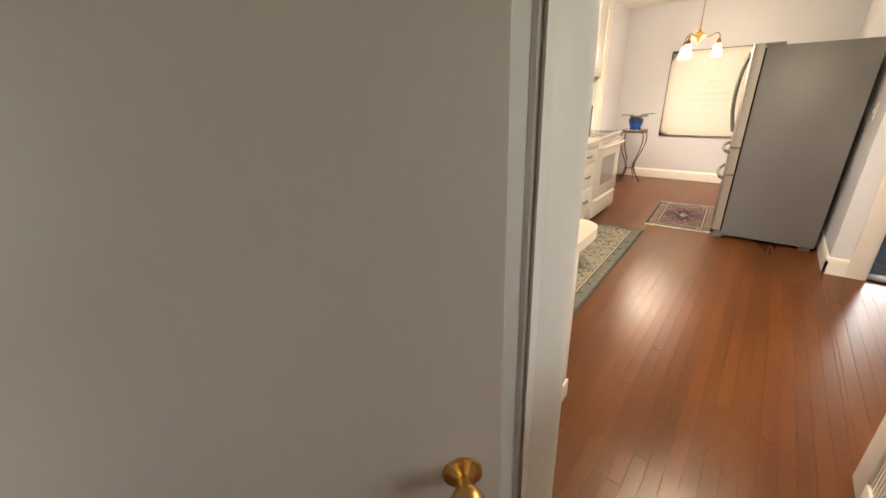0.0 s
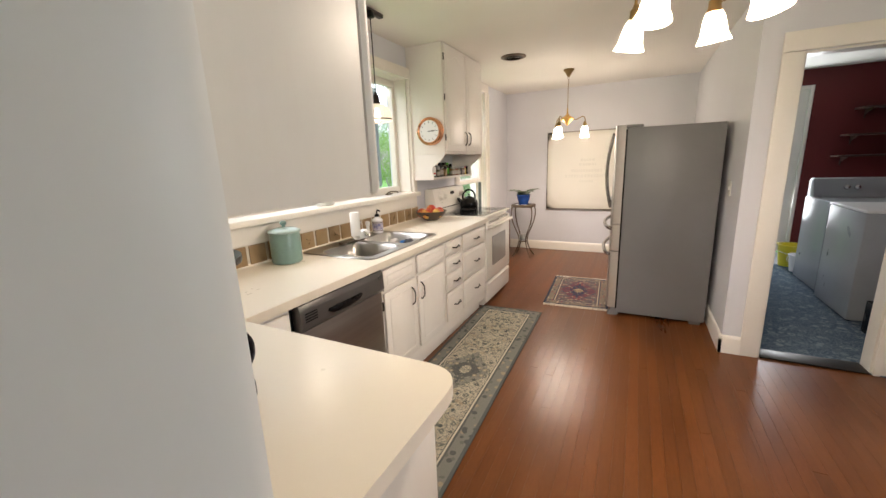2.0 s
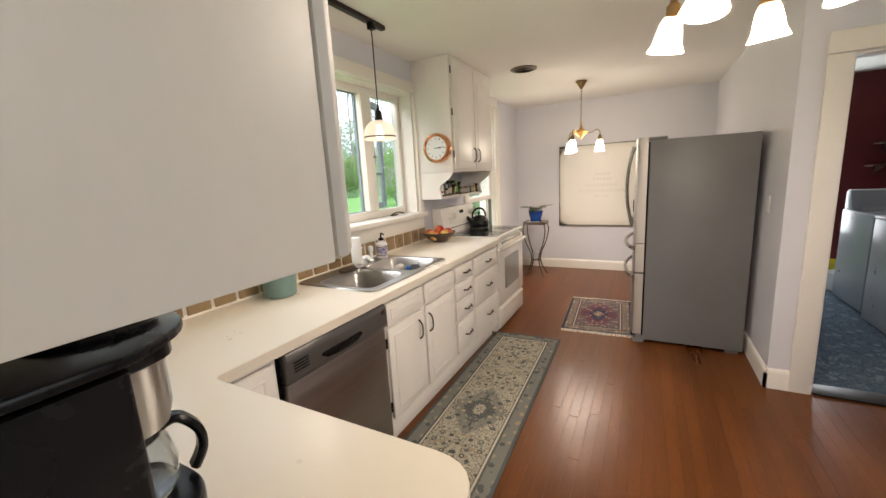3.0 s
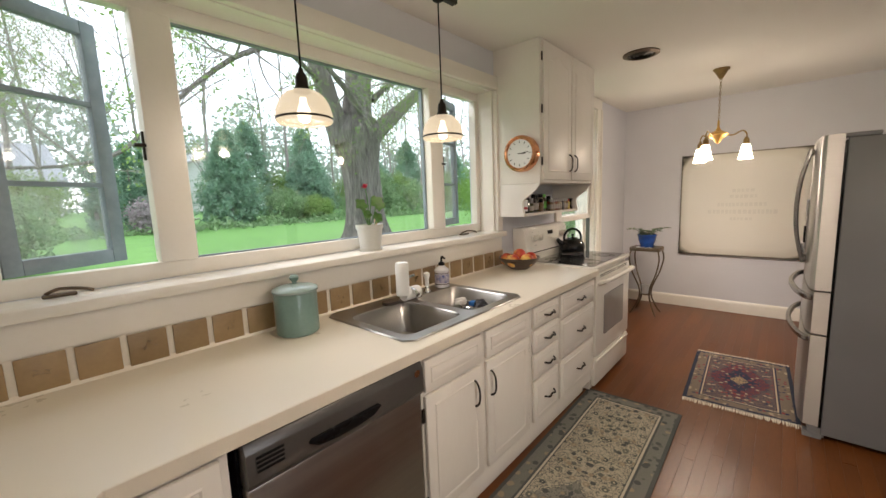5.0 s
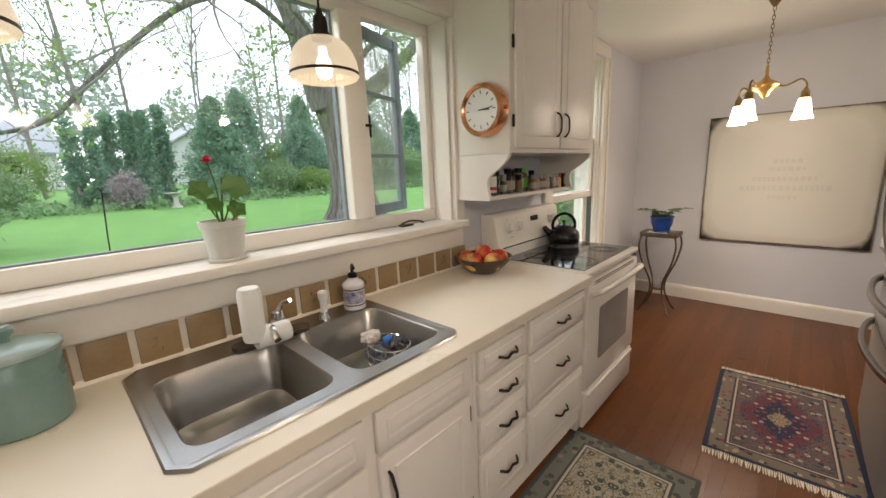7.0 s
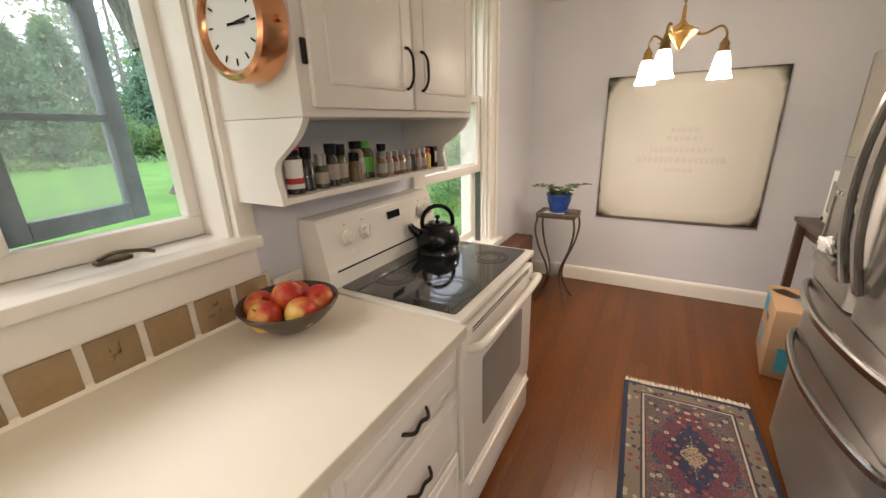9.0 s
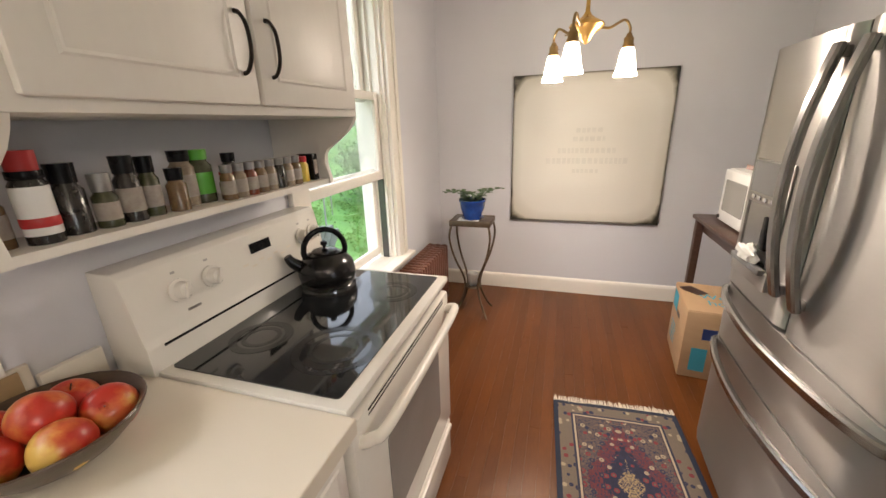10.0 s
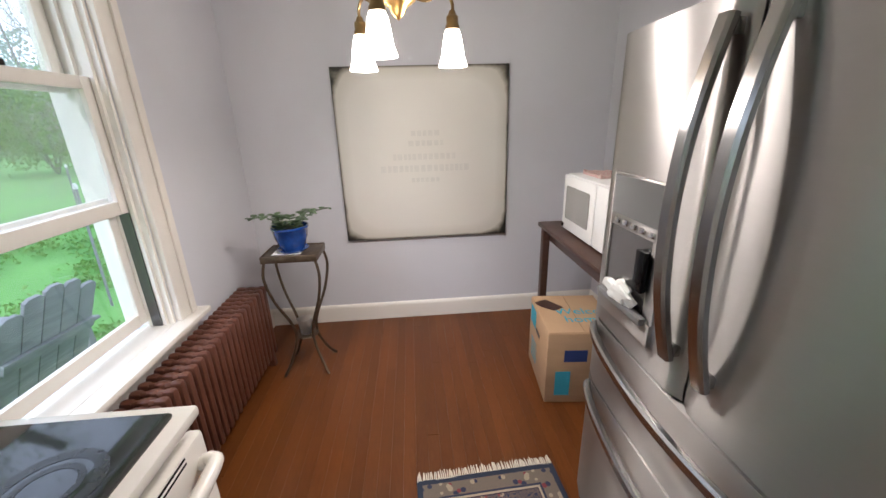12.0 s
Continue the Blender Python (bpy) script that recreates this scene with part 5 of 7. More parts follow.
bp = thing("potted_plant", (sx, sy, zt + 0.016), "trailing green houseplant in a glossy blue ceramic pot", "potted plant")
pz = zt + 0.015
part("saucer", lathe([(0, 0), (0.075, 0), (0.088, 0.014), (0.086, 0.016), (0.07, 0.006), (0, 0.006)], (sx, sy, pz), 28), M_BLUEPOT, bp)
part("pot", lathe([(0, 0.007), (0.062, 0.007), (0.072, 0.03), (0.092, 0.085), (0.098, 0.13), (0.103, 0.135), (0.103, 0.148), (0.095, 0.148), (0.088, 0.12), (0, 0.12)], (sx, sy, pz), 32), M_BLUEPOT, bp)
part("soil", lathe([(0.088, 0.125), (0.05, 0.133), (0, 0.131)], (sx, sy, pz), 20), M_SOIL, bp)
bm = bmesh.new()
bml = bmesh.new()
for k in range(9):
    a = 2 * math.pi * k / 9 + 0.4
    ln = random.uniform(0.08, 0.17) * (1.3 if k in (0, 1, 4) else 1)
    path = smooth_path([(sx + 0.03 * math.cos(a), sy + 0.03 * math.sin(a), pz + 0.13), (sx + 0.6 * ln * math.cos(a), sy + 0.6 * ln * math.sin(a), pz + 0.15 + 0.25 * ln), (sx + ln * math.cos(a), sy + ln * math.sin(a), pz + 0.16 + random.uniform(-0.02, 0.06))], 4)
    bm_tube(bm, path, 0.0025, 5)
    for p in path[1:]:
        for s in (-1, 1):
            leaf_bm(bml, p, (math.cos(a + s * 1.1), math.sin(a + s * 1.1), random.uniform(-0.1, 0.35)), random.uniform(0.03, 0.05), 0.8)
part("stem", bm, M_LEAF, bp)
part("foliage", bml, M_LEAF, bp)

# table, microwave and box in the right corner
tb = thing("side_table", (0.64, 6.2, 0), "dark-stained wooden side table behind the refrigerator", "table")
part("tabletop", boxes(((0.335, 5.74, 0.835), (0.945, 6.64, 0.862)), bevel=0.006), M_DARKWOOD, tb)
part("apron", boxes(((0.385, 5.79, 0.76), (0.400, 6.59, 0.834))), M_DARKWOOD, tb)
part("apron", boxes(((0.400, 6.575, 0.76), (0.90, 6.59, 0.834))), M_DARKWOOD, tb)
for x, y in ((0.365, 6.575), (0.905, 6.575), (0.365, 5.77), (0.905, 5.77)):
    s = 0.022
    part("leg", prism([(x - s, y - s), (x + s, y - s), (x + s, y + s), (x - s, y + s)], "z", 0, 0.834, 0.004), M_DARKWOOD, tb)
mw = thing("microwave_oven", (0.62, 6.2, 0.879), "white countertop microwave oven on the dark table", "microwave")
part("case", boxes(((0.43, 5.96, 0.888), (0.82, 6.46, 1.20)), bevel=0.01), M_WHITE, mw)
md = part("door", boxes(((0.412, 6.08, 0.893), (0.429, 6.455, 1.195)), bevel=0.008), M_WHITE, mw)
part("door_window", prism(rrect(6.13, 6.41, 0.96, 1.14, 0.015), "x", 0.4085, 0.4115), M_OVEN_GLASS, md, "grey mesh door window")
part("control_panel", boxes(((0.414, 5.965, 0.893), (0.429, 6.075, 1.195)), bevel=0.005), M_WHITE, mw)
part("button", lathe([(0, 0), (0.012, 0), (0.011, 0.006), (0, 0.006)], (0.4115, 6.435, 0.915), 14, Matrix.Rotation(radians(-90), 4, "Y")), M_IRON, mw)
for x in (0.46, 0.79):
    for y in (6.0, 6.42):
        part("foot", lathe([(0.012, 0), (0.012, 0.01), (0, 0.01)], (x, y, 0.8785), 10), M_BLACK, mw)
mw.location.z -= 0.016
M_PINK = mat("pink_patterned_cloth", (0.55, 0.30, 0.28), (0.60, 0.52, 0.45), 0.9, scale=60, fine=120, bump=0.4)
bm = bmesh.new()
bmesh.ops.create_grid(bm, x_segments=14, y_segments=10, size=0.5)
for v in bm.verts:
    v.co = Vector((0.60 + v.co.x * 0.22, 6.30 + v.co.y * 0.20, 1.199 + 0.014 * noise.noise(v.co * 9)))
ext = bmesh.ops.extrude_face_region(bm, geom=bm.faces[:])
for v in ext["geom"]:
    if isinstance(v, bmesh.types.BMVert):
        v.co.z = 1.1855
bmesh.ops.recalc_face_normals(bm, faces=bm.faces)
solid("folded_cloth", bm, M_PINK, "pink patterned cloth folded on the microwave", "cloth")

cb = thing("cardboard_box", (0.43, 6.22, 0), "brown cardboard moving box printed in blue, standing on the floor", "box")
cm = pose(0.428, 6.235, 0, 0, 0, -6)


def boxed(lo, hi, bevel=0.003):
    return turned(boxes((lo, hi), bevel=bevel), cm)


part("carton", boxed((-0.19, -0.22, 0.002), (0.19, 0.22, 0.428), 0.004), M_CARD, cb)
part("flap", turned(boxes(((-0.185, -0.215, 0.429), (-0.005, 0.215, 0.433))), cm), M_CARD, cb)
part("flap", turned(boxes(((0.0, -0.215, 0.429), (0.185, 0.215, 0.4325))), cm), M_CARD, cb)
part("torn_flap", turned(prism([(-0.19, 0.12), (-0.12, 0.16), (-0.04, 0.06), (-0.10, 0.02), (-0.165, 0.07)], "z", 0.4345, 0.4365), cm), M_DARKWOOD, cb)
part("handle_hole", turned(prism(rrect(-0.045, 0.045, 0.285, 0.315, 0.014), "x", -0.1915, -0.1905), cm), M_BLACK, cb)
part("print_patch", turned(boxes(((-0.1918, 0.06, 0.29), (-0.1905, 0.19, 0.40))), cm), M_BLUEPRINT, cb, "pale blue printed patch")
for k in range(5):
    part("print_line", turned(boxes(((-0.1914, 0.02 - 0.01 * (k % 2), 0.08 + 0.028 * k), (-0.1905, 0.15, 0.09 + 0.028 * k))), cm), M_BLUEPRINT, cb)
part("logo_block", turned(boxes(((-0.10, -0.2214, 0.26), (0.02, -0.2205, 0.33))), cm), M_NAVY, cb, "navy blue printed block")
part("print_block", turned(boxes(((-0.14, -0.2214, 0.05), (-0.06, -0.2205, 0.20))), cm), M_BLUEPRINT, cb)


def lettering(text, size, m, material, parent):
    cu = bpy.data.curves.new("lettering", "FONT")
    cu.body, cu.size, cu.extrude = text, size, 0.0004
    tmp = bpy.data.objects.new("lettering", cu)
    scene.collection.objects.link(tmp)
    me = bpy.data.meshes.new_from_object(tmp.evaluated_get(bpy.context.evaluated_depsgraph_get()))
    bpy.data.objects.remove(tmp)
    me.transform(m)
    me.materials.clear()
    me.materials.append(material)
    ob = new("lettering", me)
    ob.parent = parent
    if parent.data is None:
        ob.matrix_parent_inverse = parent.matrix_basis.inverted()
    return ob


lettering("Welcome", 0.095, cm @ Matrix.Translation((-0.10, -0.02, 0.4335)), M_BLUEPRINT, cb)
lettering("home", 0.095, cm @ Matrix.Translation((-0.07, -0.11, 0.4335)), M_BLUEPRINT, cb)
sw = thing("light_switch", (RX, 4.48, 1.17), "white light switch plate on the wall", "light switch")
part("plate", boxes(((RX - 0.006, 4.445, 1.115), (RX - 0.0005, 4.515, 1.228)), bevel=0.002), M_WHITE, sw)
part("toggle", boxes(((RX - 0.014, 4.474, 1.16), (RX - 0.005, 4.486, 1.185)), bevel=0.002), M_WHITE, sw)

# ---- counter things ----
M_TEAL = mat("teal_glaze", (0.19, 0.30, 0.27), (0.15, 0.25, 0.225), 0.3, scale=10, fine=80, bump=0.05, coat=0.3)
M_PALE = mat("pale_teal_glaze", (0.33, 0.43, 0.41), (0.29, 0.385, 0.37), 0.22, scale=10, fine=80, bump=0.05, coat=0.3)
cn = thing("canister", (-1.440, 2.435, 0.915), "teal ceramic canister with a pale knobbed lid", "canister")
part("jar", lathe([(0, 0), (0.076, 0), (0.082, 0.006), (0.083, 0.02), (0.083, 0.165), (0.080, 0.172), (0, 0.172)], (-1.440, 2.435, 0.9145), 36), M_TEAL, cn)
lid = part("lid", lathe([(0.088, 0.0), (0.089, 0.008), (0.085, 0.014), (0.06, 0.022), (0.02, 0.028), (0, 0.029)], (-1.440, 2.435, 1.088), 36), M_PALE, cn, "pale glazed lid")
part("knob", lathe([(0.010, 0.0), (0.009, 0.012), (0.017, 0.020), (0.018, 0.030), (0.012, 0.038), (0, 0.040)], (-1.440, 2.435, 1.114), 20), M_TEAL, lid)

M_SOAP = mat("soap_ceramic", (0.72, 0.70, 0.72), (0.66, 0.64, 0.68), 0.2, scale=10, fine=60, bump=0.02, coat=0.4)
M_SOAPBLUE = mat("soap_blue_print", (0.62, 0.55, 0.60), (0.05, 0.08, 0.26), 0.3, scale=55, fine=120, bump=0)
sd = thing("soap_dispenser", (-1.455, 3.338, 0.9225), "white ceramic soap dispenser with blue print and black pump", "soap dispenser")
so = (-1.455, 3.338, 0.9228)
part("bottle", lathe([(0, 0), (0.040, 0), (0.044, 0.004), (0.044, 0.012), (0.042, 0.016), (0.042, 0.088), (0.044, 0.092), (0.044, 0.100), (0.040, 0.106), (0.024, 0.118), (0.020, 0.121), (0.020, 0.127), (0, 0.127)], so, 32), M_SOAP, sd)
part("print_band", lathe([(0.0422, 0.028), (0.0425, 0.030), (0.0425, 0.074), (0.0422, 0.076)], so, 28), M_SOAPBLUE, sd, "blue floral printed band")
part("trim_line", lathe([(0.0422, 0.080), (0.0425, 0.081), (0.0425, 0.084), (0.0422, 0.085)], so, 28), M_DARKWOOD, sd)
part("trim_line", lathe([(0.0422, 0.018), (0.0425, 0.019), (0.0425, 0.022), (0.0422, 0.023)], so, 28), M_DARKWOOD, sd)
part("pump_collar", lathe([(0.019, 0.122), (0.019, 0.140), (0.012, 0.146), (0.006, 0.148), (0.006, 0.172), (0, 0.172)], so, 18), M_BLACK, sd)
part("pump_spout", tube(smooth_path([(so[0], so[1], so[2] + 0.17), (so[0] + 0.01, so[1] - 0.005, so[2] + 0.178), (so[0] + 0.042, so[1] - 0.02, so[2] + 0.172)]), 0.006), M_BLACK, sd)

# dish things in the right bowl
BX, BY = -1.19, 3.29
ck = thing("sink_caddy", (BX, BY, 0.76), "chrome wire basket holding scrubbers in the sink", "sink basket")
for z in (0.800, 0.835, 0.868):
    part("wire", tube([(BX + 0.085 * math.cos(a), BY + 0.065 * math.sin(a), z) for a in [2 * math.pi * k / 20 for k in range(21)]], 0.0028, 6), M_CHROME, ck)
for k in range(12):
    a = 2 * math.pi * k / 12
    foot = 0.7525 if k % 3 == 0 else 0.798
    part("upright", tube([(BX + 0.085 * math.cos(a), BY + 0.065 * math.sin(a), foot), (BX + 0.085 * math.cos(a), BY + 0.065 * math.sin(a), 0.870)], 0.0022, 5), M_CHROME, ck)
for k in range(5):
    part("floor_wire", tube([(BX - 0.06 + 0.03 * k, BY - 0.045, 0.8), (BX - 0.06 + 0.03 * k, BY + 0.045, 0.8)], 0.002, 5), M_CHROME, ck)


def crumple(c, size, seed, depth):
    bm = bmesh.new()
    bmesh.ops.create_icosphere(bm, subdivisions=4, radius=1.0)
    for v in bm.verts:
        f = 1 + depth * noise.noise(v.co * 1.6 + Vector((seed, 0, 0))) + 0.5 * depth * noise.noise(v.co * 4.5 + Vector((0, seed, 0)))
        v.co = Vector((c[0] + v.co.x * f * size[0], c[1] + v.co.y * f * size[1], c[2] + v.co.z * f * size[2]))
    return bm


M_SPONGE = mat("white_sponge", (0.70, 0.66, 0.63), (0.60, 0.56, 0.54), 0.9, scale=30, fine=200, bump=0.4)
M_WOOL = mat("steel_wool", (0.14, 0.14, 0.16), (0.02, 0.02, 0.025), 0.4, 0.6, scale=60, fine=220, bump=0.9, dist=0.006)
solid("scrub_sponge", crumple((BX - 0.075, BY - 0.02, 0.878), (0.034, 0.036, 0.020), 3, 0.35), M_SPONGE, "white crumpled scrubber on the wire basket", "sponge")
solid("steel_wool", crumple((BX + 0.025, BY + 0.025, 0.862), (0.036, 0.030, 0.026), 8, 0.5), M_WOOL, "dark steel wool pad on the wire basket", "scouring pad")
solid("dishcloth", crumple((BX - 0.005, BY - 0.035, 0.828), (0.055, 0.030, 0.030), 5, 0.5), mat("dark_cloth", (0.16, 0.17, 0.20), (0.04, 0.045, 0.06), 0.9, scale=30, fine=150, bump=0.5), "crumpled dark grey dishcloth in the wire basket", "dishcloth")
solid("blue_sponge", boxes(((BX - 0.035, BY - 0.002, 0.855), (BX + 0.0, BY + 0.035, 0.880)), bevel=0.006), mat("blue_foam", (0.03, 0.17, 0.48), (0.02, 0.12, 0.38), 0.8, scale=40, fine=200, bump=0.3), "small bright blue sponge in the wire basket", "sponge")

# fruit bowl
M_BOWL = mat("dark_wood_bowl", (0.085, 0.055, 0.035), (0.045, 0.028, 0.018), 0.3, scale=14, fine=80, bump=0.12, stretch=(1, 1, 5), coat=0.2)
bc = (-1.385, 4.095, 0.9145)
fb = thing("fruit_bowl", bc, "shallow dark wooden fruit bowl on the counter", "bowl")
part("bowl", lathe([(0, 0), (0.062, 0), (0.068, 0.004), (0.10, 0.026), (0.135, 0.062), (0.147, 0.083), (0.145, 0.086), (0.139, 0.083), (0.125, 0.062), (0.09, 0.030), (0.05, 0.016), (0, 0.014)], bc, 40), M_BOWL, fb)


def apple_mat():
    m = bpy.data.materials.new("apple_skin")
    m.use_nodes = True
    n, l = m.node_tree.nodes, m.node_tree.links
    p = n["Principled BSDF"]
    co = n.new("ShaderNodeTexCoord")
    info = n.new("ShaderNodeObjectInfo")
    no = n.new("ShaderNodeTexNoise")
    no.inputs["Scale"].default_value, no.inputs["Detail"].default_value = 14, 5
    no.noise_dimensions = "4D"
    l.new(info.outputs["Random"], no.inputs["W"])
    l.new(co.outputs["Object"], no.inputs["Vector"])
    add = n.new("ShaderNodeMath")
    add.operation = "MULTIPLY_ADD"
    add.inputs[1].default_value = 0.18
    l.new(info.outputs["Random"], add.inputs[0])
    l.new(no.outputs["Fac"], add.inputs[2])
    r = n.new("ShaderNodeValToRGB")
    r.color_ramp.elements[0].position, r.color_ramp.elements[0].color = 0.47, (0.78, 0.50, 0.12, 1)
    r.color_ramp.elements[1].position, r.color_ramp.elements[1].color = 0.66, (0.48, 0.035, 0.022, 1)
    e = r.color_ramp.elements.new(0.58)
    e.color = (0.62, 0.14, 0.045, 1)
    l.new(add.outputs[0], r.inputs[0])
    l.new(r.outputs[0], p.inputs["Base Color"])
    p.inputs["Roughness"].default_value = 0.28
    return m


M_APPLE = apple_mat()
for k, (dx_, dy_, dz_) in enumerate(((-0.075, -0.045, 0.066), (0.0, -0.085, 0.066), (0.075, -0.02, 0.066), (-0.04, 0.06, 0.066), (0.05, 0.07, 0.066), (0.005, -0.005, 0.098))):
    r = 0.049
    prof = [(0, -0.75 * r)] + [(r * (1 + 0.05 * math.cos(2 * a)) * math.sin(a), -r * 0.9 * math.cos(a)) for a in [math.pi * i / 14 for i in range(1, 13)]] + [(0.16 * r, 0.80 * r), (0, 0.62 * r)]
    c = (bc[0] + dx_, bc[1] + dy_, bc[2] + dz_)
    turn = Matrix.Rotation(0.8 * math.sin(k * 2.1), 4, "X") @ Matrix.Rotation(0.7 * math.cos(k * 1.7), 4, "Y")
    ap = thing("apple", c, "ripe red and yellow apple in the bowl", "apple", "apples in the bowl")
    part("fruit", lathe(prof, c, 24, turn), M_APPLE, ap)
    part("stem", turned(tube([(0, 0, 0.6 * r), (0.002, 0, 0.85 * r), (0.006, 0, 1.08 * r)], 0.0014, 5), Matrix.Translation(c) @ turn), M_DARKWOOD, ap)
ol = thing("wall_outlet", (-1.579, 4.235, 0.97), "white outlet plate above the counter end", "outlet")
part("plate", boxes(((-1.579, 4.178, 0.916), (-1.560, 4.30, 1.0)), bevel=0.004), M_TRIM, ol)

# kettle
kc = (-1.345, 4.925, 0.926)
kt = thing("kettle", kc, "black enamel whistling kettle with a round handle on the cooktop", "kettle")
M_KETTLE = mat("black_enamel", (0.010, 0.010, 0.010), (0.007, 0.007, 0.007), 0.2, scale=5, fine=80, bump=0, coat=0.1, spec=0.35)
part("body", lathe([(0, 0.004), (0.09, 0.004), (0.098, 0.012), (0.104, 0.045), (0.097, 0.082), (0.075, 0.110), (0.045, 0.122), (0, 0.124)], kc, 40), M_KETTLE, kt)
part("base_ring", lathe([(0.092, 0.0), (0.0985, 0.002), (0.1, 0.010), (0.092, 0.011)], kc, 40), M_CHROME, kt)
kl = part("lid", lathe([(0.046, 0.120), (0.045, 0.128), (0.02, 0.135), (0, 0.136)], kc, 28), M_KETTLE, kt)
part("lid_knob", lathe([(0.006, 0.134), (0.006, 0.143), (0.013, 0.150), (0.012, 0.160), (0, 0.164)], kc, 18), M_BLACK, kl)
part("spout", tube(smooth_path([(kc[0] - 0.06, kc[1] - 0.055, kc[2] + 0.07), (kc[0] - 0.085, kc[1] - 0.08, kc[2] + 0.10), (kc[0] - 0.095, kc[1] - 0.09, kc[2] + 0.125)]), [0.024, 0.024, 0.023, 0.022, 0.021, 0.020, 0.019, 0.018, 0.017, 0.016, 0.015, 0.014, 0.014], 12), M_KETTLE, kt)
ang = [math.radians(a) for a in range(-20, 201, 20)]
part("handle", tube([(kc[0] + 0.075 * math.cos(a) * 0.72, kc[1] + 0.075 * math.cos(a) * 0.69, kc[2] + 0.128 + 0.078 * math.sin(a)) for a in ang], 0.0105, 10), M_BLACK, kt)
for s in (-1, 1):
    part("bracket", tube([(kc[0] + s * 0.05, kc[1] + s * 0.048, kc[2] + 0.095), (kc[0] + s * 0.052, kc[1] + s * 0.05, kc[2] + 0.122)], 0.006, 8), M_CHROME, kt)

# coffee maker
co_ = thing("coffee_maker", (-0.45, 1.28, 0.915), "black drip coffee maker with a glass carafe", "coffee maker")
X0, X1 = -0.640, -0.362
KX, KY = -0.545, 1.395
part("base", prism(rounded_poly([(X0, 1.115), (X1, 1.115), (X1, 1.36), (-0.46, 1.48), (X0, 1.48)], [0.02, 0.02, 0.03, 0.06, 0.06]), "z", 0.9145, 0.945, 0.006), M_BLACK, co_)
part("tower", prism(rounded_poly([(-0.465, 1.115), (X1, 1.115), (X1, 1.362), (-0.465, 1.362)], [0.01, 0.01, 0.014, 0.02]), "z", 0.9455, 1.238), M_BLACK, co_)
part("brew_head", prism(rounded_poly([(X0, 1.115), (-0.4655, 1.115), (-0.4655, 1.30), (-0.4655, 1.48), (X0, 1.48)], [0.02, 0, 0, 0.07, 0.08]), "z", 1.195, 1.245, 0.004), M_BLACK, co_)
part("top_cap", prism(rounded_poly([(X0 - 0.002, 1.113), (X1 + 0.002, 1.113), (X1 + 0.002, 1.37), (-0.44, 1.49), (X0 - 0.002, 1.49)], [0.02, 0.02, 0.03, 0.08, 0.08]), "z", 1.2455, 1.262, 0.004), M_BLACK, co_)
part("filter_basket", lathe([(0.0, 0.0), (0.070, 0.0), (0.078, 0.03), (0.079, 0.118), (0, 0.118)], (KX, KY, 1.076), 32), M_STEEL, co_, "ribbed steel filter basket")
cl = part("lid", lathe([(0.0, 0.0), (0.082, 0.0), (0.085, 0.008), (0.078, 0.014), (0.03, 0.018), (0, 0.018)], (KX + 0.02, KY - 0.01, 1.2625), 36), M_BLACK, co_)
for k in range(6):
    a = 2 * math.pi * k / 6
    part("lid_rib", turned(boxes(((0.03, -0.006, 0.016), (0.074, 0.006, 0.0205)), bevel=0.002), Matrix.Translation((KX + 0.02, KY - 0.01, 1.2625)) @ Matrix.Rotation(a, 4, "Z")), M_DISH_TOP, cl)
M_CARAFE = glass("carafe_glass", (0.75, 0.78, 0.8), 0.02, 1.45)
ca = part("carafe", lathe([(0, 0.0), (0.058, 0.0), (0.066, 0.012), (0.070, 0.05), (0.062, 0.09), (0.050, 0.112), (0.048, 0.112), (0.060, 0.088), (0.067, 0.05), (0.063, 0.014), (0.0, 0.004)], (KX, KY, 0.9465), 32), M_CARAFE, co_, "clear glass carafe")
part("carafe_collar", lathe([(0.051, 0.105), (0.055, 0.112), (0.053, 0.124), (0, 0.126)], (KX, KY, 0.9465), 28), M_BLACK, ca)
part("carafe_handle", strap([(KX + 0.02, KY + 0.045, 1.062), (KX + 0.030, KY + 0.072, 1.066), (KX + 0.038, KY + 0.098, 1.03), (KX + 0.038, KY + 0.100, 0.99), (KX + 0.030, KY + 0.085, 0.955)], 0.016, 0.008, (0.95, -0.3, 0)), M_BLACK, ca)

# clock on the cabinet side
ck2 = thing("wall_clock", (-1.338, 4.098, 1.715), "round copper wall clock with white face on the cabinet side", "clock")
RY = Matrix.Rotation(radians(90), 4, "X")
CC = (-1.338, 4.0975, 1.715)
part("case", lathe([(0.108, 0.0), (0.120, 0.01), (0.122, 0.055), (0.117, 0.072), (0.106, 0.078), (0.097, 0.070), (0.094, 0.062), (0.0, 0.062)], CC, 48, RY), M_COPPER, ck2, "copper case")
face = part("face", lathe([(0.0945, 0.0622), (0.0945, 0.0645), (0, 0.0645)], CC, 48, RY), M_WHITE, ck2)
for k in range(12):
    a = 2 * math.pi * k / 12
    part("numeral_mark", turned(boxes(((-0.002, -0.0665, 0.070), (0.002, -0.0648, 0.085))), Matrix.Translation(CC) @ Matrix.Rotation(a, 4, "Y")), M_BLACK, face)
for a, ln, w in ((92, 0.050, 0.0025), (84, 0.070, 0.002)):
    part("clock_hand", turned(boxes(((-w, -0.068, -0.012), (w, -0.0668, ln))), Matrix.Translation(CC) @ Matrix.Rotation(radians(a), 4, "Y")), M_BLACK, face)
for s in (-1, 1):
    part("side_stud", tube([(CC[0] + s * 0.120, 4.06, CC[2]), (CC[0] + s * 0.134, 4.06, CC[2])], 0.008, 10), M_COPPER, ck2)

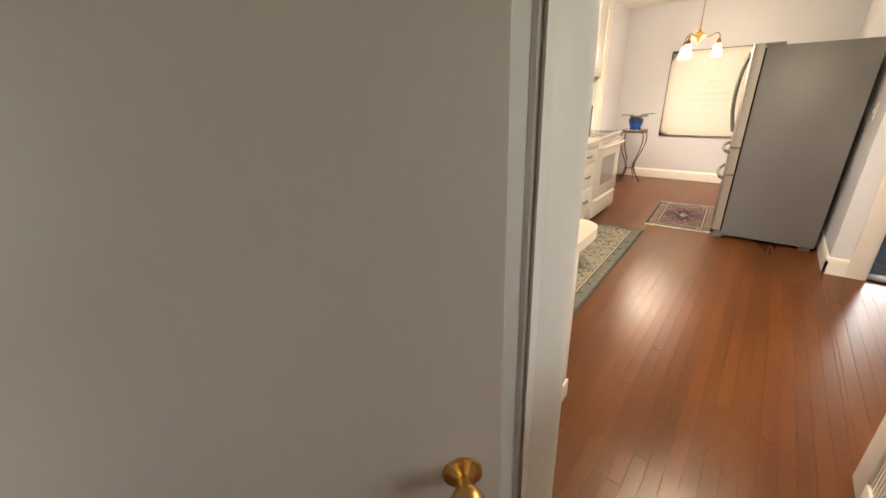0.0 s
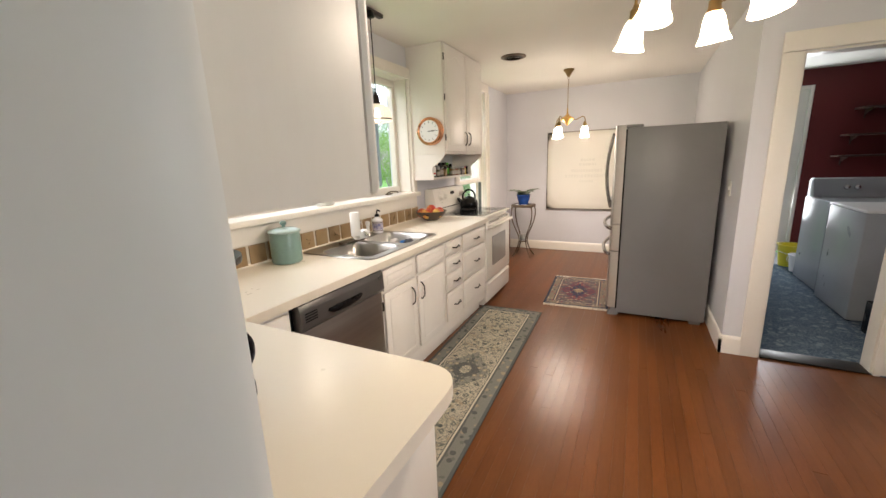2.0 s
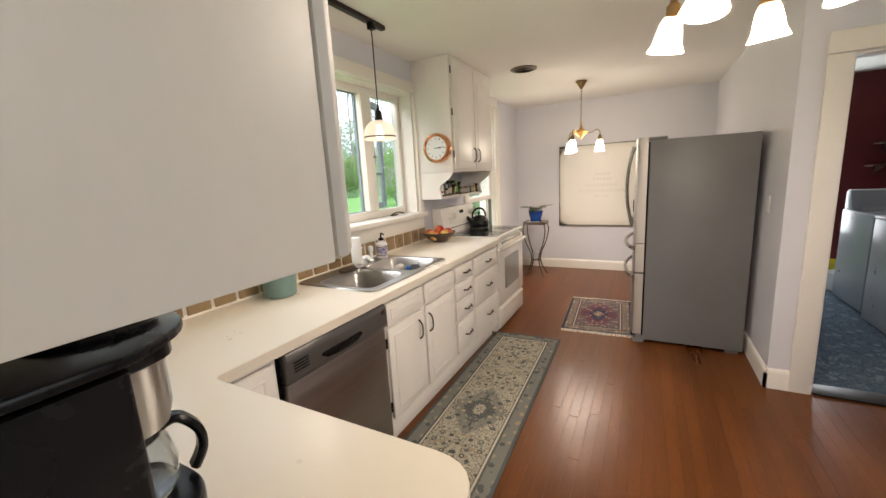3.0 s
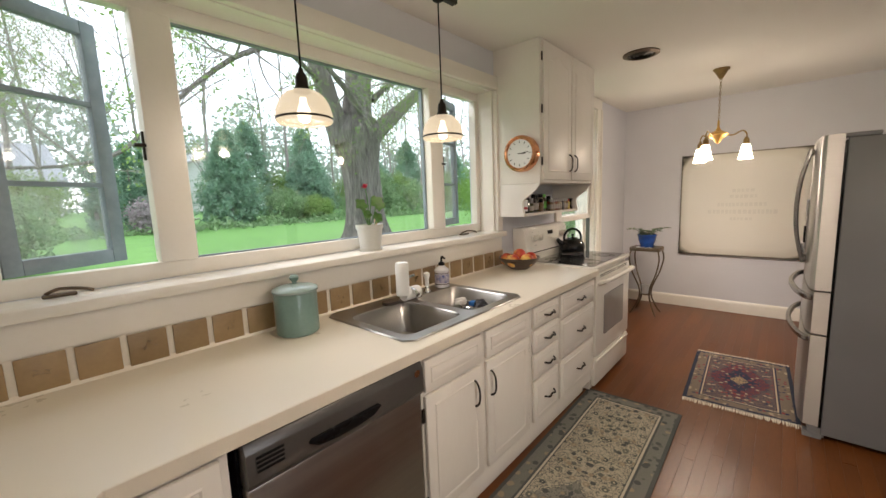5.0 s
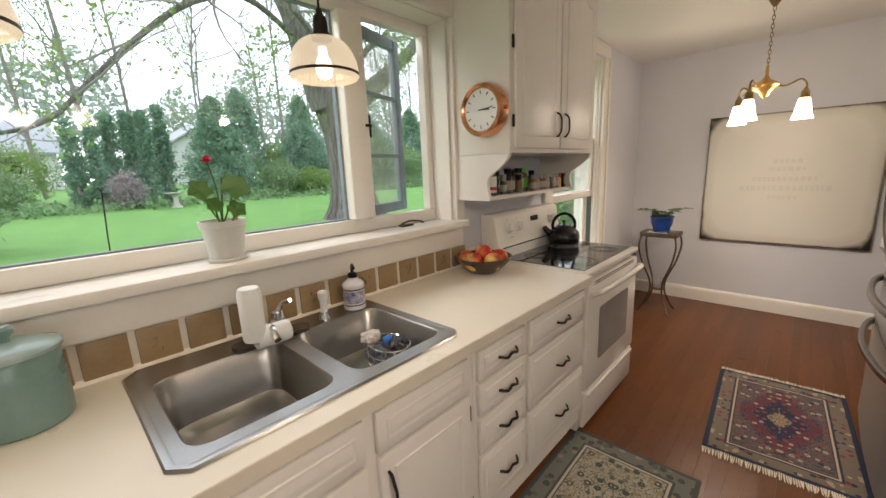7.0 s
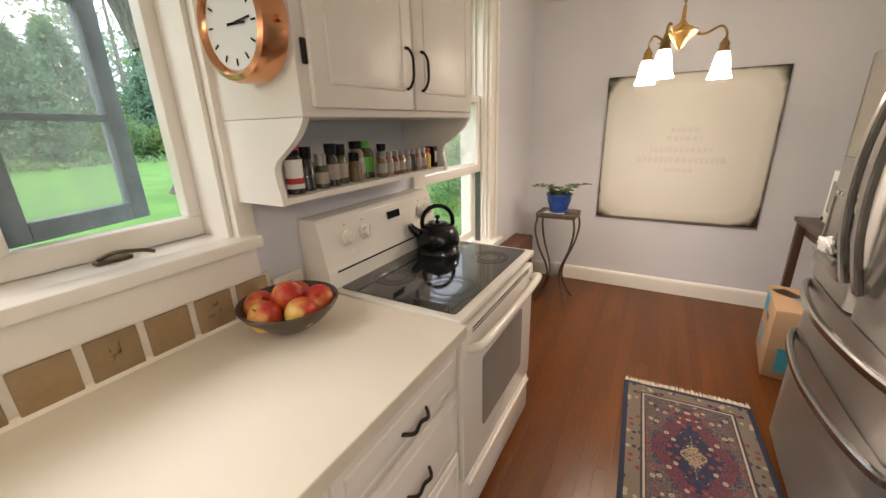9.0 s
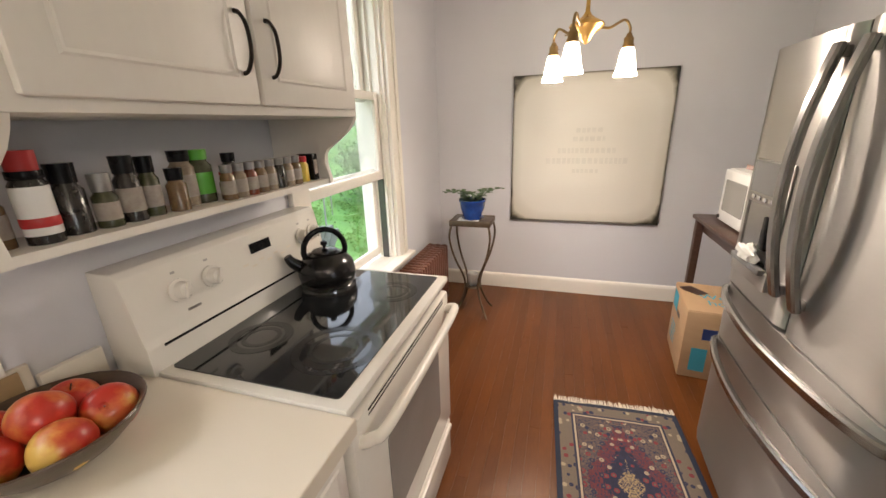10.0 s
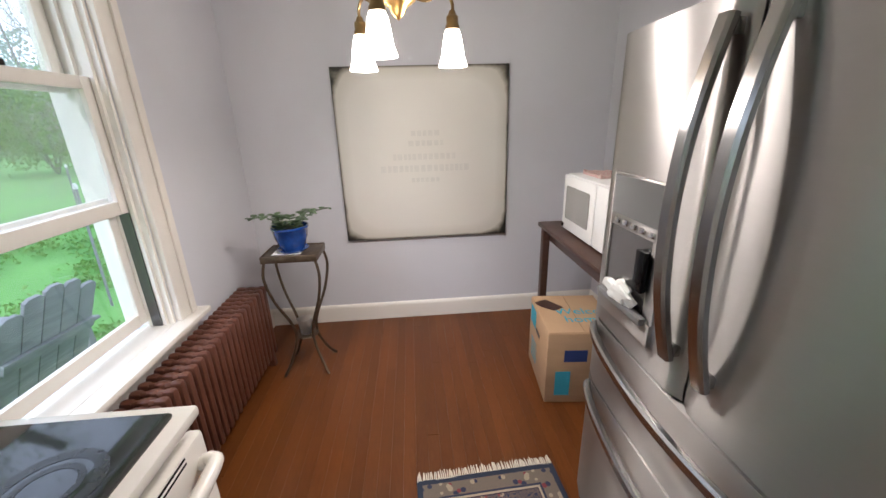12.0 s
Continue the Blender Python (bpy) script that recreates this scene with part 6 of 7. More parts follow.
# spice jars
M_JAR = glass("jar_glass", (0.92, 0.92, 0.9), 0.05, 1.3)
SP = [("chili", (0.20, 0.045, 0.02)), ("herb", (0.07, 0.075, 0.035)), ("pepper", (0.03, 0.025, 0.022)), ("tan_spice", (0.20, 0.12, 0.055)), ("cream_spice", (0.34, 0.27, 0.19))]
M_SP = {k: mat(k + "_grains", c, tuple(v * 0.6 for v in c), 0.22, scale=80, fine=300, bump=0.15, coat=0.3) for k, c in SP}
M_LABEL = mat("paper_label", (0.42, 0.38, 0.33), (0.30, 0.26, 0.23), 0.8, scale=40, fine=150, bump=0)
M_REDCAP = mat("red_plastic", (0.50, 0.03, 0.03), None, 0.4)
M_GREENCAP = mat("green_plastic", (0.10, 0.42, 0.04), None, 0.4)
M_GREYCAP = mat("grey_cap", (0.35, 0.34, 0.33), None, 0.3, 0.6)


def spice(x, y, r, h, fill, cap, caph, label, text):
    z = 1.3035
    s = thing("spice_jar", (x, y, z), text, "spice jar", "spice jars on the shelf")
    part("jar", lathe([(0, 0), (r, 0), (r, h * 0.82), (r * 0.72, h * 0.92), (r * 0.72, h), (0, h)], (x, y, z), 18), fill, s)
    part("cap", lathe([(r * 0.8, h * 0.96), (r * 0.85, h + caph), (0, h + caph)], (x, y, z), 18), cap, s)
    if label:
        part("label", lathe([(r * 1.012, h * 0.2), (r * 1.02, h * 0.22), (r * 1.02, h * 0.66), (r * 1.012, h * 0.68)], (x, y, z), 18), label, s)
    return s


spice(-1.425, 4.145, 0.020, 0.085, M_SP["tan_spice"], M_IRON, 0.015, M_LABEL, "small amber spice jar on the shelf")
hs = spice(-1.400, 4.195, 0.026, 0.125, M_SP["pepper"], M_REDCAP, 0.034, None, "dark sauce bottle with white label and red cap")
part("neck_ring", lathe([(0.0235, 0.112), (0.024, 0.114), (0.024, 0.124), (0.0235, 0.126)], (-1.400, 4.195, 1.3035), 18), M_BLACK, hs)
part("label", lathe([(0.0263, 0.016), (0.0265, 0.018), (0.0265, 0.098), (0.0263, 0.10)], (-1.400, 4.195, 1.3035), 18), M_WHITE, hs, "white paper label")
part("label_mark", lathe([(0.0268, 0.030), (0.0272, 0.031), (0.0272, 0.046), (0.0268, 0.047)], (-1.400, 4.195, 1.3035), 18), M_REDCAP, hs)
yy = 4.255
for fill, cap, r, h, lb in (("pepper", M_BLACK, 0.026, 0.10, None), ("herb", M_GREYCAP, 0.022, 0.075, M_LABEL), ("pepper", M_BLACK, 0.024, 0.105, M_LABEL), ("herb", M_BLACK, 0.021, 0.10, M_LABEL)):
    spice(-1.405 - 0.02 * random.random(), yy, r, h, M_SP[fill], cap, 0.032, lb, "glass spice jar with a dark lid on the shelf")
    yy += 0.052
for fill, cap, r, h, lb, ch_ in (("tan_spice", M_BLACK, 0.022, 0.075, None, 0.025), ("cream_spice", M_BLACK, 0.029, 0.115, M_LABEL, 0.022), ("herb", M_GREENCAP, 0.030, 0.115, M_GREENCAP, 0.02), ("cream_spice", M_REDCAP, 0.021, 0.055, M_LABEL, 0.018), ("pepper", M_BLACK, 0.022, 0.10, None, 0.02)):
    spice(-1.405 if h < 0.1 else -1.44, yy, r, h, M_SP[fill], cap, ch_, lb, {M_GREENCAP: "spice jar with a bright green lid on the shelf", M_REDCAP: "short spice jar with a red lid on the shelf"}.get(cap, "glass spice jar with a black lid on the shelf"))
    yy += 0.05
kinds = ["tan_spice", "cream_spice", "chili", "tan_spice", "cream_spice", "pepper", "cream_spice", "tan_spice"]
yy = 4.60
for k in kinds:
    spice(-1.39, yy, 0.019, 0.075, M_SP[k], M_GREYCAP, 0.018, M_LABEL if k != "pepper" else None, "small matching glass spice jar with a silver lid")
    yy += 0.041
spice(-1.40, yy + 0.01, 0.02, 0.07, mat("yellow_tin", (0.62, 0.45, 0.05), None, 0.4), M_REDCAP, 0.016, None, "yellow spice tin with a red lid")
bx = thing("spice_box", (-1.41, 4.985, 1.304), "slim dark spice carton at the end of the shelf", "carton")
part("carton", boxes(((-1.44, 4.965, 1.3035), (-1.375, 4.995, 1.395)), bevel=0.002), M_BLACK, bx)
part("label", boxes(((-1.3748, 4.970, 1.325), (-1.374, 4.990, 1.375))), M_LABEL, bx)

# sill plant
M_POTW = mat("pale_ceramic", (0.62, 0.62, 0.58), (0.55, 0.55, 0.51), 0.45, scale=8, fine=60, bump=0.08)
gp = thing("geranium", (-1.605, 2.952, 1.177), "geranium with one red bloom in a pale ceramic pot", "potted plant")
gc = (-1.605, 2.952, 1.1765)
part("saucer", lathe([(0, 0), (0.058, 0), (0.066, 0.014), (0.063, 0.015), (0.055, 0.006), (0, 0.006)], gc, 28), M_POTW, gp)
part("pot", lathe([(0, 0.007), (0.053, 0.007), (0.066, 0.115), (0.071, 0.117), (0.072, 0.138), (0.066, 0.138), (0.062, 0.118), (0, 0.116)], gc, 32), M_POTW, gp)
part("soil", lathe([(0.062, 0.12), (0.03, 0.127), (0, 0.125)], gc, 18), M_SOIL, gp)
M_GER = mat("geranium_leaf", (0.075, 0.19, 0.03), (0.045, 0.12, 0.02), 0.5, scale=30, fine=90, bump=0.2)
for k, (dy_, dz_, sz) in enumerate(((-0.055, 0.23, 0.04), (0.05, 0.235, 0.05), (0.045, 0.16, 0.035), (0.015, 0.27, 0.0), (-0.02, 0.18, 0.03))):
    part("stem", tube(smooth_path([(gc[0], gc[1], gc[2] + 0.12), (gc[0] + 0.005, gc[1] + dy_ * 0.5, gc[2] + dz_ * 0.75), (gc[0] + 0.01, gc[1] + dy_, gc[2] + dz_ + 0.01)], 4), 0.003, 6), M_GER, gp)
    if sz:
        bm = bmesh.new()
        m_ = 16
        cv = bm.verts.new((0, 0, 0))
        ring = [bm.verts.new((sz * (0.85 + 0.15 * math.cos(5 * 2 * math.pi * i / m_)) * math.cos(2 * math.pi * i / m_), sz * (0.85 + 0.15 * math.cos(5 * 2 * math.pi * i / m_)) * math.sin(2 * math.pi * i / m_), 0.010 + 0.004 * math.sin(i * 2.3))) for i in range(m_)]
        for i in range(m_):
            bm.faces.new((cv, ring[i], ring[(i + 1) % m_]))
        part("leaf", turned(bm, Matrix.Translation((gc[0] + 0.01, gc[1] + dy_, gc[2] + dz_ + 0.008)) @ Matrix.Rotation(radians(65), 4, "Y") @ Matrix.Rotation(k, 4, "Z")), M_GER, gp)
M_BLOOM = mat("red_petals", (0.62, 0.02, 0.07), (0.45, 0.01, 0.04), 0.6, scale=30, fine=100, bump=0.1)
bm = bmesh.new()
for k in range(26):
    a, b = random.uniform(0, 6.28), random.uniform(0.1, 1.3)
    leaf_bm(bm, (gc[0] + 0.01, gc[1] - 0.02, gc[2] + 0.325), (math.cos(a) * math.sin(b), math.sin(a) * math.sin(b), math.cos(b) * 0.5), random.uniform(0.018, 0.028), 0.7)
part("bloom", bm, M_BLOOM, gp, "red flower head")
part("stem", tube(smooth_path([(gc[0], gc[1], gc[2] + 0.12), (gc[0] + 0.005, gc[1] - 0.004, gc[2] + 0.24), (gc[0] + 0.01, gc[1] - 0.02, gc[2] + 0.328)], 5), 0.0028, 6), M_GER, gp)
part("plant_tag", boxes(((gc[0] - 0.004, gc[1] + 0.035, gc[2] + 0.11), (gc[0] + 0.008, gc[1] + 0.048, gc[2] + 0.165)), bevel=0.003), M_CARD, gp)

# ---- entry side ----
dl = thing("open_door", (-0.34, 0.05, 0), "off-white painted flush door standing open with brass knob", "door")
dm = Matrix.Translation((0.195, 0.582, 0)) @ Matrix.Rotation(radians(45), 4, "Z")
part("leaf", turned(boxes(((-0.76, 0.0, 0.012), (0.0, 0.036, 2.03)), bevel=0.003), dm), M_DOOR_SHADED, dl)
for s in (-1, 1):
    yb = 0.0 if s < 0 else 0.036
    rot = Matrix.Rotation(radians(90 * (1 if s < 0 else -1)), 4, "X")
    part("rose", turned(lathe([(0, 0), (0.032, 0), (0.031, 0.005), (0.018, 0.010), (0.011, 0.014), (0.011, 0.03), (0.02, 0.036), (0.027, 0.048), (0.026, 0.062), (0.016, 0.069), (0, 0.070)], (0, 0, 0), 28, rot), dm @ Matrix.Translation((-0.062, yb, 0.875))), M_BRASS, dl, "polished brass knob")
part("latch_plate", turned(boxes(((-0.0005, 0.006, 0.845), (0.0015, 0.030, 0.905))), dm), M_BRASS, dl)
for z in (0.25, 1.02, 1.80):
    part("hinge", turned(tube([(-0.764, 0.018, z - 0.045), (-0.764, 0.018, z + 0.045)], 0.007, 10), dm), M_BRASS, dl)

rc = thing("radiator_cover", (1.07, 1.3, 0), "white painted radiator cover with perforated panel and cream top", "radiator cover")
part("top", prism(rounded_poly([(0.905, 0.45), (1.24, 0.45), (1.24, 1.985), (0.905, 1.985)], [0, 0, 0.02, 0.06]), "z", 0.83, 0.862, 0.006), M_COUNTER, rc, "cream wooden top")
part("stile", boxes(((0.938, 1.83, 0.0), (0.956, 1.955, 0.829)), bevel=0.003), M_TRIM, rc)
part("stile", boxes(((0.938, 0.48, 0.0), (0.956, 0.58, 0.829)), bevel=0.003), M_TRIM, rc)
part("rail", boxes(((0.938, 0.58, 0.73), (0.956, 1.83, 0.829)), bevel=0.003), M_TRIM, rc)
part("rail", boxes(((0.938, 0.58, 0.0), (0.956, 1.83, 0.10)), bevel=0.003), M_TRIM, rc)
part("side_panel", boxes(((0.957, 1.937, 0.0), (1.22, 1.955, 0.829)), bevel=0.002), M_TRIM, rc)
part("backing", boxes(((0.965, 0.58, 0.10), (0.968, 1.83, 0.73))), M_BLACK, rc)
bm = bmesh.new()
yy = 0.58
while yy < 1.83:
    bm_box(bm, (0.948, yy, 0.10), (0.951, yy + 0.013, 0.73))
    yy += 0.022
zz = 0.10
while zz < 0.73:
    bm_box(bm, (0.9505, 0.58, zz), (0.9535, 1.83, zz + 0.013))
    zz += 0.022
tagged(part("perforated_panel", bm, M_TRIM, rc), "white perforated metal screen", kind="stuff")

# ---- red room things ----
M_WASH = mat("grey_appliance_paint", (0.36, 0.38, 0.40), (0.31, 0.33, 0.35), 0.3, scale=4, fine=100, bump=0.03)
wa = thing("dryer", (2.3, 5.45, 0), "grey enamel clothes dryer in the red room", "dryer")
part("cabinet", boxes(((1.985, 5.11, 0.02), (2.60, 5.78, 0.92)), bevel=0.012), M_WASH, wa)
part("top", boxes(((1.98, 5.105, 0.921), (2.605, 5.785, 0.945)), bevel=0.008), M_WHITE, wa)
for x in (2.02, 2.56):
    for y in (5.15, 5.74):
        part("foot", lathe([(0.018, 0), (0.018, 0.021), (0, 0.021)], (x, y, 0), 10), M_BLACK, wa)
wb = thing("washing_machine", (2.4, 6.2, 0), "grey washing machine with rounded control console", "washing machine")
part("cabinet", boxes(((2.03, 5.92, 0.02), (2.70, 6.55, 0.93)), bevel=0.012), M_WASH, wb)
cs = part("console", prism([(6.36, 0.931), (6.54, 0.931), (6.54, 1.10), (6.50, 1.13), (6.44, 1.12), (6.38, 0.96)], "x", 2.04, 2.69, 0.008), M_WASH, wb)
for x in (2.30, 2.38):
    part("knob", lathe([(0, 0), (0.024, 0), (0.022, 0.025), (0, 0.027)], (x, 6.405, 1.03), 16, Matrix.Rotation(radians(70), 4, "X")), M_CHROME, cs)
for x in (2.07, 2.66):
    for y in (5.96, 6.51):
        part("foot", lathe([(0.018, 0), (0.018, 0.021), (0, 0.021)], (x, y, 0), 10), M_BLACK, wb)


def bucket(x, y, r, h, material, label):
    b = thing("bucket", (x, y, 0), label, "bucket")
    part("pail", lathe([(0, 0), (r * 0.8, 0), (r, h), (r + 0.01, h), (r + 0.01, h - 0.012), (r * 0.97, h - 0.015), (r * 0.78, 0.006), (0, 0.006)], (x, y, 0.0125), 24), material, b)
    part("bail", tube(smooth_path([(x - r - 0.006, y, h), (x - r - 0.015, y - 0.04, h - 0.06), (x, y - r - 0.012, h - 0.10), (x + r + 0.015, y - 0.04, h - 0.06), (x + r + 0.006, y, h)]), 0.003, 6), M_WHITE, b)


bucket(2.12, 7.02, 0.13, 0.27, mat("yellow_plastic", (0.62, 0.52, 0.02), None, 0.4), "yellow plastic bucket on the red room floor")
bucket(2.14, 6.74, 0.11, 0.20, M_WHITE, "white plastic bucket on the red room floor")
bm = bmesh.new()
bmesh.ops.create_icosphere(bm, subdivisions=3, radius=0.16)
for v in bm.verts:
    v.co = Vector((v.co.x * 0.9 + 2.42, v.co.y * 0.8 + 6.95, max(v.co.z * 1.6 * (0.85 + 0.3 * noise.noise(v.co * 9)), -0.24) + 0.255))
solid("plastic_bag", bm, M_WHITE, "white plastic bag stuffed full beside the buckets", "plastic bag")
bn = thing("cleaning_bin", (2.15, 4.82, 0), "dark plastic bin holding spray bottles", "bin")
part("bin", prism(rrect(2.01, 2.27, 4.70, 4.94, 0.03), "z", 0.0125, 0.26, 0.004), M_BLACK, bn)
for x, y, c in ((2.07, 4.78, M_WHITE), (2.14, 4.86, M_LABEL), (2.20, 4.77, M_WHITE)):
    sb_ = thing("spray_bottle", (x, y, 0.261), "white plastic spray bottle standing on the bin", "spray bottle", "spray bottles")
    part("bottle", lathe([(0, 0), (0.035, 0), (0.036, 0.09), (0.015, 0.14), (0.013, 0.17), (0, 0.17)], (x, y, 0.2605), 18), c, sb_)
    part("trigger_head", boxes(((x - 0.045, y - 0.012, 0.43), (x + 0.02, y + 0.012, 0.46)), bevel=0.005), M_WHITE, sb_)
for z, x0 in ((1.90, 2.75), (1.58, 2.66), (1.32, 2.6)):
    sh = thing("wall_shelf", (2.9, 7.7, z), "narrow shelf on the dark red wall", "shelf", "shelves in the red room")
    part("board", boxes(((x0, 7.62, z), (3.35, 7.849, z + 0.02)), bevel=0.003), M_DARKWOOD, sh)
    for x in (x0 + 0.1, 3.2):
        part("bracket", prism([(7.849, z - 0.11), (7.849, z - 0.001), (7.66, z - 0.001), (7.70, z - 0.02), (7.83, z - 0.06)], "x", x, x + 0.015), M_DARKWOOD, sh)
gd = thing("door_3", (2.03, 7.9, 0), "white painted glazed back door with a tall arched light", "door", kind="structure")
part("door_frame", boxes(((1.722, 7.86, 0), (1.76, 7.95, 2.248)), ((2.30, 7.86, 0), (2.338, 7.95, 2.248)), ((1.76, 7.86, 2.20), (2.30, 7.95, 2.248)), bevel=0.004), M_TRIM, gd)
dl2 = part("door_leaf", boxes(((1.765, 7.885, 0.01), (1.87, 7.925, 2.195)), ((2.19, 7.885, 0.01), (2.295, 7.925, 2.195)), ((1.87, 7.885, 0.01), (2.19, 7.925, 0.55)), ((1.87, 7.885, 2.08), (2.19, 7.925, 2.195)), bevel=0.004), M_TRIM, gd)
g = part("pane", boxes(((1.87, 7.903, 0.55), (2.19, 7.907, 2.08))), M_GLASS, dl2)
g.visible_shadow = False
for k in range(6):
    part("curtain_fold", tube([(1.90 + k * 0.052, 7.94, 0.5), (1.905 + k * 0.052, 7.945, 1.3), (1.90 + k * 0.052, 7.94, 2.1)], 0.024, 8), M_FROST, gd)
solid("floor_red_room", boxes(((RX + 0.13, 4.26, -0.06), (3.4, 7.85, 0.0))), mat("grey_painted_concrete", (0.30, 0.31, 0.32), (0.24, 0.25, 0.26), 0.6, scale=3, fine=60, bump=0.2), "grey painted concrete floor", "floor", kind="structure")


# ---- outdoors ----
def gz(x, y=0.0):
    def ease(u):
        u = min(max(u, 0.0), 1.0)
        return u * u * (3 - 2 * u)
    if x >= -1.85:
        return -0.45
    return 0.30 + 0.025 * (-1.8 - x) + 0.03 * noise.noise((x * 0.15, y * 0.15, 0)) - 0.62 * ease((y - 4.6) / 1.6) * ease((x + 8) / 5)


M_GRASS = mat("lawn", (0.15, 0.34, 0.075), (0.095, 0.245, 0.05), 0.85, scale=1.6, fine=25, bump=0.9, dist=0.03)
bm = bmesh.new()
xs = [-900, -300, -100, -60, -40, -30, -24, -20, -17, -14, -12, -10, -8, -7.25, -6.5, -5.75, -5, -4.5, -4, -3.5, -3, -2.6, -2.3, -1.86, -1.84, 6, 60, 900]
ys = [-900, -200, -60, -30, -15, -8, -4, -1, 1, 3, 4.2, 4.6, 5, 5.4, 5.8, 6.2, 7, 9, 11, 14, 18, 24, 32, 45, 70, 200, 900]
gv = [[bm.verts.new((x, y, gz(max(x, -40), y))) for y in ys] for x in xs]
for i in range(len(xs) - 1):
    for j in range(len(ys) - 1):
        bm.faces.new((gv[i][j], gv[i + 1][j], gv[i + 1][j + 1], gv[i][j + 1]))
bmesh.ops.recalc_face_normals(bm, faces=bm.faces)
solid("ground", bm, M_GRASS, "bright green spring lawn sloping up from the house", "lawn", kind="structure")

M_BARK = mat("maple_bark", (0.34, 0.31, 0.285), (0.09, 0.08, 0.072), 0.9, scale=5.0, fine=22, bump=1.0, stretch=(5, 5, 0.6), dist=0.06)
M_TWIG = mat("grey_twig_bark", (0.31, 0.285, 0.265), (0.20, 0.185, 0.17), 0.9, scale=8, fine=40, bump=0.4)


def leaf_mat(name, a, b, vary=0.0):
    m = bpy.data.materials.new(name)
    m.use_nodes = True
    n, l = m.node_tree.nodes, m.node_tree.links
    p = n["Principled BSDF"]
    geo = n.new("ShaderNodeNewGeometry")
    r = n.new("ShaderNodeValToRGB")
    r.color_ramp.elements[0].color, r.color_ramp.elements[1].color = (*a, 1), (*b, 1)
    l.new(geo.outputs["Random Per Island"], r.inputs[0])
    l.new(r.outputs[0], p.inputs["Base Color"])
    p.inputs["Roughness"].default_value = 0.6
    tr_ = n.new("ShaderNodeBsdfTranslucent")
    l.new(r.outputs[0], tr_.inputs[0])
    mx = n.new("ShaderNodeMixShader")
    mx.inputs[0].default_value = 0.35
    l.new(p.outputs[0], mx.inputs[1])
    l.new(tr_.outputs[0], mx.inputs[2])
    l.new(mx.outputs[0], n["Material Output"].inputs[0])
    return m


M_SPRING = leaf_mat("spring_leaf", (0.20, 0.34, 0.08), (0.13, 0.25, 0.05))
M_YOUNG = leaf_mat("young_leaf", (0.28, 0.38, 0.12), (0.16, 0.30, 0.07))
# evergreen colour lightened and blued to carry the distance haze
M_CEDAR_HAZED = leaf_mat("cedar_spray", (0.14, 0.28, 0.19), (0.29, 0.44, 0.31))
M_SHRUB = leaf_mat("shrub_leaf", (0.16, 0.29, 0.13), (0.29, 0.42, 0.21))
M_PINKB = leaf_mat("pink_blossom", (0.40, 0.33, 0.36), (0.32, 0.29, 0.28))


def leaves_from(name, points, size, material, parent, count_each=1, spread=0.3):
    """Small folded leaf blades scattered round the given points, as one mesh."""
    rng = np.random.default_rng(len(points) + int(size * 1000))
    pts = np.repeat(np.array(points, float).reshape(-1, 3), count_each, axis=0)
    n = len(pts)
    pts = pts + rng.normal(0, spread, (n, 3))
    a = rng.normal(0, 1, (n, 3))
    a /= np.linalg.norm(a, axis=1, keepdims=True)
    b = np.cross(a, rng.normal(0, 1, (n, 3)))
    b /= np.linalg.norm(b, axis=1, keepdims=True)
    c = np.cross(a, b)
    s = (size * rng.uniform(0.6, 1.3, (n, 1)))
    v = np.stack([pts - a * s, pts + b * s * 0.5 + c * s * 0.15, pts + a * s, pts - b * s * 0.5 + c * s * 0.15], axis=1).reshape(-1, 3)
    me = bpy.data.meshes.new(name)
    idx = np.arange(4 * n).reshape(n, 4)
    me.from_pydata(v.tolist(), [], idx.tolist())
    me.materials.append(material)
    ob = new(name, me)
    ob.parent = parent
    ob.matrix_parent_inverse = parent.matrix_basis.inverted()
    tagged(ob, kind="stuff")
    return ob


def grow(bm, start, direction, length, radius, level, tips, rng, droop=0.0, gaps=3):
    pts, p, d = [Vector(start)], Vector(start), Vector(direction).normalized()
    n = 5
    for k in range(n):
        d = (d + Vector((rng.uniform(-0.22, 0.22), rng.uniform(-0.22, 0.22), rng.uniform(-0.12, 0.2) - droop))).normalized()
        p = p + d * length / n
        pts.append(p)
    bm_tube(bm, pts, [radius * (1 - 0.65 * k / n) for k in range(n + 1)], 7 if level > 1 else 5)
    if level <= 1:
        tips.extend(tuple(q) for q in pts[2:])
    if level > 0:
        for k in range(gaps):
            q = pts[rng.randint(2, n)]
            dd = (d + Vector((rng.uniform(-1, 1), rng.uniform(-1, 1), rng.uniform(-0.3, 0.8)))).normalized()
            grow(bm, q, dd, length * rng.uniform(0.5, 0.75), radius * 0.42, level - 1, tips, rng, droop, gaps)


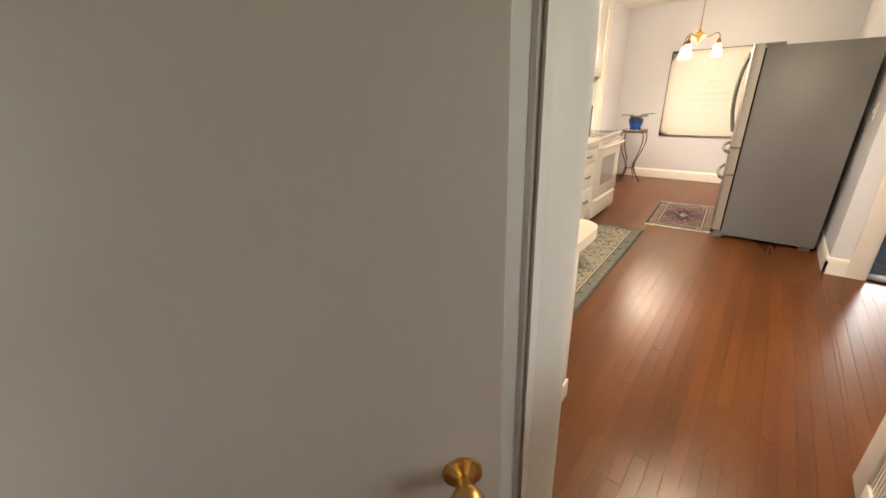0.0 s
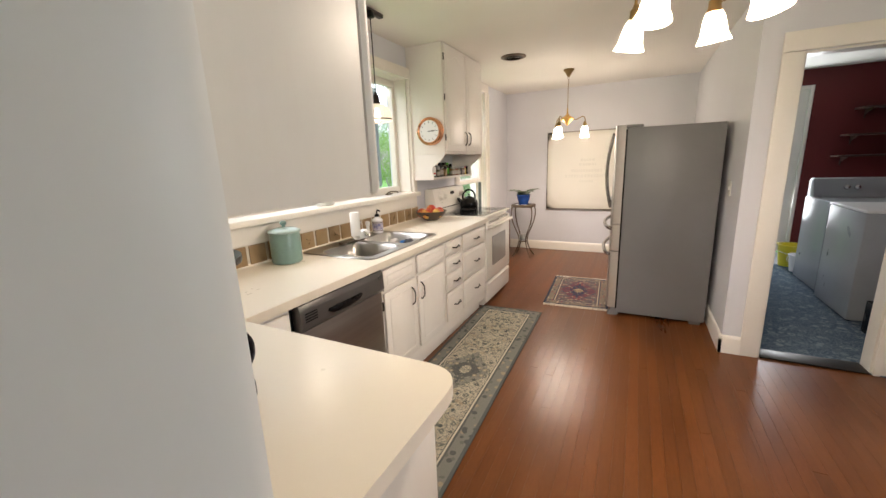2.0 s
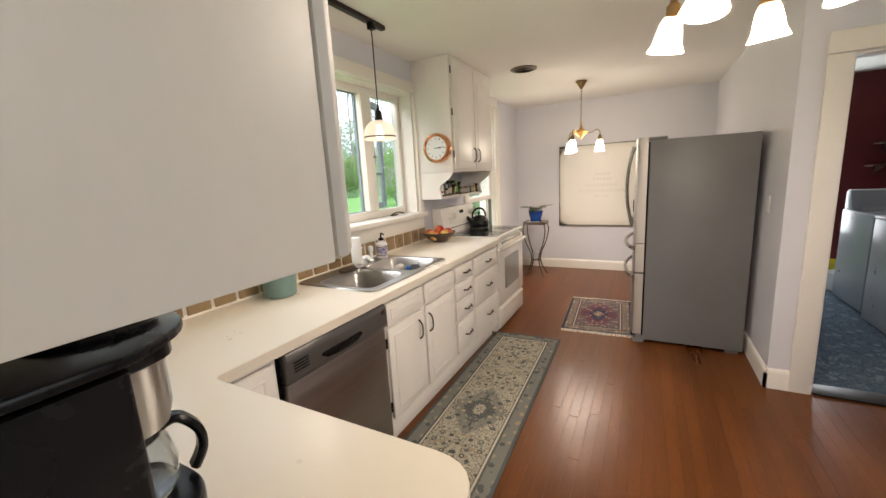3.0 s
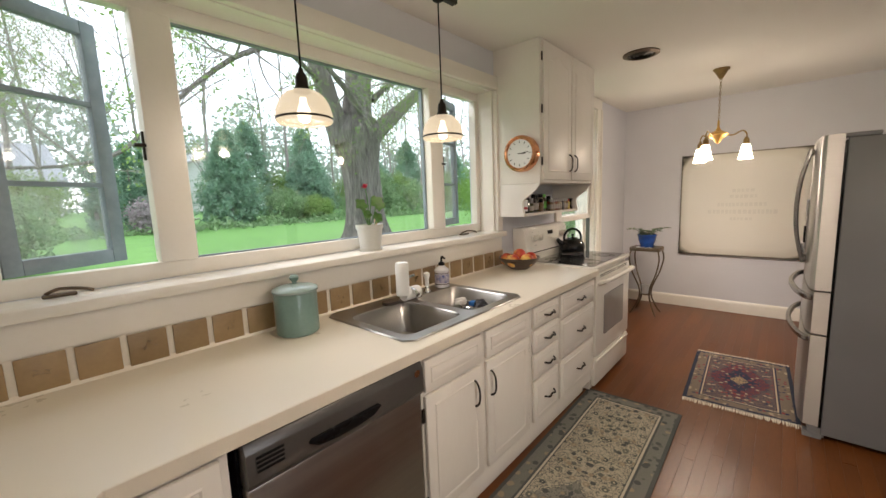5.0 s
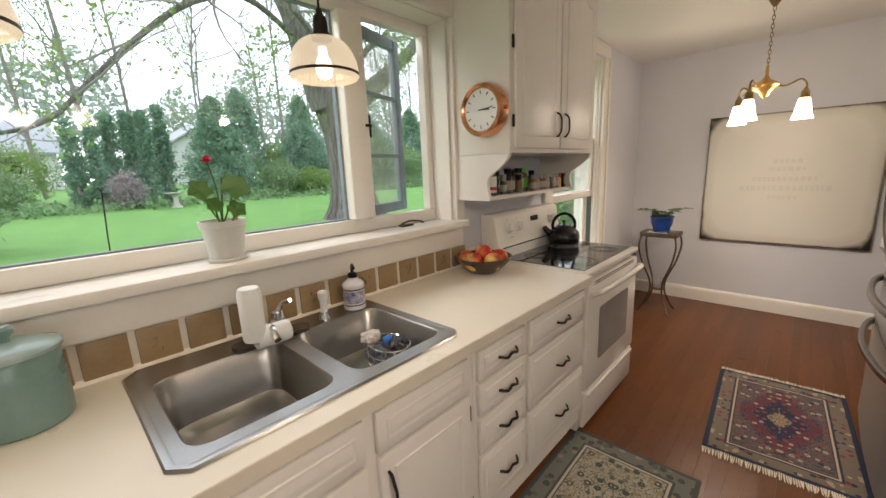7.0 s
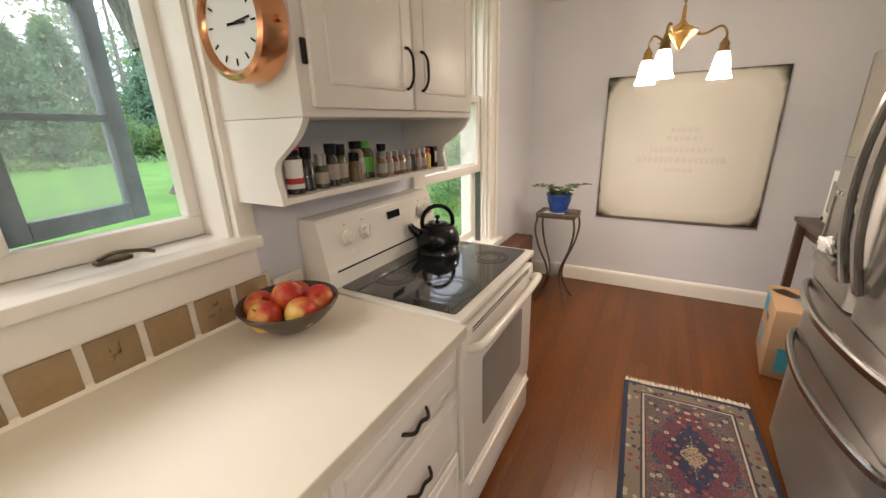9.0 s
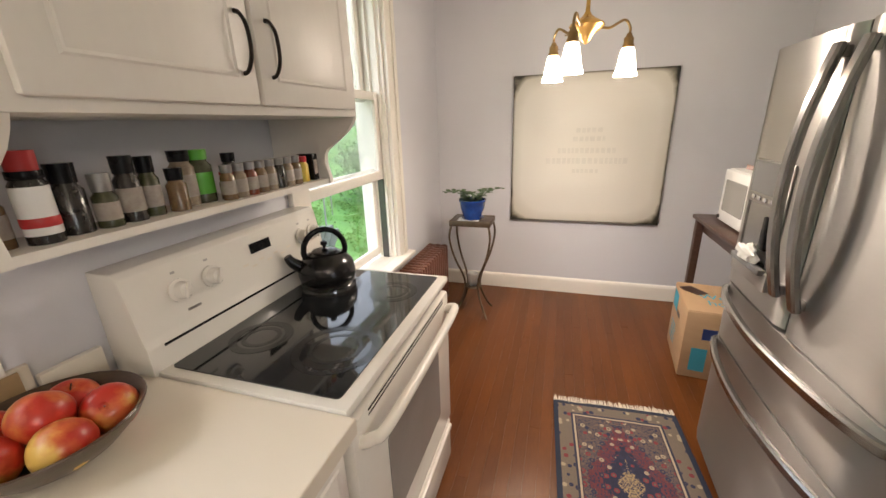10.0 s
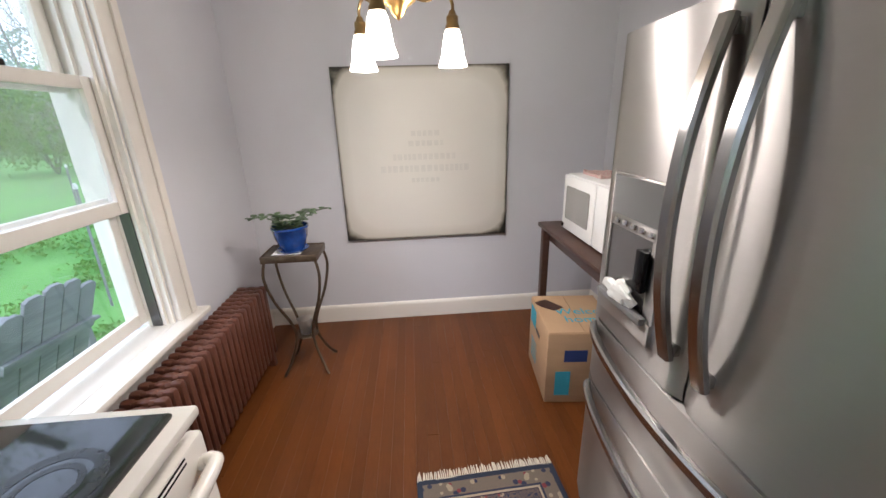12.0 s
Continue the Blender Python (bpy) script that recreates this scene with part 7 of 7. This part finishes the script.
def maple():
    rng = random.Random(7)
    t = thing("maple_tree", (-7.85, 7.3, gz(-7.85, 7.3)), "large old maple with furrowed grey bark and young leaves", "tree")
    base = gz(-7.85, 7.3)
    bm = bmesh.new()
    pts = smooth_path([(-7.85, 7.62, base - 0.15), (-7.85, 7.61, base + 0.25), (-7.88, 7.60, 1.3), (-7.90, 7.58, 2.2), (-7.92, 7.58, 2.9), (-7.95, 7.58, 3.45)], 14)
    rad = []
    for p in pts:
        h = p.z - base
        rad.append(0.43 + 0.26 * math.exp(-max(h, 0) * 3.2) + 0.16 * max(0.0, min(1.0, (p.z - 2.2) / 0.9)) ** 1.5 - 0.20 * max(0.0, (p.z - 3.1) / 0.35))
    bm_tube(bm, pts, rad, 132)
    for v in bm.verts:
        a = math.atan2(v.co.y - 7.59, v.co.x + 7.9)
        ridge = abs(noise.noise((math.cos(a) * 5.5, math.sin(a) * 5.5, v.co.z * 0.55))) + 0.5 * abs(noise.noise((math.cos(a) * 12, math.sin(a) * 12, v.co.z * 1.6 + 5)))
        f = 0.93 + 0.32 * min(ridge, 0.40) + 0.10 * noise.noise((math.cos(a) * 1.6, math.sin(a) * 1.6, v.co.z * 0.9))
        v.co.x, v.co.y = -7.9 + (v.co.x + 7.9) * f, 7.59 + (v.co.y - 7.59) * f
    part("trunk", bm, M_BARK, t)
    tips = []
    stems = [([(-7.95, 7.15, 2.85), (-8.0, 6.92, 3.6), (-8.0, 6.62, 4.6), (-8.2, 6.1, 6.0), (-8.5, 5.6, 7.6)], 0.30), ([(-7.95, 7.58, 3.0), (-7.95, 7.62, 3.7), (-7.9, 7.72, 4.8), (-7.8, 7.7, 6.2), (-7.6, 7.9, 8.2)], 0.43), ([(-7.95, 7.9, 2.95), (-7.9, 8.35, 3.35), (-7.9, 9.05, 3.9), (-7.8, 9.9, 4.7), (-7.5, 10.8, 6.2)], 0.25),
             ([(-8.0, 6.75, 4.1), (-7.4, 5.6, 4.40), (-6.75, 4.6, 3.95), (-6.9, 3.95, 3.45), (-7.05, 3.25, 2.72), (-7.1, 2.8, 2.25), (-7.15, 2.2, 2.05), (-7.2, 1.3, 2.0)], 0.055), ([(-8.15, 6.3, 5.2), (-7.0, 4.6, 5.3), (-6.0, 2.6, 4.6), (-5.6, 1.0, 3.6)], 0.05),
             ([(-7.75, 7.95, 3.9), (-7.7, 8.2, 4.15), (-7.6, 8.75, 4.63), (-7.5, 9.2, 5.4)], 0.085), ([(-7.5, 7.42, 3.5), (-7.4, 7.0, 3.85), (-7.35, 6.3, 4.5), (-7.3, 5.9, 5.2)], 0.085)]
    for pts, r in stems:
        sp_ = smooth_path(pts, 7)
        m_ = len(sp_)
        part("limb", tube(sp_, [r * (1 - 0.70 * k / m_) for k in range(m_)], 24), M_BARK, t)
        bm = bmesh.new()
        for k in range(10 if r < 0.2 else 8):
            q = sp_[rng.randint(m_ // 4, m_ - 1)]
            grow(bm, q, (rng.uniform(-0.2, 0.9), rng.uniform(-1, 0.6), rng.uniform(-0.6, 0.5)), rng.uniform(0.7, 1.5), 0.022, 2, tips, rng, 0.05, 3)
        tagged(part("twigs", bm, M_TWIG, t), kind="stuff")
    leaves_from("crown", tips, 0.031, M_YOUNG, t, 4, 0.13)


maple()


def thin_tree(x, y, h, seed, leaf, dens):
    rng = random.Random(seed)
    z = gz(max(x, -40), y)
    t = thing("slender_tree", (x, y, z), "slender bare-branched tree with sparse spring leaves", "tree", "trees at the back of the garden")
    tips = []
    bm = bmesh.new()
    lean = rng.uniform(-0.35, 0.35)
    pts = smooth_path([(x, y, z - 0.1), (x + lean, y + lean, z + h * 0.35), (x - lean, y + 2 * lean, z + h * 0.7), (x, y + 3 * lean, z + h)], 4)
    bm_tube(bm, pts, [0.085 * (1 - 0.85 * k / len(pts)) * h / 8 for k in range(len(pts))], 8)
    part("trunk", bm, M_TWIG, t)
    bm = bmesh.new()
    for k in range(11):
        q = pts[rng.randint(3, len(pts) - 1)]
        grow(bm, q, (rng.uniform(-1, 1), rng.uniform(-1, 1), rng.uniform(0.4, 1.4)), h * rng.uniform(0.18, 0.34), 0.030, 2, tips, rng, -0.05, 3)
    tagged(part("branches", bm, M_TWIG, t), kind="stuff")
    leaves_from("crown", tips, 0.048, leaf, t, dens + 1, 0.25)


rs = random.Random(3)
k = 0
for y in range(-8, 34, 3):
    for row in (0, 1):
        thin_tree(-20.5 - 5.5 * row + rs.uniform(-1.2, 1.2), y * 1.15 + rs.uniform(-1, 1) + row * 1.3, rs.uniform(7.5, 11), 100 + k, M_YOUNG if k % 3 else M_SPRING, rs.choice((2, 3, 4)))
        k += 1


def conifer(x, y, h, r, seed, name, label, group, material, n):
    rng = np.random.default_rng(seed)
    z = gz(max(x, -40), y)
    t = thing(name, (x, y, z), label, "tree", group)
    part("trunk", lathe([(0.07, -0.1), (0.06, h * 0.4), (0.01, h * 0.95), (0, h * 0.95)], (x, y, z), 8), M_TWIG, t)
    u = rng.uniform(0, 1, n) ** 0.75
    a = rng.uniform(0, 2 * math.pi, n)
    shape = np.where(u < 0.12, 0.7 + 2.5 * u, (1 - u) ** 0.62 * 1.08)
    lump = 1 + 0.16 * np.sin(a * 5 + u * 9 + seed) + 0.10 * np.sin(a * 11 - u * 23)
    tier = 0.80 + 0.28 * (1 - (u * h * 2.6 + 0.12 * np.sin(a * 3 + seed)) % 1.0)
    rr = r * shape * lump * tier * rng.uniform(0.45, 1.06, n)
    keep = np.array([noise.noise((rr[i] * math.cos(a[i]) * 2.6, rr[i] * math.sin(a[i]) * 2.6, u[i] * h * 2.6 + seed)) > -0.12 for i in range(n)])
    rr, a, u = rr[keep], a[keep], u[keep]
    pts = np.stack([x + rr * np.cos(a), y + rr * np.sin(a), z + 0.05 + u * h], 1)
    leaves_from("crown", pts, 0.050 + 0.010 * r, material, t, 4, 0.07)


for k, (y, h) in enumerate(((3.55, 2.55), (4.1, 2.6), (4.55, 2.8), (5.05, 2.9), (5.45, 2.95), (6.0, 3.2))):
    conifer(-17.2 + 0.2 * math.sin(k * 2), y, h + 0.1, 0.29, 20 + k, "arborvitae", "narrow dark green arborvitae in a garden row", "arborvitae row", M_CEDAR_HAZED, 2600)
conifer(-17.0, 7.7, 3.7, 1.25, 40, "spruce", "broad dark green evergreen in the garden", "evergreens", M_CEDAR_HAZED, 7000)
conifer(-18.5, 12.0, 3.2, 1.6, 41, "spruce", "broad dark green evergreen in the garden", "evergreens", M_CEDAR_HAZED, 6000)
conifer(-17.5, 15.5, 2.6, 1.7, 42, "spruce", "broad dark green evergreen in the garden", "evergreens", M_SHRUB, 5000)
conifer(-18.5, 0.0, 2.4, 1.5, 43, "spruce", "broad dark green evergreen in the garden", "evergreens", M_CEDAR_HAZED, 5000)


def shrub(x, y, r, h, seed, material, n, label, group):
    rng = np.random.default_rng(seed)
    z = gz(max(x, -40), y)
    t = thing("shrub", (x, y, z), label, "shrub", group)
    bm = bmesh.new()
    for k in range(7):
        a = k * 0.9 + seed
        bm_tube(bm, [(x, y, z - 0.05), (x + 0.3 * r * math.cos(a), y + 0.3 * r * math.sin(a), z + h * 0.5), (x + 0.6 * r * math.cos(a), y + 0.6 * r * math.sin(a), z + h * 0.85)], [0.02, 0.012, 0.005], 5)
    tagged(part("stems", bm, M_TWIG, t), kind="stuff")
    v = rng.normal(0, 1, (n, 3))
    v /= np.linalg.norm(v, axis=1, keepdims=True)
    f = rng.uniform(0.55, 1.0, (n, 1)) * (1 + 0.25 * np.sin(v[:, :1] * 7 + seed) * np.cos(v[:, 1:2] * 6))
    p = v * f * [r, r, h * 0.5] + [x, y, z + h * 0.52]
    leaves_from("foliage", p[p[:, 2] > z], 0.048, material, t, 3, 0.08)


shrub(-15.6, 4.55, 0.45, 1.1, 1, M_PINKB, 700, "small pinkish budding shrub in the flower bed", "garden shrubs")
for k, (x, y, r, h, m_) in enumerate(((-16.5, 1.6, 0.9, 1.3, M_SHRUB), (-16.8, 9.9, 0.9, 1.4, M_SHRUB), (-16.5, 11.2, 0.8, 1.1, M_YOUNG), (-16.4, 13.6, 1.0, 1.3, M_SHRUB), (-17.5, 18.5, 1.5, 1.9, M_SHRUB), (-17, 22, 1.5, 1.8, M_SPRING), (-17.2, -2.2, 1.2, 1.5, M_SHRUB), (-9.0, 1.4, 0.7, 1.2, M_SHRUB), (-12, 19.5, 1.3, 2.2, M_PINKB), (-9, 14.5, 1.4, 2.4, M_SPRING), (-14, 24, 2.0, 3.2, M_SPRING), (-4.2, 11.5, 1.0, 1.5, M_SHRUB), (-6.5, 17.5, 1.6, 2.6, M_SPRING))):
    shrub(x, y, r, h, 10 + k, m_, 1500, "rounded green garden shrub", "garden shrubs")
rs = random.Random(21)
for k in range(15):
    y = 8.6 + 1.25 * k + rs.uniform(-0.4, 0.4)
    if k % 3 == 1:
        conifer(-20.3 + rs.uniform(-1, 1), y, rs.uniform(3.4, 4.8), rs.uniform(1.3, 1.8), 60 + k, "spruce", "broad blue-green evergreen behind the flower bed", "evergreens", M_CEDAR_HAZED, 4200)
    else:
        shrub(-19.2 + rs.uniform(-1, 1), y, rs.uniform(1.1, 1.6), rs.uniform(1.9, 3.1), 80 + k, (M_SHRUB, M_SPRING, M_YOUNG)[k % 3], 2000, "tall loose spring shrub behind the flower bed", "garden shrubs")
for k in range(6):
    shrub(-21.5 + rs.uniform(-1, 1), -7.5 + 1.9 * k, rs.uniform(1.2, 1.7), rs.uniform(1.6, 2.6), 100 + k, (M_SHRUB, M_YOUNG)[k % 2], 1800, "tall loose spring shrub behind the flower bed", "garden shrubs")
# flower bed along the lawn's edge
bed = thing("flower_bed", (-15.7, 8, gz(-15.7, 8)), "bed of low spring perennials at the lawn's edge", "flower bed", kind="stuff")
rng = np.random.default_rng(5)
pp = np.stack([-15.6 + rng.normal(0, 0.45, 5200), rng.uniform(-4, 26, 5200), np.zeros(5200)], 1)
pp[:, 2] = [gz(a, b) + abs(c) for a, b, c in zip(pp[:, 0], pp[:, 1], rng.normal(0, 0.13, 5200) * (1 + 0.6 * np.sin(pp[:, 1] * 3)))]
leaves_from("perennials", pp, 0.09, M_SHRUB, bed, 1, 0.02)

M_STONE = mat("pale_stone", (0.52, 0.50, 0.46), (0.42, 0.40, 0.37), 0.8, scale=12, fine=80, bump=0.3)
bb = thing("bird_bath", (-14.6, 5.55, gz(-14.6, 5.55)), "pale stone bird bath on the lawn", "bird bath")
z = gz(-14.6, 5.55)
part("pedestal", lathe([(0.16, -0.02), (0.16, 0.04), (0.09, 0.08), (0.065, 0.2), (0.08, 0.38), (0.13, 0.41), (0, 0.41)], (-14.6, 5.55, z), 20), M_STONE, bb)
part("basin", lathe([(0.0, 0.405), (0.12, 0.405), (0.27, 0.455), (0.28, 0.48), (0.25, 0.475), (0.0, 0.44)], (-14.6, 5.55, z), 28), M_STONE, bb)
hk = thing("garden_stake", (-4.5, 2.9, gz(-4.5, 2.9)), "thin black iron garden stake in the lawn", "garden stake")
z = gz(-4.5, 2.9)
part("rod", tube([(-4.5, 2.87, z - 0.05), (-4.5, 2.90, 1.0), (-4.5, 2.925, 1.40)], 0.006, 6), M_IRON, hk)
part("hook", tube(smooth_path([(-4.5, 2.925, 1.38), (-4.5, 2.90, 1.42), (-4.5, 2.87, 1.40)]), 0.005, 6), M_IRON, hk)
# weathered garden chair outside the far window, seen from behind
M_GREYWOOD = mat("weathered_grey_wood", (0.30, 0.305, 0.31), (0.19, 0.193, 0.198), 0.85, scale=6, fine=60, bump=0.4, stretch=(1, 1, 6))
gch = thing("garden_chair", (-3.05, 6.55, gz(-3.05, 6.55)), "weathered grey wooden garden chair on the grass", "chair")
cmx = pose(-3.05, 6.55, gz(-3.05, 6.55), 0, 0, -95)
lean = cmx @ Matrix.Translation((0, 0.20, 0.10)) @ Matrix.Rotation(radians(-24), 4, "X")
for k in range(5):
    x0, top_z = -0.275 + k * 0.111, 0.95 - 0.022 * (k - 2) ** 2
    part("back_slat", turned(prism([(x0, 0.0), (x0 + 0.107, 0.0), (x0 + 0.107, top_z - 0.02), (x0 + 0.08, top_z), (x0 + 0.027, top_z), (x0, top_z - 0.02)], "y", 0.0, 0.022, 0.004), lean), M_GREYWOOD, gch)
for z0 in (0.10, 0.52):
    part("back_rail", turned(boxes(((-0.27, 0.023, z0), (0.275, 0.045, z0 + 0.07)), bevel=0.004), lean), M_GREYWOOD, gch)
for k in range(5):
    part("seat_slat", turned(boxes(((-0.28, -0.42 + k * 0.115, 0.34 - 0.032 * k), (0.28, -0.31 + k * 0.115, 0.36 - 0.032 * k)), bevel=0.004), cmx), M_GREYWOOD, gch)
for x0 in (-0.335, 0.295):
    part("arm", turned(boxes(((x0 - 0.05, -0.42, 0.55), (x0 + 0.09, 0.40, 0.575)), bevel=0.006), cmx), M_GREYWOOD, gch)
    part("front_leg", turned(boxes(((x0, -0.40, 0.0), (x0 + 0.04, -0.29, 0.55))), cmx), M_GREYWOOD, gch)
    part("rear_leg", turned(boxes(((x0, 0.27, 0.0), (x0 + 0.04, 0.36, 0.55))), cmx), M_GREYWOOD, gch)
# stakes and rough growth outside the far window
for x, y, h in ((-3.6, 8.2, 1.25), (-4.6, 9.9, 1.35), (-5.6, 10.6, 0.9)):
    z = gz(x, y)
    stk = thing("fence_stake", (x, y, z), "thin grey metal stake standing in the grass", "stake", "fence stakes")
    part("rod", tube([(x, y, z - 0.08), (x + 0.02, y, z + h * 0.6), (x + 0.015, y + 0.02, z + h)], 0.012, 6), M_GREYWOOD, stk)
    part("clip", lathe([(0.018, 0), (0.020, 0.02), (0.014, 0.05), (0, 0.05)], (x + 0.015, y + 0.02, z + h - 0.04), 8), M_WHITE, stk)
wg = thing("rough_grass", (-3.4, 8.2, gz(-3.4, 8.2)), "tufts of long grass and weeds below the window", "grass", kind="stuff")
rng = np.random.default_rng(31)
wx = rng.uniform(-5.6, -2.1, 5200)
wy = rng.uniform(5.2, 11.5, 5200)
keep = np.array([noise.noise((a * 1.4, b * 1.4, 3.0)) > -0.02 for a, b in zip(wx, wy)])
wx, wy = wx[keep], wy[keep]
tuft = np.array([gz(a, b) + 0.02 + abs(c) for a, b, c in zip(wx, wy, rng.normal(0, 0.055, len(wx)))])
leaves_from("tufts", np.stack([wx, wy, tuft], 1), 0.030, M_SPRING, wg, 3, 0.04)
# metal hoop edging seen past the right casement
he = thing("garden_hoop", (-3.2, 5.5, gz(-3.2, 5.5)), "scrolled iron garden hoop in the grass", "garden edging")
z = gz(-3.2, 5.5)
for dy_ in (0.0, 0.26):
    part("hoop", tube([(-3.2, 5.5 + dy_ + 0.13 * math.cos(a), 0.95 + 0.13 * math.sin(a)) for a in [math.pi * i / 12 for i in range(13)]], 0.006, 6), M_IRON, he)
    part("post", tube([(-3.2, 5.63 + dy_, z - 0.05), (-3.2, 5.63 + dy_, 0.95)], 0.006, 6), M_IRON, he)
part("post", tube([(-3.2, 5.37, z - 0.05), (-3.2, 5.37, 0.95)], 0.006, 6), M_IRON, he)

# far woods; distance haze is mixed into the leaf colours
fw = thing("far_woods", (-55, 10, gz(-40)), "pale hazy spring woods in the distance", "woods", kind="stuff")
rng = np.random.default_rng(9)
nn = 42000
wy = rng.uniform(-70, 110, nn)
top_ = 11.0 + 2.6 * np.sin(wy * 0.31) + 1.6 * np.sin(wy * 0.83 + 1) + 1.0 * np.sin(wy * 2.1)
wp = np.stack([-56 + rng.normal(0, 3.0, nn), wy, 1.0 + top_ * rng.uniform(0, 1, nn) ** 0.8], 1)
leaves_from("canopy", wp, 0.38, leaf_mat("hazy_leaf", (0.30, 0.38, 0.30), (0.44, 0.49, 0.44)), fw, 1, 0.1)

# neighbours' houses
def house(x, y, w, d, h, wall, roof, label, turn):
    z = gz(max(x, -40), y)
    t = thing("house", (x, y, z), label, "house", "neighbouring houses")
    m_ = pose(x, y, z, 0, 0, turn)
    part("wall", turned(boxes(((-d / 2, -w / 2, -0.3), (d / 2, w / 2, h))), m_), wall, t)
    part("gable", turned(prism([(-d / 2, h), (d / 2, h), (0, h + d * 0.32)], "y", -w / 2 + 0.02, w / 2 - 0.02), m_), wall, t)
    for s in (-1, 1):
        part("roof", turned(prism([(s * (d / 2 + 0.35), h - 0.12), (s * (d / 2 + 0.35), h + 0.02), (0, h + d * 0.32 + 0.28), (0, h + d * 0.32 + 0.12)], "y", -w / 2 - 0.4, w / 2 + 0.4), m_), roof, t)
    for k in range(3):
        yy_ = -w / 2 + w * (k + 0.5) / 3
        wd = part("window", turned(boxes(((d / 2 + 0.002, yy_ - 0.5, 1.0), (d / 2 + 0.05, yy_ + 0.5, 2.2)), bevel=0.01), m_), M_TRIM, t)
        part("pane", turned(boxes(((d / 2 + 0.051, yy_ - 0.42, 1.08), (d / 2 + 0.06, yy_ + 0.42, 2.12))), m_), M_COOKTOP, wd)


M_SIDING = mat("pale_siding", (0.60, 0.60, 0.60), (0.52, 0.52, 0.53), 0.7, scale=2, fine=40, bump=0.2, stretch=(1, 1, 8))
M_ROOF = mat("grey_shingles", (0.40, 0.42, 0.45), (0.33, 0.35, 0.37), 0.9, scale=4, fine=30, bump=0.6, dist=0.02)
house(-40, -3, 13, 8, 2.4, M_SIDING, M_ROOF, "pale sided house with grey shingled roof beyond the garden", 8)
house(-38, 12.6, 4, 5, 3.0, M_SIDING, M_ROOF, "small white gabled house beyond the garden", 95)


# ---- pieces of floor and backsplash, last ----
fl = tagged(new("floor", mesh_of("floor", boxes(((WX, -0.7, -0.06), (RX, END, -0.0145)), ((RX, -0.7, -0.06), (3.4, 4.14, -0.0145))), M_SUBFLOOR)), "reddish-brown strip wood floor", "floor", kind="structure")
PW = 0.0575
rp_ = random.Random(11)
x = WX
while x < 3.39:
    x1 = min(x + PW, 3.4)
    if x < RX < x1:
        x1 = RX
    y, top = -0.7 - rp_.uniform(0, 1.2), (END if x < RX - 0.001 else 4.14)
    while y < top:
        y1 = y + rp_.uniform(1.6, 3.4)
        a, b = max(y, -0.7), min(y1, top)
        if b - a > 0.05:
            zt_ = rp_.uniform(-0.0007, 0.0)
            c = 0.0003
            bm = bmesh.new()
            lo = [bm.verts.new(p) for p in ((x + 0.0002, a + 0.0002, -0.014), (x1 - 0.0002, a + 0.0002, -0.014), (x1 - 0.0002, b - 0.0002, -0.014), (x + 0.0002, b - 0.0002, -0.014))]
            mi = [bm.verts.new((v.co.x, v.co.y, zt_ - c)) for v in lo]
            hi = [bm.verts.new(p) for p in ((x + 0.0002 + c, a + 0.0002 + c, zt_), (x1 - 0.0002 - c, a + 0.0002 + c, zt_), (x1 - 0.0002 - c, b - 0.0002 - c, zt_), (x + 0.0002 + c, b - 0.0002 - c, zt_))]
            for r, s in ((lo, mi), (mi, hi)):
                for k in range(4):
                    bm.faces.new((r[k], r[(k + 1) % 4], s[(k + 1) % 4], s[k]))
            bm.faces.new(hi)
            pk = new("plank", mesh_of("plank", bm, M_FLOOR, 20))
            pk.parent = fl
        y = y1
    x = x1

TW = 0.1215
y = 1.908 - 4 * 0.1255
k = 0
M_MOTIF = mat("tile_relief", (0.23, 0.15, 0.075), (0.17, 0.105, 0.05), 0.45, scale=30, fine=90, bump=0.3)
while y < 4.16:
    y1 = min(y + TW - 0.010, 4.168)
    tl = part("tile", boxes(((-1.5675, y + 0.004, 0.922), (-1.5605, y1, 1.029)), bevel=0.003), M_TILE, bsp)
    if k % 2 == 0 and y1 - y > 0.1:
        cy, cz = (y + 0.004 + y1) / 2, 0.976
        bm = bmesh.new()
        rt_ = random.Random(k)
        for j in range(9):
            a = rt_.uniform(0, 6.28)
            oy, oz = rt_.uniform(-0.020, 0.020), rt_.uniform(-0.018, 0.018)
            leaf_bm(bm, (-1.5602, cy + oy, cz + oz), (0.02, math.cos(a), math.sin(a)), rt_.uniform(0.010, 0.020), 0.6, 0.02)
        part("relief", bm, M_MOTIF, tl)
    y += 0.1255
    k += 1
